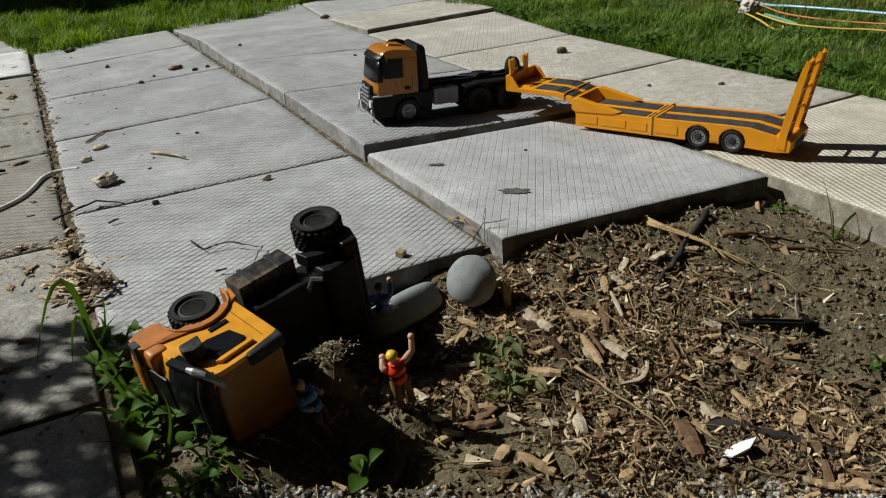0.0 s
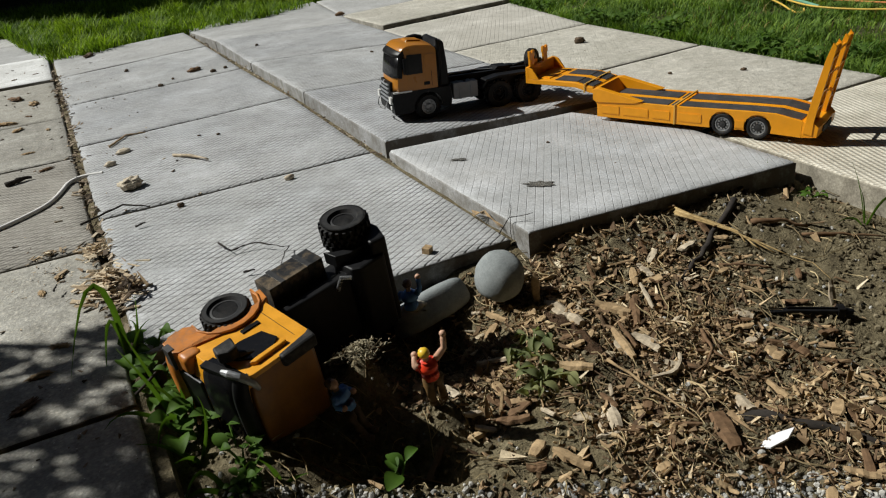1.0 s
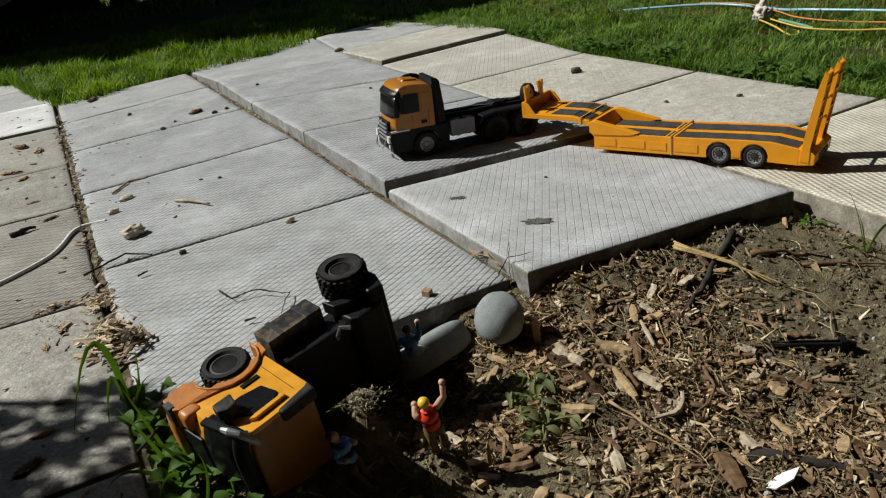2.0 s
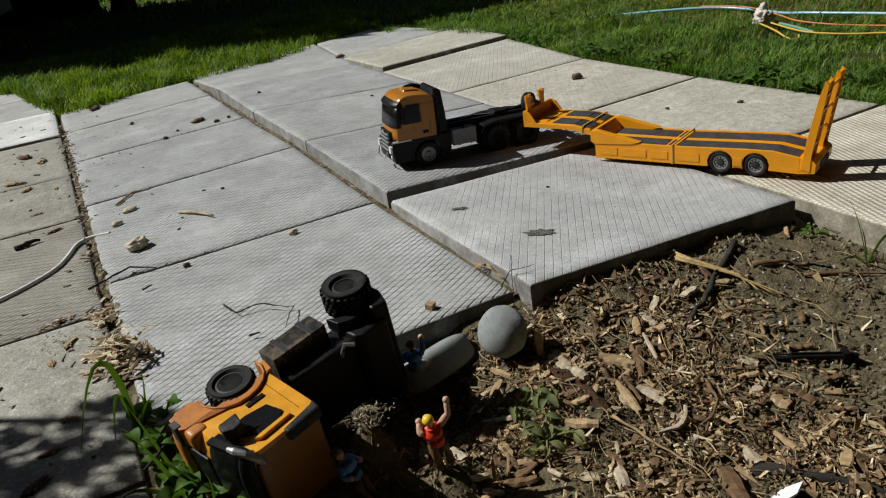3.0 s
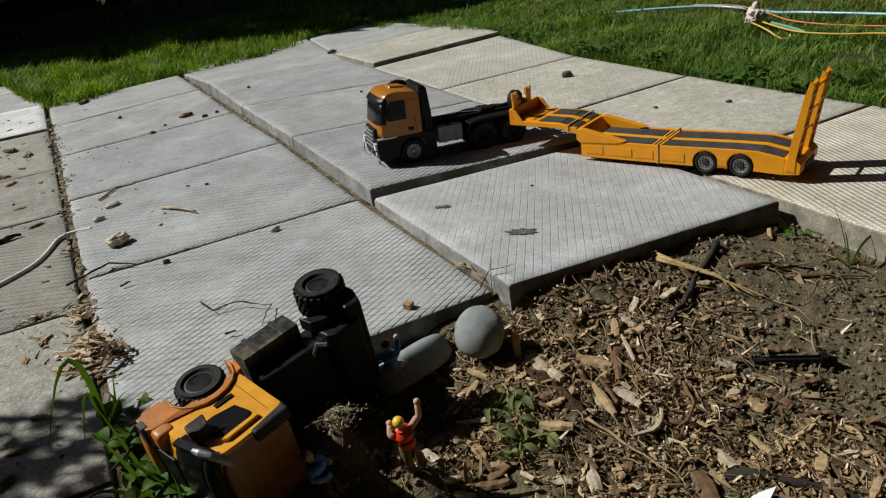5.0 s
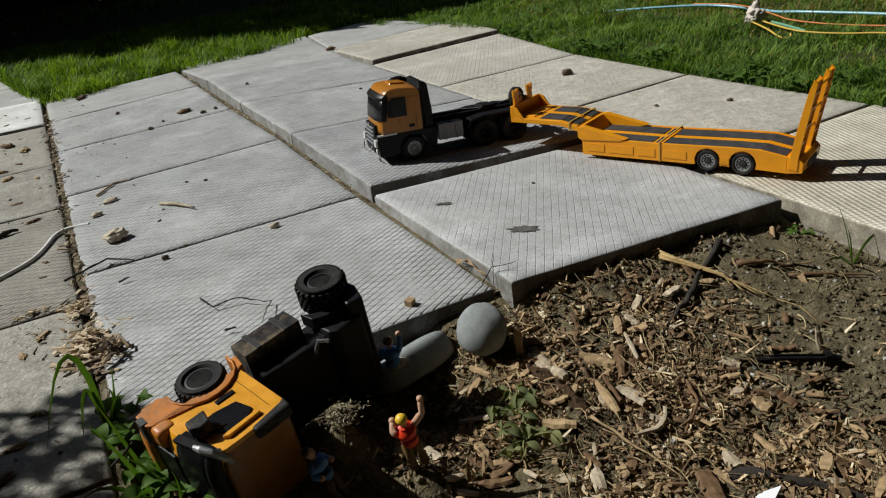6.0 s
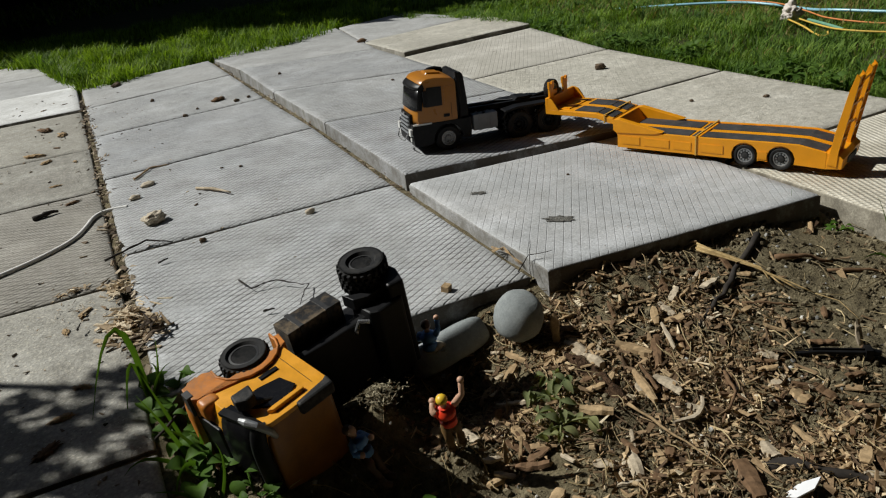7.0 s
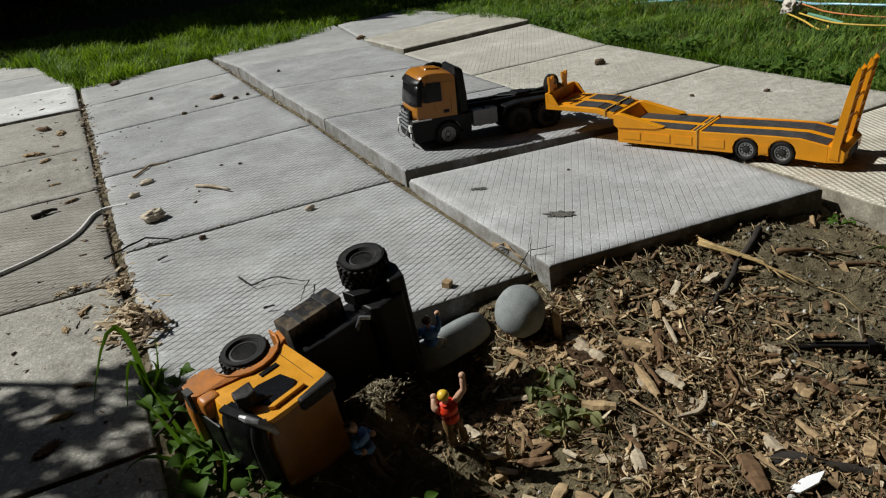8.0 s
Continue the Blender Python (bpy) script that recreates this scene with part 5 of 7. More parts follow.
for i, (a, b, w, h, tone, words, lift, bow) in enumerate(LOOSE):
    split_wood(on_bed(*a), on_bed(*b), w, h, tone, words, lift, i, bow)
for i, (x, y, dx) in enumerate(((-0.232, -0.29, 0.002), (-0.222, -0.287, -0.006), (-0.214, -0.292, 0.008))):
    split_wood(on_bed(x, y), on_bed(x + dx, y + 0.004, 0.03), 0.006, 0.004, M_WOOD_TAN, "tan splinter of wood standing on end", 0.0, 40 + i)
split_wood(on_bed(0.318, -0.362), on_bed(0.322, -0.35, 0.032), 0.012, 0.01, M_WOOD_PALE, "pale knotty wood chip standing on end", 0.0, seed=19)


def stick(name, pts, r, material, label, category="twig", knots=0.25, seed=0, seg=7, group=""):
    """A crooked stick along places on the ground."""
    rng = random.Random(seed)
    P, R = [], []
    for a, b in zip(pts, pts[1:]):
        for i in range(4):
            f = i / 4
            P.append(Vector(a).lerp(Vector(b), f) + Vector((rng.uniform(-1, 1), rng.uniform(-1, 1), rng.uniform(-0.3, 0.6))) * r * 0.6)
    P.append(Vector(pts[-1]))
    for i in range(len(P)):
        R.append(r * (1 - 0.55 * i / len(P)) * (1 + rng.uniform(-knots, knots)))
    return tagged(part(name, tube(P, R, seg), material, smooth=True), label, category, group)


stick("stick", [on_bed(0.4, -0.094, 0.006), on_bed(0.264, -0.161, 0.008), on_bed(0.2, -0.195, 0.006), on_bed(0.14, -0.221, 0.003)], 0.0056, M_WOOD_DARK, "crooked blackened stick lying on the soil", seed=1, group="sticks")
stick("stick", [on_bed(0.374, -0.152, 0.005), on_bed(0.42, -0.172, 0.006), on_bed(0.462, -0.194, 0.005)], 0.0055, M_WOOD_BROWN, "short brown stick lying on the soil", seed=2, group="sticks")
stick("stick", [on_bed(0.435, -0.206, 0.003), on_bed(0.49, -0.24, 0.005), on_bed(0.545, -0.28, 0.003)], 0.0035, M_WOOD_BROWN, "half-buried brown stick on the soil", seed=9, group="sticks")
stick("root", [on_bed(0.03, -0.455, 0.0), on_bed(0.057, -0.472, 0.004), on_bed(0.096, -0.506, 0.006), on_bed(0.138, -0.567, 0.002), on_bed(0.19, -0.62, 0.003)], 0.0075, M_WOOD_DARK, "dark woody root half sunk in the bed", "root", seed=3)
stick("stick", [on_bed(-0.055, -0.308, 0.01), on_bed(-0.035, -0.373, 0.01), on_bed(-0.02, -0.441, 0.008)], 0.0022, M_WOOD_TAN, "long thin tan twig on the mulch", seed=4, group="sticks")
stick("stick", [on_bed(0.246, -0.208, 0.006), on_bed(0.275, -0.23, 0.01), on_bed(0.307, -0.258, 0.006)], 0.0028, M_WOOD_BROWN, "thin brown twig on the soil", seed=5, group="sticks")
stick("stick", [on_bed(0.11, -0.31, 0.006), on_bed(0.09, -0.35, 0.012), on_bed(0.04, -0.38, 0.006)], 0.003, M_WOOD_BROWN, "forked brown twig on the mulch", seed=6, group="sticks")
stick("stick", [on_bed(0.09, -0.35, 0.01), on_bed(0.1, -0.385, 0.008)], 0.0022, M_WOOD_BROWN, "forked brown twig on the mulch", seed=7, group="sticks")
stick("stick", [on_bed(-0.48, -0.25, 0.003), on_bed(-0.42, -0.3, 0.008), on_bed(-0.36, -0.3, 0.01), on_bed(-0.3, -0.36, 0.004)], 0.0014, M_WOOD_BROWN, "long thin root across the shaded soil", seed=8, group="sticks")
stick("straw", [on_bed(0.363, -0.245, 0.006), on_bed(0.372, -0.28, 0.012), on_bed(0.371, -0.319, 0.004)], 0.0009, M_STRAW, "thin dry straw stalk lying on the soil", "straw", 0.1, 18, 6, "straw stalks")
for i in range(4):
    rngi = random.Random(70 + i)
    off = 0.004 * (i - 1.5)
    stick("straw", [on_bed(0.278 + off, -0.072 + off, 0.008), on_bed(0.329 + 0.6 * off, -0.159 + 0.004 * rngi.uniform(-1, 1), 0.012), on_bed(0.363 - 0.012 * i, -0.245 + 0.02 * i, 0.006)], 0.0021, M_STRAW, "dry yellow straw stalk lying on the soil", "straw", 0.1, 20 + i, 6, "straw stalks")

# black plastic stake
st = thing("garden_stake", axes(on_bed(0.31, -0.394, 0.012), (-0.087, 0.065, 0.002), (0, 0, 1)), "black plastic garden stake lying on the soil", "garden stake")
part("blade", prism([(0.016, -0.004), (0.016, 0.004), (0.08, 0.004), (0.11, 0.0), (0.08, -0.003)], -0.0055, 0.0055, 0.001), M_BLACK, st)
part("rib", box(0.016, 0.085, -0.001, 0.001, 0.003, 0.007, 0.0005), M_BLACK, st)
part("collar", box(0.008, 0.017, -0.008, 0.008, -0.006, 0.008, 0.0015), M_BLACK, st)
part("tip", rod((0.008, 0, 0.001), (-0.004, 0, 0.0), 0.006, 0.004, 10), M_BLACK, st)

# white shard
bm = prism([(-0.026, -0.008), (-0.018, 0.008), (0.006, 0.012), (0.026, 0.002), (0.004, -0.009)], -0.0012, 0.0012, 0.0004)
sh = part("plastic_shard", bm, plastic("white_plastic", (0.8, 0.8, 0.82), 0.5, 0.06, dustiness=0.05))
sh.matrix_world = Matrix.Translation(on_bed(0.04, -0.506, 0.009)) @ pose(0, 0, 0, 72, -12, -2)
tagged(sh, "pointed white plastic shard lying on gravel", "plastic shard")

# small heap of crumbs in the sunlit gap below the chassis


def heap(at, spread, count, size, material, label, name, category, seed, tall=0.5, tilt=0.6):
    rng = random.Random(seed)
    verts, faces = [], []
    for _ in range(count):
        a, d = rng.uniform(0, 6.28), abs(rng.gauss(0, 0.5))
        x, y = at[0] + spread[0] * d * math.cos(a), at[1] + spread[1] * d * math.sin(a)
        s = rng.uniform(*size)
        pts = chip_points(rng, s, s * rng.uniform(0.12, 0.42), s * rng.uniform(0.05, 0.13), True)
        m = Euler((rng.gauss(0, tilt), rng.gauss(0, tilt * 0.7), rng.uniform(0, 6.28))).to_matrix()
        o = Vector((x, y, at[2] + rng.random() * tall * size[1] * max(0, 1.2 - d)))
        n = len(verts)
        verts += [tuple(o + m @ Vector(p)) for p in pts]
        faces += [tuple(n + i for i in f) for f in CHIP_FACES]
    return stuff(name, verts, faces, material, label, category)


HEAPX, HEAPY = -0.348, -0.182
M_LITTER_PALE = varied("earthy_litter", [(0, (0.1, 0.085, 0.055)), (0.5, (0.26, 0.22, 0.14)), (1, (0.44, 0.39, 0.27))], 0.9, 200)
M_CHIP_PALE = varied("pale_chips", [(0, (0.22, 0.15, 0.09)), (0.4, (0.48, 0.37, 0.24)), (1, (0.74, 0.64, 0.48))], 0.85, 160)
heap((HEAPX, HEAPY, bed_z(HEAPX, HEAPY) + 0.003), (0.034, 0.028), 520, (0.003, 0.011), M_LITTER_PALE, "small heap of earthy litter under the toppled chassis", "litter_heap", "litter", 31, 1.0)


def strewn_wood(count, seed):
    """Larger split pieces among the mulch, each a thing of its own."""
    rng = random.Random(seed)
    tones = (M_WOOD_TAN, M_WOOD_TAN, M_WOOD_BROWN, M_WOOD_BROWN, M_WOOD_PALE)
    words = ("tan split wood chip among the mulch", "tan split wood chip among the mulch", "brown bark chip among the mulch", "brown bark chip among the mulch", "pale weathered wood chip among the mulch")
    made = 0
    while made < count:
        x, y = rng.uniform(-0.32, 0.34), rng.uniform(-0.62, -0.08)
        if rng.random() > mulch_share(x, y) + 0.1:
            continue
        a, ln = rng.uniform(0, 6.28), rng.uniform(0.016, 0.04)
        dx, dy = math.cos(a) * ln / 2, math.sin(a) * ln / 2
        i = rng.randrange(5)
        split_wood(on_bed(x - dx, y - dy, rng.uniform(-0.002, 0.006)), on_bed(x + dx, y + dy, rng.uniform(-0.002, 0.008)), rng.uniform(0.006, 0.017), rng.uniform(0.002, 0.005), tones[i], words[i], 0.004, made)
        made += 1


strewn_wood(165, 77)


# crumbling reddish log among the mulch
M_ROT = earth("rotten_red_wood", (0.05, 0.028, 0.016), (0.115, 0.066, 0.038), (0.22, 0.135, 0.08), 2.0, 0.006, 1.0)
bm = tube([on_bed(-0.058, -0.158, -0.002), on_bed(-0.052, -0.205, -0.005), on_bed(-0.049, -0.25, -0.005), on_bed(-0.045, -0.305, -0.003)], [0.008, 0.014, 0.014, 0.007], 14)
bmesh.ops.subdivide_edges(bm, edges=bm.edges[:], cuts=3, use_grid_fill=True)
for v in bm.verts:
    v.co += Vector((noise.noise(v.co * 90), noise.noise(v.co * 90 + Vector((5, 0, 0))), noise.noise(v.co * 90 + Vector((0, 5, 0))))) * 0.009
tagged(part("rotten_log", bm, M_ROT, smooth=True), "crumbling reddish rotten piece of wood in the mulch", "log")


# ---- loose things on the slabs ----
M_CHIP_BARK = varied("bark_bits", [(0, (0.035, 0.025, 0.018)), (0.5, (0.1, 0.07, 0.045)), (1, (0.3, 0.22, 0.13))], 0.9, 160)
heap((-0.618, 0.272, -0.004), (0.05, 0.085), 300, (0.01, 0.044), M_CHIP_PALE, "pale wood chips heaped over the slab joint", "wood_chip_heap", "wood chips", 41, 0.3, 0.2)
heap((-0.588, 0.225, -0.002), (0.04, 0.05), 34, (0.008, 0.045), M_CHIP_BARK, "dark bark and twig bits on the chip heap", "bark_heap", "wood chips", 44, 0.7, 0.4)
heap((-0.625, 0.45, -0.007), (0.035, 0.06), 130, (0.008, 0.03), M_CHIP_PALE, "pale wood chips along the slab joint", "wood_chip_heap", "wood chips", 42, 0.3, 0.25)
heap((-0.7, 0.5, -0.009), (0.05, 0.02), 40, (0.005, 0.022), M_CHIP_PALE, "pale wood chips in the joint of the old slabs", "wood_chip_heap", "wood chips", 45, 0.3, 0.25)
heap((-0.7, 0.4, -0.008), (0.13, 0.2), 60, (0.003, 0.012), M_CHIP_PALE, "small pale crumbs of wood on the old slab", "wood_crumbs", "wood chips", 43, 0.1, 0.2)


def joint_litter():
    """Brown leaf bits and chips that lie along the joint between the two left columns."""
    rng = random.Random(12)
    verts, faces = [], []
    for _ in range(300):
        y = rng.uniform(0.1, 2.6)
        x = -0.613 + rng.gauss(0, 0.008) + (0.02 * rng.random() if rng.random() < 0.3 else 0)
        s = rng.uniform(0.006, 0.026)
        pts = chip_points(rng, s, s * rng.uniform(0.3, 0.7), s * rng.uniform(0.06, 0.2), False)
        m = Euler((rng.gauss(0, 0.4), rng.gauss(0, 0.3), rng.uniform(0, 6.28))).to_matrix()
        o = Vector((x, y, -0.006 + rng.uniform(0, 0.006)))
        n = len(verts)
        verts += [tuple(o + m @ Vector(p)) for p in pts]
        faces += [tuple(n + i for i in f) for f in CHIP_FACES]
    for _ in range(170):
        y = rng.uniform(0.5, 2.9)
        x = 0.0 + rng.gauss(0, 0.006)
        s = rng.uniform(0.005, 0.02)
        pts = chip_points(rng, s, s * 0.4, s * 0.15, False)
        m = Euler((rng.gauss(0, 0.4), rng.gauss(0, 0.3), 1.57 + rng.gauss(0, 0.5))).to_matrix()
        o = Vector((x, y, 0.0 + 0.012 * step(0.9, 1.3, y) - 0.004))
        n = len(verts)
        verts += [tuple(o + m @ Vector(p)) for p in pts]
        faces += [tuple(n + i for i in f) for f in CHIP_FACES]
    return stuff("joint_litter", verts, faces, M_LITTER, "brown leaf bits and chips along the slab joints", "litter")


M_LITTER = varied("brown_litter", [(0, (0.06, 0.045, 0.032)), (0.5, (0.22, 0.165, 0.115)), (1, (0.5, 0.42, 0.31))], 0.9, 160)
joint_litter()


def slab_bits(count, seed, x0, x1, y0, y1, size, material, label):
    """Fine crumbs and leaf bits strewn over the slabs."""
    rng = random.Random(seed)
    verts, faces = [], []
    for _ in range(count):
        x, y = rng.uniform(x0, x1), rng.uniform(y0, y1)
        s = size[0] + (size[1] - size[0]) * rng.random() ** 2.5
        pts = chip_points(rng, s, s * rng.uniform(0.3, 0.8), s * rng.uniform(0.1, 0.35), True)
        m = Euler((rng.gauss(0, 0.25), rng.gauss(0, 0.2), rng.uniform(0, 6.28))).to_matrix()
        o = Vector((x, y, slab_z(x, y) + s * 0.06))
        n = len(verts)
        verts += [tuple(o + m @ Vector(p)) for p in pts]
        faces += [tuple(n + i for i in f) for f in CHIP_FACES]
    return stuff("slab_litter", verts, faces, material, label, "litter")


slab_bits(150, 81, -1.1, -0.63, -0.5, 0.45, (0.003, 0.016), M_LITTER, "leaf bits and crumbs over the old slabs")
slab_bits(110, 82, -0.9, -0.63, 0.48, 2.8, (0.004, 0.018), M_LITTER, "leaf bits and crumbs over the old slabs")
slab_bits(170, 83, -0.6, -0.4, 0.55, 2.9, (0.002, 0.012), M_LITTER, "fine crumbs over the grey slabs")
slab_bits(160, 84, -0.55, 0.6, 0.05, 2.6, (0.0015, 0.006), M_LITTER, "fine crumbs over the grey slabs")
slab_bits(70, 85, 0.65, 1.2, 0.3, 2.6, (0.002, 0.008), M_LITTER, "fine crumbs over the tan slabs")


def joint_fill():
    """Packed dirt that fills the joints from below."""
    bm = bmesh.new()
    for x0, x1, y0, y1, z in ((-0.628, -0.6, -0.6, 3.0, -0.02), (-0.012, 0.03, 0.0, 3.0, -0.012), (0.58, 0.68, 0.2, 2.6, -0.016)):
        n = 60
        rows = []
        for i in range(n + 1):
            y = y0 + (y1 - y0) * i / n
            dz = 0.004 * noise.noise(Vector((y * 14, x0, 0)))
            rows.append([bm.verts.new((x, y, z + dz - (0.02 if k in (0, 3) else 0))) for k, x in enumerate((x0, x0 + 0.004, x1 - 0.004, x1))])
        for a, b in zip(rows, rows[1:]):
            for k in range(3):
                bm.faces.new((a[k], a[k + 1], b[k + 1], b[k]))
    for y in KY[1:6]:
        xs = [-1.23 + 0.61 * i / 24 for i in range(25)]
        rows = [[bm.verts.new((x, y + d, -0.0135 + 0.002 * noise.noise(Vector((x * 30, y, 0))) - (0.02 if d else 0))) for x in xs] for d in (-0.011, 0.0, 0.011)]
        for a, b in zip(rows, rows[1:]):
            for k in range(24):
                bm.faces.new((a[k], a[k + 1], b[k + 1], b[k]))
    return tagged(part("joint_dirt", bm, M_SOIL), "dark dirt packed in the slab joints", "soil", kind="stuff")


joint_fill()

M_CLOD_PALE = earth("pale_crumbly_clod", (0.5, 0.43, 0.32), (0.66, 0.58, 0.46), (0.78, 0.72, 0.6), 2.0, 0.0012, 0.5)
M_CLOD_DARK = earth("dark_clod", (0.07, 0.05, 0.035), (0.13, 0.095, 0.065), (0.22, 0.165, 0.115), 2.0, 0.001, 0.5)
SLABS = "bits lying on the slabs"
lump("clod", (-0.521, 0.762, slab_z(-0.521, 0.762) - 0.0045), (0.026, 0.019, 0.014), (0, 0, 30), M_CLOD_PALE, "crumbly pale clod lying on a slab", "clod", 0.36, 2, 4, SLABS, 2.2)
lump("clod", (-0.545, 0.97, slab_z(-0.545, 0.97) - 0.0021), (0.014, 0.009, 0.007), (0, 0, 10), M_CLOD_PALE, "small pale clod lying on a slab", "clod", 0.4, 3, 2, SLABS)
lump("clod", (-0.505, 1.06, slab_z(-0.505, 1.06) - 0.0018), (0.013, 0.02, 0.006), (0, 0, -65), M_CLOD_PALE, "small brown clod lying on a slab", "clod", 0.4, 4, 2, SLABS)
lump("clod", (-0.218, 0.562, slab_z(-0.218, 0.562) - 0.0021), (0.012, 0.007, 0.007), (0, 0, 10), M_CLOD_PALE, "small pale pebble beside a joint", "pebble", 0.3, 5, 2, SLABS)
cb = part("crumb", box(-0.007, 0.007, -0.0065, 0.0065, 0.0, 0.011, 0.0012), M_WOOD_TAN)
cb.rotation_euler = (radians(4), radians(-3), radians(35))
cb.location = (-0.141, 0.046, slab_z(-0.141, 0.046) - 0.001)
tagged(cb, "small square crumb of brick on a slab", "crumb", SLABS)
lump("clod", (-0.449, 0.566, slab_z(-0.449, 0.566) - 0.0015), (0.008, 0.006, 0.005), (0, 0, 0), M_CLOD_DARK, "small dark clod on a slab", "clod", 0.3, 7, 2, SLABS)
lump("clod", (-0.295, 1.82, slab_z(-0.295, 1.82) - 0.0018), (0.009, 0.008, 0.006), (0, 0, 0), M_CLOD_DARK, "small dark clod on a slab", "clod", 0.3, 8, 2, SLABS)
lump("clod", (-0.15, 1.965, slab_z(-0.15, 1.965) - 0.0048), (0.024, 0.015, 0.008), (0, 0, 20), M_WOOD_BROWN, "dark leafy clod on a far slab", "clod", 0.7, 9, 3, SLABS, 2.5)
lump("clod", (-0.455, 2.835, slab_z(-0.455, 2.835) - 0.0042), (0.04, 0.016, 0.009), (0, 0, 65), M_CLOD_DARK, "long dark clod beside the grass", "clod", 0.35, 10, 3, SLABS)
lump("clod", (1.005, 1.175, slab_z(1.005, 1.175) - 0.0048), (0.019, 0.012, 0.011), (0, 0, -10), M_CLOD_DARK, "brown crumpled clod on the tan slab", "clod", 0.5, 11, 3, SLABS, 2.4)
lump("clod", (0.7, 2.7, slab_z(0.7, 2.7) - 0.0048), (0.03, 0.018, 0.01), (0, 0, 20), M_WOOD_BROWN, "dark clod at the far slab corner", "clod", 0.4, 12, 2, SLABS)
lump("clod", (-0.383, 0.012, slab_z(-0.383, 0.012) - 0.0018), (0.006, 0.008, 0.006), (0, 0, 0), M_CLOD_PALE, "small white crumb on a slab", "crumb", 0.3, 13, 2, SLABS)
for i, (x, y, s) in enumerate(((-0.315, 1.05, 0.004), (-0.27, 1.02, 0.005), (-0.24, 1.9, 0.006), (0.42, 1.62, 0.006), (0.3, 0.34, 0.003), (-0.1, 1.88, 0.01), (-0.05, 1.9, 0.008), (0.9, 0.62, 0.006), (1.05, 0.5, 0.007), (0.27, 0.95, 0.004), (0.15, 2.2, 0.007), (-0.36, 2.25, 0.009))):
    lump("crumb", (x, y, slab_z(x, y) - 0.3 * s), (s * 1.4, s, s * 0.7), (0, 0, 40 * i), M_CLOD_DARK, "tiny dark crumb on a slab", "crumb", 0.3, 20 + i, 1, SLABS)
for i, (x, y, s) in enumerate(((-0.68, 2.58, 0.01), (-0.76, 2.52, 0.012), (-0.7, 1.99, 0.025), (-0.757, 2.13, 0.03), (-0.785, 1.74, 0.028), (-0.728, 1.306, 0.013), (-0.69, 1.1, 0.016), (-0.752, 1.62, 0.02), (-0.67, 1.55, 0.01), (-0.72, 1.8, 0.012), (-0.7, 0.12, 0.012), (-0.73, 0.05, 0.014), (-0.75, -0.02, 0.016), (-0.69, 0.38, 0.012), (-0.72, 0.33, 0.01))):
    lump("leaf_clod", (x, y, slab_z(x, y) - 0.08 * s), (s, s * 0.45, s * 0.13), (0, 0, 25 + 31 * i), M_WOOD_TAN if i % 3 else M_WOOD_BROWN, "brown leaf scrap on the old slab", "leaf scrap", 1.1, 40 + i, 4, SLABS, 3.2)

TW = "twigs on the slabs"
stick("twig", [(-0.4, 0.925, 0.004), (-0.37, 0.88, 0.006), (-0.338, 0.822, 0.004)], 0.0045, M_WOOD_PALE, "pale dry twig lying on a slab", seed=31, group=TW)
stick("twig", [(-0.776, 1.03, -0.005), (-0.722, 1.043, -0.004)], 0.008, M_WOOD_DARK, "dark stick lying on the old slab", seed=32, group=TW)
stick("twig", [(-0.428, 0.303, 0.004), (-0.416, 0.256, 0.003), (-0.395, 0.256, 0.006), (-0.372, 0.252, 0.008), (-0.338, 0.212, 0.004), (-0.327, 0.208, 0.003)], 0.0016, M_WOOD_DARK, "thin crooked dark vine on a slab", knots=0.6, seed=33, group=TW)
stick("twig", [(-0.327, 0.206, 0.003), (-0.343, 0.175, 0.009), (-0.362, 0.14, 0.003)], 0.0011, M_WOOD_DARK, "thin crooked dark vine on a slab", seed=34, group=TW)
stick("twig", [(-0.64, 0.6, -0.002), (-0.59, 0.612, 0.006), (-0.552, 0.63, 0.009), (-0.505, 0.59, 0.003)], 0.0026, M_WOOD_DARK, "dark crooked twig across the joint", seed=35, group=TW)
stick("twig", [(-0.53, 1.14, 0.003), (-0.48, 1.215, 0.006), (-0.43, 1.21, 0.004)], 0.003, M_WOOD_TAN, "thin tan twig along the joint", seed=36, group=TW)
stick("twig", [(-0.02, 0.02, 0.0), (0.0, 0.012, 0.03), (0.008, 0.02, 0.05)], 0.001, M_WOOD_DARK, "dry dark weed stalk at the slab corner", seed=37, group=TW)
stick("twig", [(0.0, 0.012, 0.028), (0.02, 0.0, 0.03), (0.032, -0.008, 0.034)], 0.0008, M_WOOD_DARK, "dry dark weed stalk at the slab corner", seed=38, group=TW)
stick("twig", [(0.0, 0.012, 0.028), (-0.012, -0.006, 0.012), (-0.018, -0.02, 0.0)], 0.0008, M_WOOD_DARK, "dry dark weed stalk at the slab corner", seed=39, group=TW)
for i in range(5):
    stick("straw", [(-0.006 - 0.003 * i, 0.135 - 0.006 * i, 0.002), (-0.004, 0.09, 0.008 + 0.002 * i), (0.0 - 0.002 * i, 0.035, 0.003)], 0.0009, M_WOOD_TAN, "dry straw stalk in the slab joint", "straw", 0.1, 60 + i, 5, "straw stalks")
for i, (x, y, a) in enumerate(((0.04, 0.95, 40), (-0.545, 0.5, 15), (-0.7, 0.3, 70), (0.36, 0.16, 30), (-0.42, 0.16, -20))):
    stick("twig", [(x, y, 0.002), (x + 0.02 * math.cos(radians(a)), y + 0.02 * math.sin(radians(a)), 0.004)], 0.002, M_WOOD_DARK, "short dark twig on a slab", seed=50 + i, group=TW)
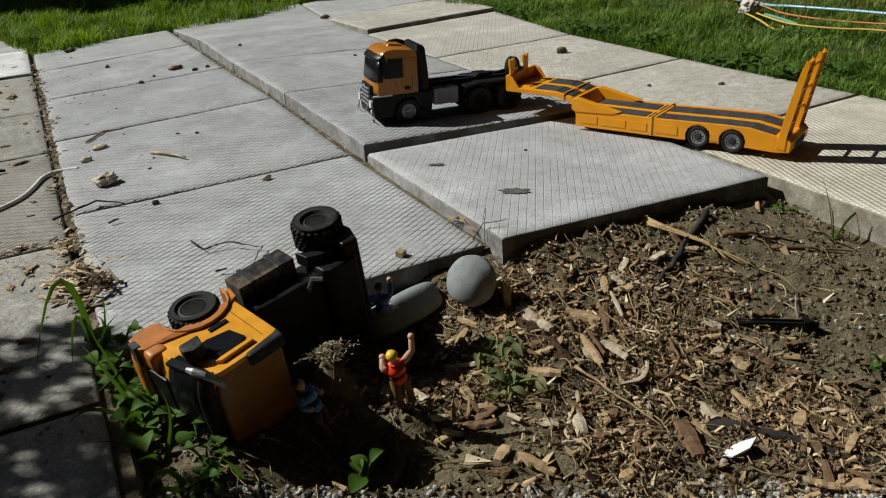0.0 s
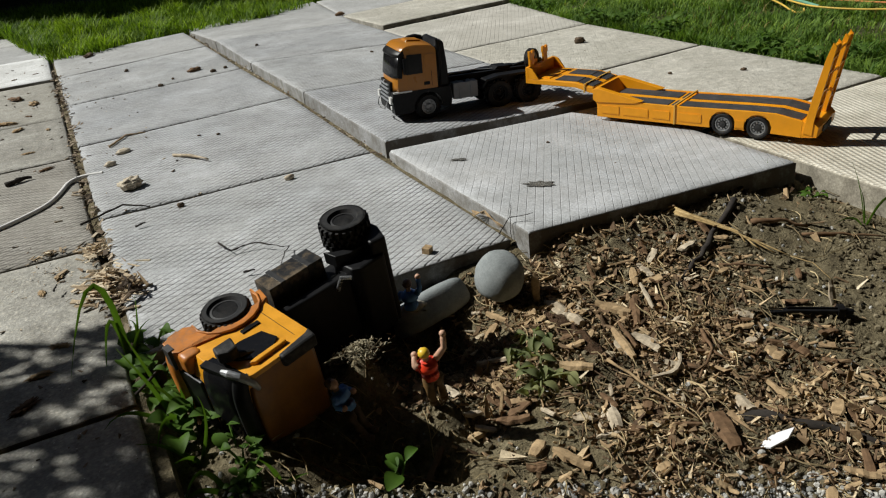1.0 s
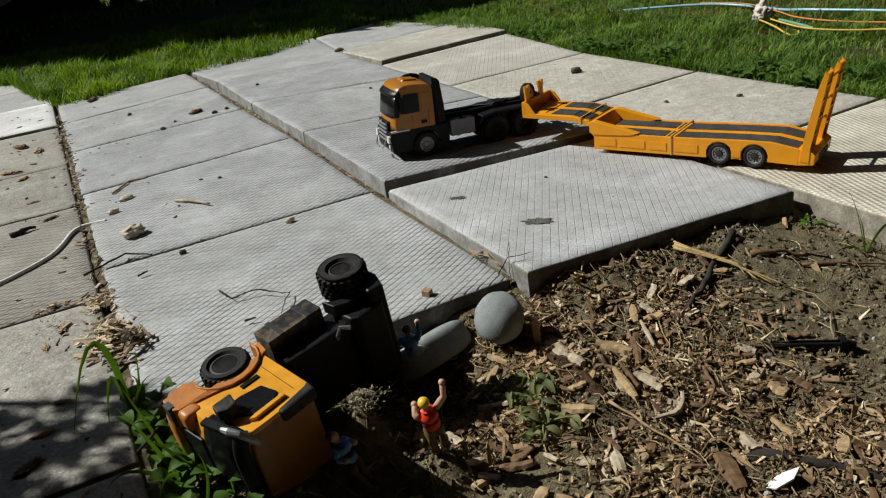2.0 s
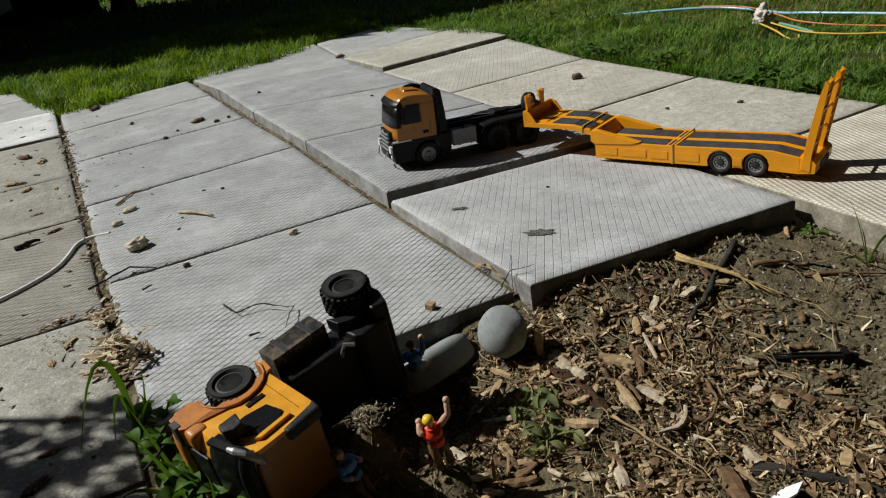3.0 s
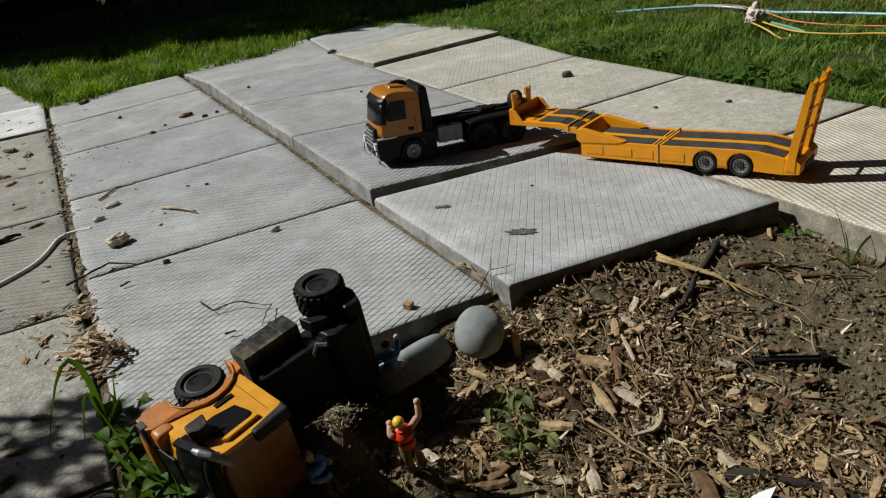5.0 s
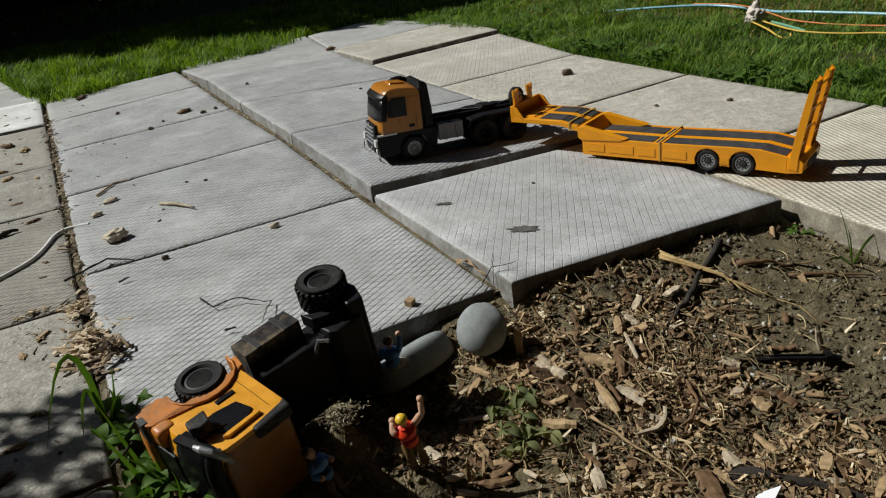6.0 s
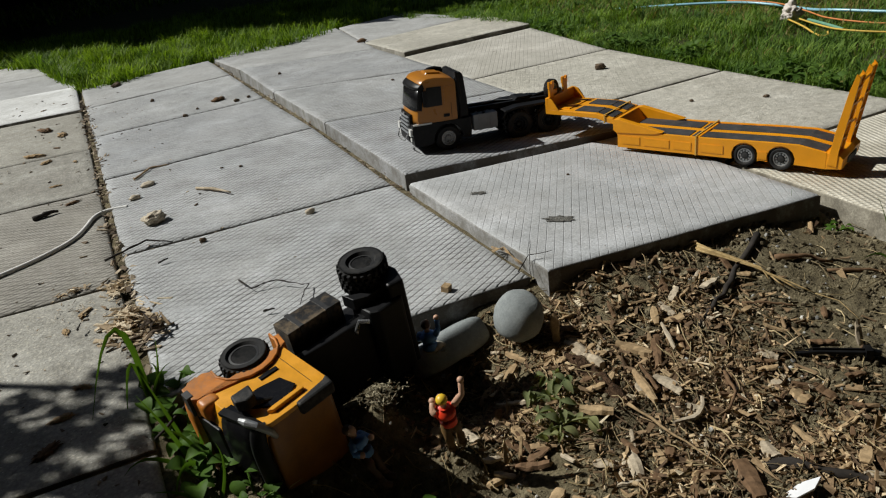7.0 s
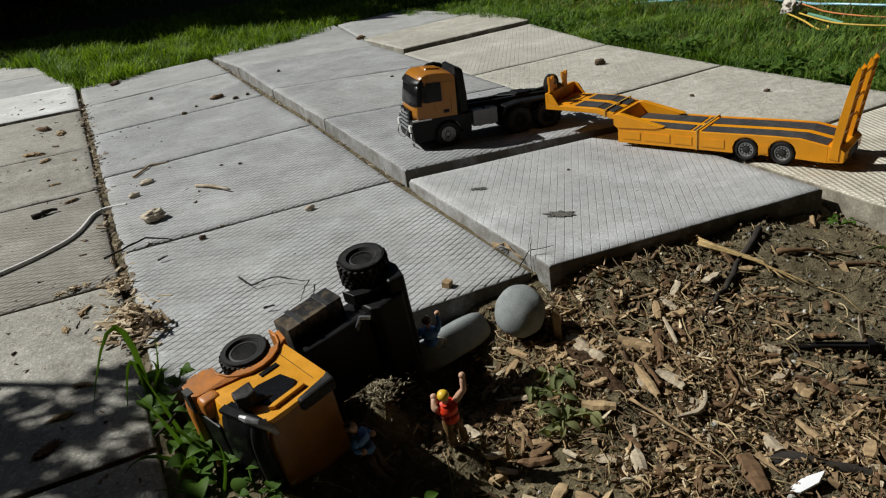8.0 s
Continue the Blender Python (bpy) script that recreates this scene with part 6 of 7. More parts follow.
stick("twig", [(-0.62, -0.085, -0.004), (-0.56, -0.03, 0.004), (-0.5, 0.02, 0.003), (-0.45, 0.03, 0.002)], 0.002, M_WOOD_DARK, "thin dark root over the slab corner", seed=58, group=TW)
stick("twig", [(-0.42, 0.0, 0.002), (-0.395, 0.03, 0.008)], 0.004, M_WOOD_PALE, "pale stub of wood beside the toppled wheel", seed=59, group=TW)

# white cord
cord = [(-1.0, 0.63, 0.0), (-0.88, 0.665, 0.0), (-0.792, 0.712, 0.0), (-0.75, 0.742, 0.0), (-0.694, 0.794, 0.0), (-0.665, 0.865, 0.0), (-0.645, 0.93, 0.001), (-0.609, 0.949, 0.003), (-0.568, 0.93, 0.004)]
cv = bpy.data.curves.new("cord", 'CURVE')
cv.dimensions = '3D'
sp = cv.splines.new('NURBS')
sp.points.add(len(cord) - 1)
for p, c in zip(sp.points, cord):
    p.co = (c[0], c[1], c[2] - 0.0062, 1)
sp.use_endpoint_u = True
sp.order_u = 3
cv.bevel_depth = 0.0047
cv.bevel_resolution = 3
M_CORD = plastic("white_cord", (0.8, 0.79, 0.76), 0.6, 0.08, dustiness=0.1)
cv.materials.append(M_CORD)
tagged(new("cord", cv), "white plastic cord lying over the old slabs", "cord")


# dark stains on the lined slab, as thin films of dried liquid
def stain(at, rx, ry, turn, seed):
    bm = bmesh.new()
    vs = []
    for i in range(28):
        a = 6.2832 * i / 28
        k = 1 + 0.75 * noise.noise(Vector((math.cos(a) * 2.4, math.sin(a) * 2.4, seed)))
        p = Matrix.Rotation(radians(turn), 3, 'Z') @ Vector((rx * k * math.cos(a), ry * k * math.sin(a), 0))
        z = slab_z(at[0] + p.x, at[1] + p.y) + 0.0018
        vs.append(bm.verts.new((at[0] + p.x, at[1] + p.y, z)))
    bm.faces.new(vs)
    ob = part("oil_stain", bm, M_STAIN, pavement, "dark dried stain")
    return ob


M_STAIN = earth("dried_stain", (0.11, 0.108, 0.098), (0.165, 0.16, 0.148), (0.24, 0.235, 0.215), 1.5)


stain((0.139, 0.132, 0.0158), 0.026, 0.014, -35, 1.0)
stain((0.094, 0.364, 0.0152), 0.017, 0.008, -35, 2.0)


# ---- plants ----
def leaf(bm, base, tip, width, normal, fold=0.25, n=5):
    """A pointed leaf with a fold along its rib."""
    a, b = Vector(base), Vector(tip)
    d = b - a
    up = Vector(normal).normalized()
    s = d.cross(up).normalized()
    up = s.cross(d).normalized()
    left, mid, right = [], [], []
    for i in range(n + 1):
        f = i / n
        w = width * 0.5 * math.sin(math.pi * min(1, f * 0.93 + 0.04)) ** 0.8
        c = a + d * f + up * (0.18 * d.length * math.sin(math.pi * f))
        mid.append(bm.verts.new(c))
        left.append(bm.verts.new(c + s * w + up * w * fold))
        right.append(bm.verts.new(c - s * w + up * w * fold))
    for i in range(n):
        bm.faces.new((mid[i], mid[i + 1], left[i + 1], left[i]))
        bm.faces.new((right[i], right[i + 1], mid[i + 1], mid[i]))


def blade(bm, pts, width):
    """A long grass blade along points, folded along its rib."""
    P = [Vector(p) for p in pts]
    rows = []
    n = len(P)
    for i, p in enumerate(P):
        d = (P[min(i + 1, n - 1)] - P[max(i - 1, 0)]).normalized()
        s = d.cross(Vector((0.3, -0.8, 0.5))).normalized()
        w = width * 0.5 * (0.55 + 0.45 * math.sin(math.pi * min(1, i / (n - 1) + 0.2))) * (1 - (i / (n - 1)) ** 3) + 0.0002
        up = s.cross(d)
        rows.append((bm.verts.new(p + s * w + up * w * 0.3), bm.verts.new(p), bm.verts.new(p - s * w + up * w * 0.3)))
    for a, b in zip(rows, rows[1:]):
        bm.faces.new((a[0], a[1], b[1], b[0]))
        bm.faces.new((a[1], a[2], b[2], b[1]))


def arc(base, top, end, n=9):
    b, t, e = Vector(base), Vector(top), Vector(end)
    return [b * (1 - f) ** 2 + t * 2 * f * (1 - f) + e * f * f for f in [i / (n - 1) for i in range(n)]]


def tall_grass(base, blades, label):
    g = thing("grass_clump", Matrix.Identity(4), label, "grass", "weeds")
    g.location = base
    for (tx, ty, tz), (ex, ey, ez), w in blades:
        bm = bmesh.new()
        blade(bm, arc((0, 0, 0), (tx, ty, tz), (ex, ey, ez)), w)
        part("blade", bm, M_LEAF, g, smooth=True)
    return g


tall_grass((-0.616, 0.02, -0.03), [((0.01, 0.0, 0.27), (-0.076, 0.0, 0.02), 0.0085), ((0.0, 0.0, 0.17), (-0.036, 0.0, -0.005), 0.0075), ((0.022, 0.0, 0.05), (0.03, 0.0, 0.11), 0.005), ((0.03, 0.0, 0.07), (0.014, 0.005, 0.075), 0.005), ((0.01, 0.0, 0.06), (0.04, -0.02, 0.08), 0.004)],
           "tall green grass blades bending beside the toppled truck")
tall_grass((-0.567, -0.129, -0.05), [((0.008, 0.0, 0.06), (0.015, 0.0, 0.125), 0.007), ((-0.03, -0.03, 0.08), (-0.05, -0.07, 0.02), 0.006), ((-0.015, 0.02, 0.06), (-0.04, 0.02, 0.07), 0.005)],
           "green grass blades in front of the cab")
tall_grass((-0.578, -0.13, -0.06), [((-0.02, 0.0, 0.09), (-0.045, 0.0, 0.15), 0.006), ((-0.05, 0.0, 0.09), (-0.085, 0.0, 0.05), 0.0055), ((0.015, 0.0, 0.07), (0.01, 0.0, 0.125), 0.005)],
           "tall green grass blades rising beside the cab")
tall_grass((-0.585, -0.06, -0.055), [((-0.015, 0.0, 0.07), (-0.03, 0.01, 0.13), 0.005), ((-0.03, 0.0, 0.06), (-0.05, 0.0, 0.035), 0.005)],
           "green grass blades between slab and truck")
tall_grass((-0.575, -0.2, -0.06), [((-0.02, 0.0, 0.05), (-0.058, 0.0, 0.062), 0.006), ((0.0, -0.02, 0.04), (-0.025, -0.03, 0.04), 0.006), ((0.03, 0.0, 0.06), (0.02, 0.01, 0.09), 0.004)],
           "green grass blades in front of the cab")
tall_grass((-0.555, -0.265, -0.065), [((-0.02, 0.0, 0.09), (-0.05, 0.0, 0.008), 0.006), ((-0.03, -0.01, 0.05), (-0.055, -0.01, 0.018), 0.006), ((-0.03, -0.01, 0.02), (-0.06, -0.02, 0.03), 0.007), ((0.01, -0.01, 0.03), (0.03, -0.01, 0.045), 0.005)],
           "bending green grass blades at the gravel")
tall_grass((-0.5, -0.285, -0.065), [((0.0, 0.0, 0.03), (-0.018, 0.0, 0.052), 0.0065), ((0.015, -0.01, 0.02), (0.03, -0.02, 0.022), 0.005)],
           "short green grass blades at the gravel")
tall_grass((0.555, -0.235, -0.075), [((-0.01, 0.01, 0.09), (-0.03, 0.02, 0.13), 0.006), ((0.03, 0.0, 0.07), (0.08, -0.01, 0.05), 0.006), ((-0.03, 0.0, 0.05), (-0.08, 0.0, 0.035), 0.005), ((0.02, 0.02, 0.06), (0.04, 0.05, 0.06), 0.005), ((-0.02, -0.02, 0.05), (-0.05, -0.03, 0.05), 0.004)],
           "grass tuft growing at the edge of the bed")
tall_grass((0.53, -0.045, -0.047), [((0.0, 0.0, 0.03), (0.01, 0.01, 0.06), 0.004), ((0.02, -0.01, 0.03), (0.04, -0.02, 0.03), 0.004), ((-0.02, 0.0, 0.03), (-0.035, 0.0, 0.03), 0.004)],
           "small grass tuft under the slab edge")


def weed(base, stems, label, mat, name="weed", size=0.03, broad=0.67, droop=0.0):
    rng = random.Random(int(abs(base[0]) * 1000))
    g = thing(name, Matrix.Identity(4), label, "weed", "weeds")
    g.location = base
    more = [((x + rng.uniform(-0.02, 0.02), y + rng.uniform(-0.02, 0.02), z * rng.uniform(0.5, 1.1)), n) for (x, y, z), n in stems for _ in range(2 if size < 0.019 and size > 0.016 else 0)]
    for (x, y, z), leaves in list(stems) + more:
        pts = arc((0, 0, 0), (x * 0.3, y * 0.3, z * 0.8), (x, y, z), 6)
        stem = part("stem", tube(pts, [0.0016] * 5 + [0.0009], 5), mat, g)
        for i in range(leaves):
            p = pts[2 + i % 4] if i else pts[-1]
            a = rng.uniform(0, 6.28)
            ln = size * rng.uniform(0.7, 1.3)
            tip = p + Vector((math.cos(a) * ln, math.sin(a) * ln, ln * (rng.uniform(-0.2, 0.5) - droop)))
            bm = bmesh.new()
            leaf(bm, p, tip, ln * broad * rng.uniform(0.8, 1.2), (math.cos(a) * -0.3 + droop * rng.uniform(-1.1, 0.5), -0.2 + droop * rng.uniform(-0.5, 1.1), 1), rng.uniform(0.1, 0.7) + 0.8 * droop)
            part("leaf", bm, mat, stem, smooth=True)
    return g


weed((-0.59, 0.0, -0.05), [((-0.035, 0.035, 0.06), 3), ((-0.01, 0.05, 0.05), 3), ((0.025, 0.035, 0.062), 3), ((-0.03, -0.02, 0.045), 4), ((0.0, -0.02, 0.05), 4)], "broad-leaved green weed between slab and truck", M_LEAF, size=0.023, broad=0.85)
weed((-0.577, -0.08, -0.055), [((-0.028, 0.01, 0.045), 4), ((0.0, 0.02, 0.055), 4), ((-0.02, -0.03, 0.05), 4), ((0.012, -0.02, 0.05), 3)], "broad-leaved green weed between slab and truck", M_LEAF, size=0.02, broad=0.75)
weed((-0.563, -0.15, -0.06), [((0.0, -0.005, 0.06), 3), ((0.016, -0.03, 0.05), 3), ((-0.03, 0.0, 0.04), 4), ((-0.025, -0.03, 0.035), 4), ((0.0, 0.03, 0.05), 3)], "broad-leaved green weed beside the toppled cab", M_LEAF, size=0.024, broad=0.85)
weed((-0.53, -0.23, -0.065), [((-0.02, -0.02, 0.055), 3), ((0.02, -0.02, 0.045), 3), ((0.0, 0.03, 0.05), 2)], "leafy green weed in front of the toppled cab", M_LEAF, size=0.019, broad=0.7)
weed((-0.535, -0.275, -0.07), [((0.03 * math.cos(2.4 * i) * (i / 12) ** 0.5, 0.035 * math.sin(2.4 * i) * (i / 12) ** 0.5, 0.02 + 0.012 * (i % 3)), 5) for i in range(13)], "low small-leaved green weed cushion before the cab", M_LEAF, size=0.0105, broad=0.8)
weed((-0.375, -0.34, -0.08), [((-0.006, 0.0, 0.02), 2), ((0.01, 0.004, 0.026), 2)], "small broad green seedling in the gravel", M_LEAF, size=0.024, broad=0.75)
weed((-0.145, -0.285, -0.066), [((0.02, 0.03, 0.014), 4), ((-0.02, 0.02, 0.016), 4), ((0.03, -0.02, 0.012), 4), ((-0.02, -0.03, 0.012), 4), ((0.045, 0.0, 0.008), 3), ((-0.045, -0.01, 0.008), 3)], "wilted grey-green weed pulled up on the mulch", M_LEAF_DRY, size=0.019, broad=0.5, droop=0.6)
weed((-0.125, -0.24, -0.062), [((0.02, 0.03, 0.018), 4), ((-0.025, 0.025, 0.012), 3)], "wilted grey-green weed pulled up on the mulch", M_LEAF_DRY, size=0.018, broad=0.5, droop=0.6)
weed((0.56, -0.11, -0.06), [((0.01, 0.01, 0.015), 4), ((-0.02, 0.0, 0.012), 4), ((0.03, -0.02, 0.012), 3)], "small green seedlings at the bed's edge", M_LEAF, size=0.014)
weed((0.32, -0.49, -0.1), [((0.01, 0.01, 0.012), 3), ((-0.02, 0.0, 0.012), 3)], "small green seedling on bare soil", M_LEAF, size=0.013)


# ---- lawn ----
def lawn_patch(name, count, seed, where, x0, x1, y0, y1, hmin, hmax, label, width=0.0035, mat=None):
    rng = np.random.default_rng(seed)
    pr = random.Random(seed)
    xs, ys = rng.uniform(x0, x1, count * 3), rng.uniform(y0, y1, count * 3)
    verts, faces = [], []
    done = 0
    for x, y in zip(xs, ys):
        if done >= count:
            break
        s = where(x, y)
        if pr.random() > s:
            continue
        done += 1
        h = pr.uniform(hmin, hmax) * (0.65 + 0.5 * s)
        h *= 1.0 + 0.5 * noise.noise(Vector((x * 3, y * 3, 0))) + 0.5 * noise.noise(Vector((x * 11, y * 11, 4)))
        a, lean = 9.0 * noise.noise(Vector((x * 9, y * 9, 8))) + pr.gauss(0, 0.8), pr.uniform(0.15, 1.05) * h
        dx, dy = math.cos(a) * lean, math.sin(a) * lean
        w = width * pr.uniform(0.6, 1.3)
        sx, sy = -math.sin(a) * w, math.cos(a) * w
        z = -0.035
        n = len(verts)
        verts += [(x - sx, y - sy, z), (x + sx, y + sy, z), (x + dx * 0.35 - sx * 0.9, y + dy * 0.35 - sy * 0.9, z + h * 0.6), (x + dx * 0.35 + sx * 0.9, y + dy * 0.35 + sy * 0.9, z + h * 0.6), (x + dx, y + dy, z + h * pr.uniform(0.75, 1.0))]
        faces += [(n, n + 1, n + 3, n + 2), (n + 2, n + 3, n + 4)]
    return stuff(name, verts, faces, mat or M_GRASS, label, "grass")


def right_edge(y):
    return 1.225 + 0.05 * step(0.8, 1.5, y) + 0.07 * step(1.6, 2.3, y) - 0.25 * step(2.9, 3.5, y)


def right_lawn(x, y):
    e = right_edge(y) + 0.03 * noise.noise(Vector((y * 6, 0, 0))) + 0.03 * noise.noise(Vector((y * 31, 2, 0)))
    if x < e or y < 0.15 and x < 1.3:
        return 0.0
    return 0.5 + 0.6 * noise.noise(Vector((x * 4, y * 4, 5))) + 0.4 * step(0.25, 0.0, x - e)


def left_edge(x):
    return 2.9 + 0.14 * step(-0.6, 0, x) + 0.2 * step(0.3, 0.8, x) + 0.28 * step(0.72, 0.84, x) if x > -0.64 else 2.95 + 7.0 * (-0.64 - x) if x > -0.8 else 4.07 + 0.8 * (-0.8 - x)


def left_lawn(x, y):
    e = left_edge(x) + 0.05 * noise.noise(Vector((x * 6, 3, 0)))
    if y < e:
        return 0.0
    bare = step(-0.12, -0.3, noise.noise(Vector((x * 2.3, y * 2.3, 9))))
    return (0.6 + 0.4 * noise.noise(Vector((x * 4, y * 4, 5))) + 0.3 * step(0.4, 0.0, y - e)) * (1 - 0.85 * bare)


lawn_patch("lawn_grass", 125000, 1, right_lawn, 1.2, 3.1, -0.5, 4.2, 0.022, 0.058, "uneven sunlit lawn grass beside the slabs", 0.002)
lawn_patch("lawn_grass", 14000, 2, right_lawn, 1.4, 5.5, 2.0, 7.5, 0.04, 0.08, "uneven lawn grass farther off", 0.0045)
lawn_patch("lawn_grass", 62000, 3, left_lawn, -1.6, 1.55, 2.75, 5.6, 0.025, 0.1, "bright green grass strip behind the slabs", 0.0025, M_GRASS_BRIGHT)
lawn_patch("lawn_grass", 9000, 4, lambda x, y: 0.8, -6, 6, 7.5, 15, 0.05, 0.1, "far lawn grass behind the trees", 0.012)
M_STRAWGRASS = leafy("dry_grass_blades", (0.2, 0.16, 0.07), (0.34, 0.28, 0.13))
lawn_patch("dry_lawn_grass", 16000, 6, lambda x, y: right_lawn(x, y) * (0.12 + step(1.7, 2.3, x + 0.35 * noise.noise(Vector((x * 3, y * 3, 1))))), 1.3, 3.4, -0.5, 3.6, 0.03, 0.07, "dry yellow blades among the lawn grass", 0.003, M_STRAWGRASS)
for i in range(16):
    rngw = random.Random(300 + i)
    y = rngw.uniform(0.3, 2.2)
    weed((right_edge(y) + rngw.uniform(0.0, 0.12), y, -0.03), [((rngw.uniform(-0.04, 0.04), rngw.uniform(-0.04, 0.04), rngw.uniform(0.03, 0.06)), 4) for _ in range(4)], "broad-leaved green weed at the lawn's edge", M_GRASS, size=0.026)

# things lying on the lawn
M_HOSE = plastic("pale_blue_hose", (0.25, 0.5, 0.6), 0.25, 0.1)
M_ROPE = plastic("yellow_rope", (0.62, 0.4, 0.06), 0.6, 0.15)
M_ROPE2 = plastic("orange_rope", (0.6, 0.2, 0.05), 0.6, 0.15)
M_TEAL = plastic("teal_strap", (0.12, 0.3, 0.2), 0.6, 0.15)


def rope(name, pts, r, mat, label):
    c = bpy.data.curves.new(name, 'CURVE')
    c.dimensions = '3D'
    s = c.splines.new('NURBS')
    s.points.add(len(pts) - 1)
    for p, q in zip(s.points, pts):
        p.co = (q[0], q[1], q[2] - 0.006, 1)
    s.use_endpoint_u = True
    s.order_u = 3
    c.bevel_depth = r
    c.bevel_resolution = 2
    c.materials.append(mat)
    return tagged(new(name, c), label, "rope" if "rope" in name else "hose")


rope("garden_hose", [(1.9, 2.25, 0.0), (2.041, 1.979, 0.012), (2.127, 1.842, 0.014), (2.212, 1.696, 0.012), (2.23, 1.5, 0.004), (2.17, 1.3, 0.006), (2.162, 1.211, 0.014), (2.185, 1.049, 0.014), (2.214, 0.865, 0.014), (2.24, 0.6, 0.01)], 0.0058, M_HOSE, "pale blue garden hose lying in the grass")
rope("orange_rope", [(2.218, 1.825, 0.01), (2.249, 1.647, 0.014), (2.21, 1.483, 0.014), (2.1, 1.25, 0.01), (2.008, 1.109, 0.012), (2.015, 0.874, 0.006), (2.05, 0.7, 0.01)], 0.0032, M_ROPE2, "orange rope lying in the grass")
rope("yellow_rope", [(1.923, 1.21, 0.015), (1.849, 1.077, 0.015), (1.726, 0.91, 0.012), (1.75, 0.88, 0.01), (1.8, 0.93, 0.012)], 0.0034, M_ROPE, "yellow rope lying in the grass")
rope("yellow_rope", [(1.95, 1.18, 0.015), (1.87, 1.0, 0.01), (1.838, 0.874, 0.014), (1.88, 0.76, 0.01), (1.924, 0.665, 0.014), (1.95, 0.5, 0.01)], 0.0034, M_ROPE, "yellow rope lying in the grass")
rope("teal_strap", [(1.962, 1.15, 0.012), (1.91, 1.03, 0.014), (1.865, 0.919, 0.01)], 0.006, M_TEAL, "teal strap lying in the grass")
M_CLOTH = plastic("white_cloth", (0.62, 0.56, 0.5), 0.8, 0.25, dustiness=0.1)
lump("cloth_bundle", (1.97, 1.235, -0.012), (0.042, 0.034, 0.03), (0, 0, 40), M_CLOTH, "crumpled off-white cloth bundle on the lawn", "cloth", 0.55, 5, 4, "", 2.2)
lump("cloth_bundle", (1.985, 1.25, 0.03), (0.017, 0.016, 0.022), (0, 0, 10), M_CLOTH, "crumpled off-white cloth knot atop the bundle", "cloth", 0.5, 9, 3, "", 2.2)


# ---- surroundings that cast the shade ----
def crown(name, blobs, count, size, seed, material=None):
    """Leaves spread through several rounded masses."""
    rng = random.Random(seed)
    verts, faces = [], []
    weight = [b[1] ** 2 for b in blobs]
    for _ in range(count):
        c, r, f = rng.choices(blobs, weight)[0]
        while True:
            d = Vector((rng.uniform(-1, 1), rng.uniform(-1, 1), rng.uniform(-1, 1)))
            if 0.05 < d.length < 1:
                break
        p = Vector(c) + Vector((d.x * r, d.y * r, d.z * r * f))
        s = size * rng.uniform(0.6, 1.4)
        m = Euler((rng.uniform(-1, 1), rng.uniform(-1, 1), rng.uniform(0, 6.28))).to_matrix()
        n = len(verts)
        verts += [tuple(p + m @ Vector(q)) for q in ((-s, 0, 0), (0, -s * 0.55, s * 0.1), (s, 0, 0), (0, s * 0.55, s * 0.1))]
        faces.append((n, n + 1, n + 2, n + 3))
    me = bpy.data.meshes.new(name)
    me.from_pydata(verts, [], faces)
    me.materials.append(material or M_CANOPY)
    return new(name, me)


def tree(base, top, r, blobs, leaves, size, seed, label):
    t = thing("tree", Matrix.Translation(base), label, "tree", "garden trees")
    b = Vector(base)
    h = Vector(top) - b
    tr = part("trunk", tube([(0, 0, -0.1), (0.02, 0, 0.3), h * 0.4 + Vector((0.05, 0, 0)), h * 0.75, h], [r * 1.5, r * 1.1, r, r * 0.8, r * 0.5], 12), M_BARK, t, smooth=True)
    for c, rad, _ in blobs:
        part("limb", tube([h * 0.7, h * 0.85 + (Vector(c) - b - h) * 0.3, Vector(c) - b], [r * 0.55, r * 0.4, r * 0.12], 8), M_BARK, tr, smooth=True)
    cr = crown("crown", [(Vector(c) - b, rad, f) for c, rad, f in blobs], leaves, size, seed)
    cr.parent = t
    return t


# Ground discs to be shaded; the added tree's crown is offset sunwards from them.
SHADED = ((-3.5, 6.3, 1.3), (-2.2, 6.0, 1.3), (-1.0, 5.85, 1.25), (0.0, 5.55, 1.2), (0.75, 4.95, 1.15), (1.3, 4.4, 1.05), (2.05, 4.45, 1.1), (2.9, 4.8, 1.2), (-3.0, 8.2, 1.6), (-1.0, 7.9, 1.6), (0.8, 7.0, 1.5), (2.2, 6.6, 1.5), (-2.0, 10.0, 1.7), (0.5, 9.2, 1.7), (3.2, 8.6, 1.7))
tree((-3.4, 10.0, 0), (-3.3, 9.9, 2.6), 0.2, [((x - 2.41, y + 1.96, 3.0), r, 0.6) for x, y, r in SHADED], 34000, 0.1, 5, "broad leafy tree added to shade the far lawn")
tree((0.56, 11.0, 0), (0.6, 11.2, 4.2), 0.14, [((0.6, 11.4, 5.5), 2.2, 0.8), ((2.2, 10.6, 5.2), 1.8, 0.8), ((-0.6, 12.6, 5.6), 2.0, 0.8)], 7000, 0.13, 6, "leafy tree with a slim trunk on the far lawn")


def shrub(base, blobs, leaves, size, seed, label):
    t = thing("shrub", Matrix.Translation(base), label, "shrub")
    b = Vector(base)
    for c, rad, _ in blobs:
        part("branch", tube([(0, 0, -0.05), (Vector(c) - b) * 0.5 + Vector((0, 0, 0.2)), Vector(c) - b], [0.025, 0.015, 0.005], 7), M_BARK, t, smooth=True)
    cr = crown("crown", [(Vector(c) - b, rad, f) for c, rad, f in blobs], leaves, size, seed)
    cr.parent = t
    return t


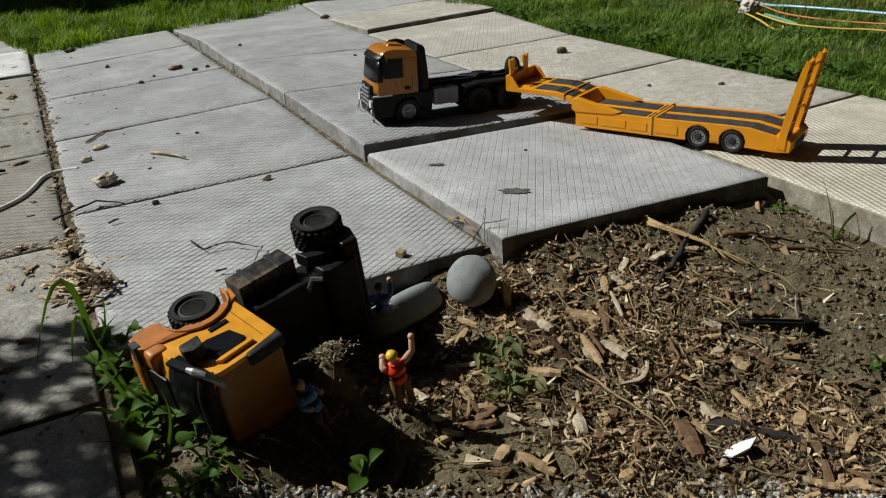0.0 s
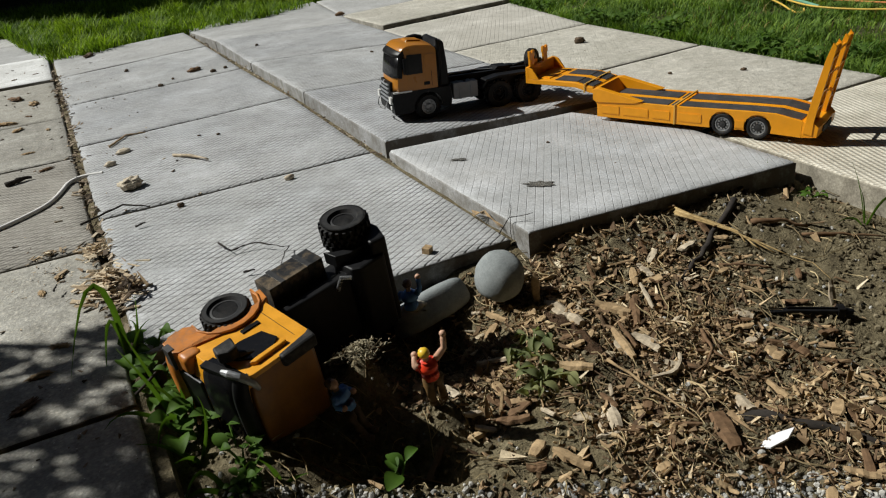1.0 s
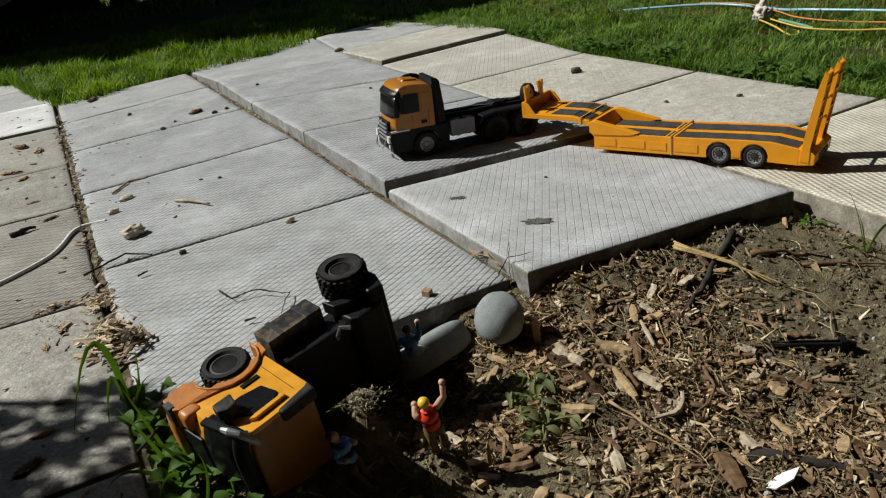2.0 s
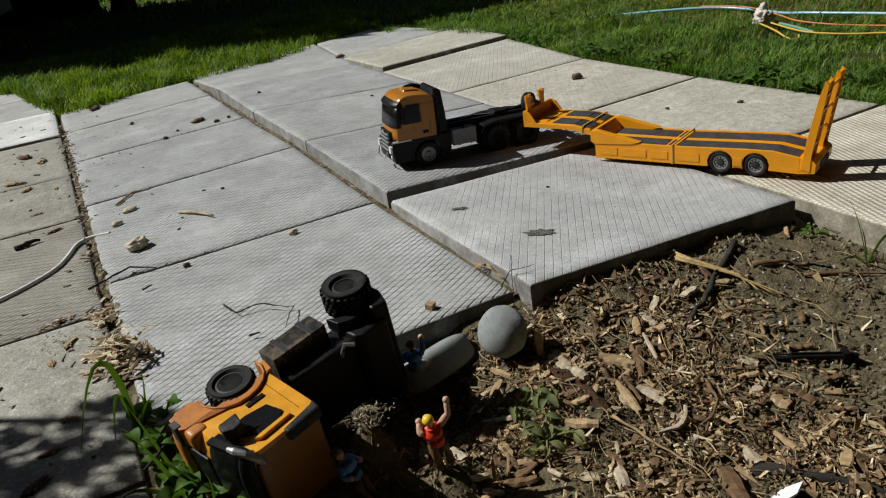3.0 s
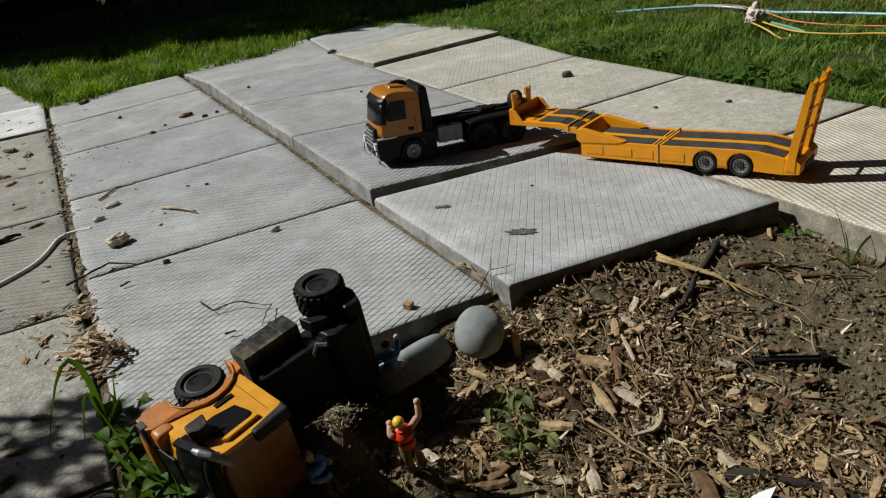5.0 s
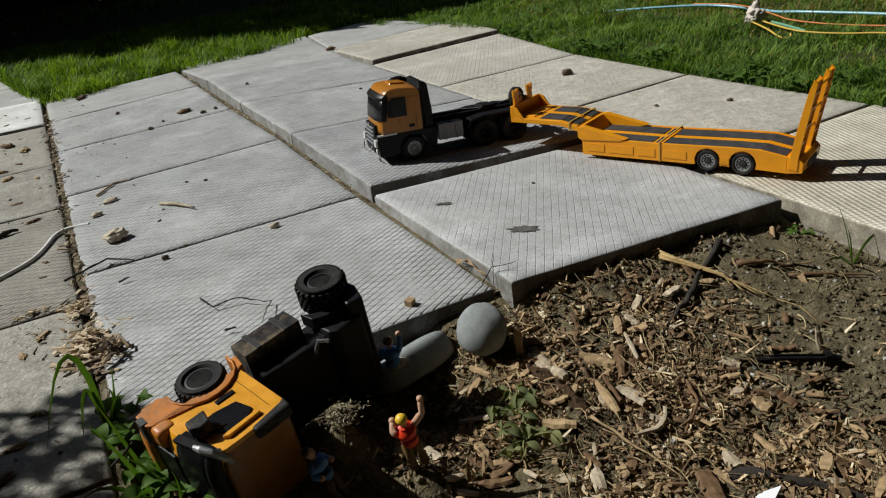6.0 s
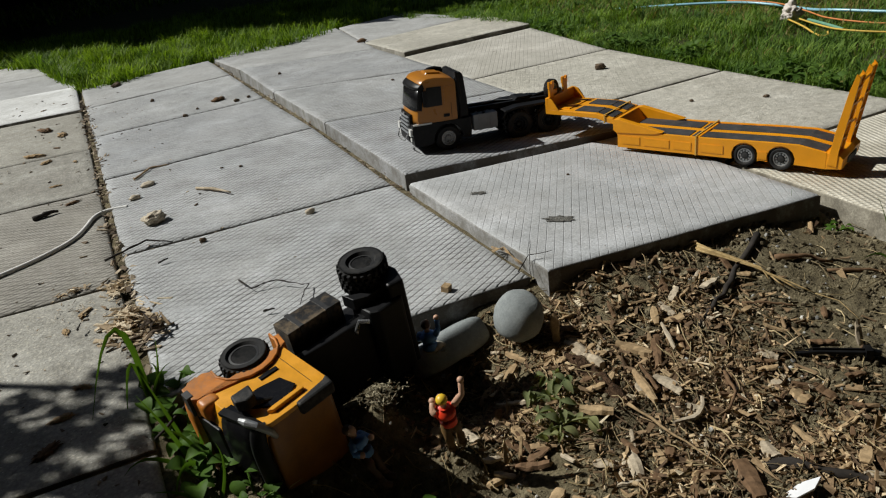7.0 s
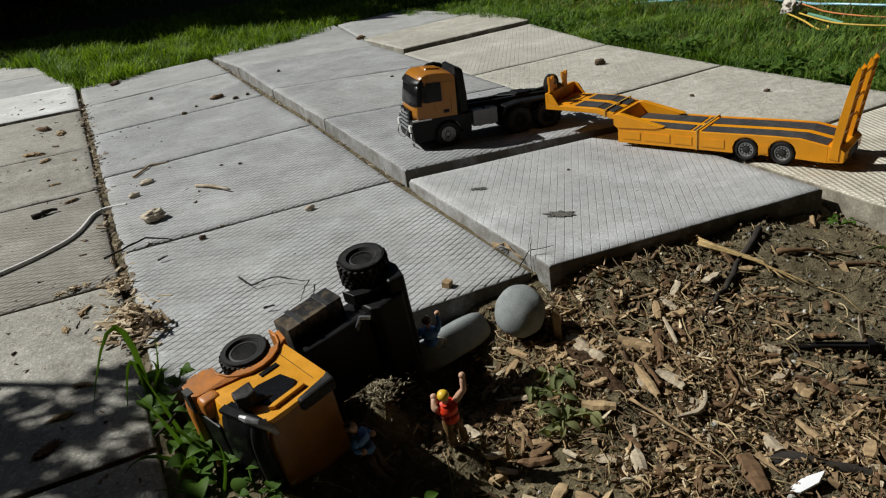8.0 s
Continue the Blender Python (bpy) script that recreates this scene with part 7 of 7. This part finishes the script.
# shade falls at the place (x + 0.804 z, y - 0.652 z) for leaves at (x, y, z)
SHADE = ((-0.79, 0.08, 0.1), (-0.67, 0.1, 0.055), (-0.72, -0.03, 0.09), (-0.61, 0.05, 0.045), (-0.82, -0.12, 0.12), (-0.69, -0.16, 0.07), (-0.65, -0.27, 0.08), (-0.76, -0.3, 0.14), (-0.7, -0.4, 0.1), (-0.88, 0.0, 0.12), (-0.9, -0.3, 0.15))
# Added shrub, unseen, its leaf masses placed for the shade discs above.
shrub((-2.1, 1.2, -0.03), [((x - 0.965, y + 0.782, 1.2), r, 0.5) for x, y, r in SHADE], 1250, 0.024, 8, "leafy shrub added out of view to dapple the old slabs")
# Two unseen trees added beside the camera to cut the sky fill.
tree((4.6, -0.6, 0), (4.4, -0.4, 4.2), 0.2, [((3.0, 0.2, 5.2), 1.7, 0.6), ((6.0, 0.6, 5.6), 2.0, 0.6), ((1.8, 0.5, 5.6), 1.7, 0.6), ((3.6, 1.2, 5.6), 2.0, 0.6)], 11000, 0.13, 15, "broad leafy tree added on the right to block sky light")
tree((-4.6, -0.9, 0), (-4.5, -0.8, 4.0), 0.18, [((-5.4, -0.2, 5.0), 1.5, 0.6), ((-3.6, -0.4, 4.8), 1.2, 0.6)], 5000, 0.13, 16, "broad leafy tree added on the left to block sky light")
tree((6.2, 4.6, 0), (6.0, 4.6, 4.2), 0.18, [((5.4, 3.6, 5.2), 2.1, 0.7), ((5.8, 6.0, 5.6), 2.4, 0.7), ((7.5, 4.5, 4.0), 2.2, 0.9)], 9000, 0.13, 17, "leafy tree at the lawn's far side")

# dark van parked on the far grass
def van(m):
    v = thing("parked_van", m, "dark parked van with a grey bumper in deep shade", "van")
    k = plastic("dark_van_paint", (0.02, 0.022, 0.026), 0.3, 0.2)
    body = part("body", prism([(0, 0.35), (0.02, 0.9), (0.12, 1.15), (0.3, 1.2), (0.9, 1.95), (1.2, 2.1), (4.6, 2.1), (4.8, 1.9), (4.85, 0.35)], -0.95, 0.95, 0.05), k, v, "dark van body")
    part("bumper", box(-0.08, 0.14, -0.93, 0.93, 0.36, 0.55, 0.03), M_GREY, v, "grey front bumper")
    part("windscreen", prism([(0.33, 1.23), (0.88, 1.92), (0.9, 1.9), (0.36, 1.22)], -0.8, 0.8), M_GLASS, body)
    part("grille", box(-0.015, 0.03, -0.5, 0.5, 0.6, 0.85, 0.01), M_BLACK, body)
    for s in (1, -1):
        part("headlamp", box(-0.01, 0.08, *sorted((s * 0.55, s * 0.88)), 0.64, 0.84, 0.02), M_LAMP, body)
        for xx in (0.85, 3.9):
            t = part("tyre", lathe([(0.2, -0.1), (0.33, -0.11), (0.36, -0.06), (0.36, 0.06), (0.33, 0.11), (0.2, 0.1), (0.2, -0.1)], 28), M_TYRE, v)
            t.location = (xx, s * 0.86, 0.33)
            part("rim", lathe([(0.2, -0.08), (0.2, 0.08), (0.08, 0.05), (0.0001, 0.06)], 20), M_RIM_STEEL, t)
    return v


van(pose(-0.88, 6.95, -0.03, 0, 0, 176))

# plain walls and a ceiling, added to close the place and block sky and bounce
M_BLOCKER = earth("dark_light_blocker", (0.02, 0.017, 0.014), (0.028, 0.024, 0.02), (0.036, 0.031, 0.026), 0.05)
for name, b, words in (("wall_house", (-9, 11, -2.0, -1.8, -0.1, 6.5), "plain dull brown wall added behind the camera to block light"), ("wall_west", (-9.2, -9.0, -1.8, 19, -0.1, 4.5), "plain dull brown wall added to close the place"),
                       ("wall_east", (11.0, 11.2, -1.8, 19, -0.1, 4.5), "plain dull brown wall added to close the place"), ("porch_ceiling", (-9, 11, -1.8, 0.3, 2.5, 2.65), "plain dark ceiling added out of view to block sky light"),
                       ("wall_back", (-9.0, 0.3, 11.5, 11.7, -0.1, 9.6), "plain dull brown wall added to shade the far lawn"),
                       ("wall_north", (-9.0, 11.0, 19.0, 19.2, -0.1, 6.0), "plain dull brown wall added to close the place")):
    tagged(part(name, box(*b, 0.01), M_BLOCKER), words, name.split("_")[-1] if "ceiling" in name else "wall", kind="structure")
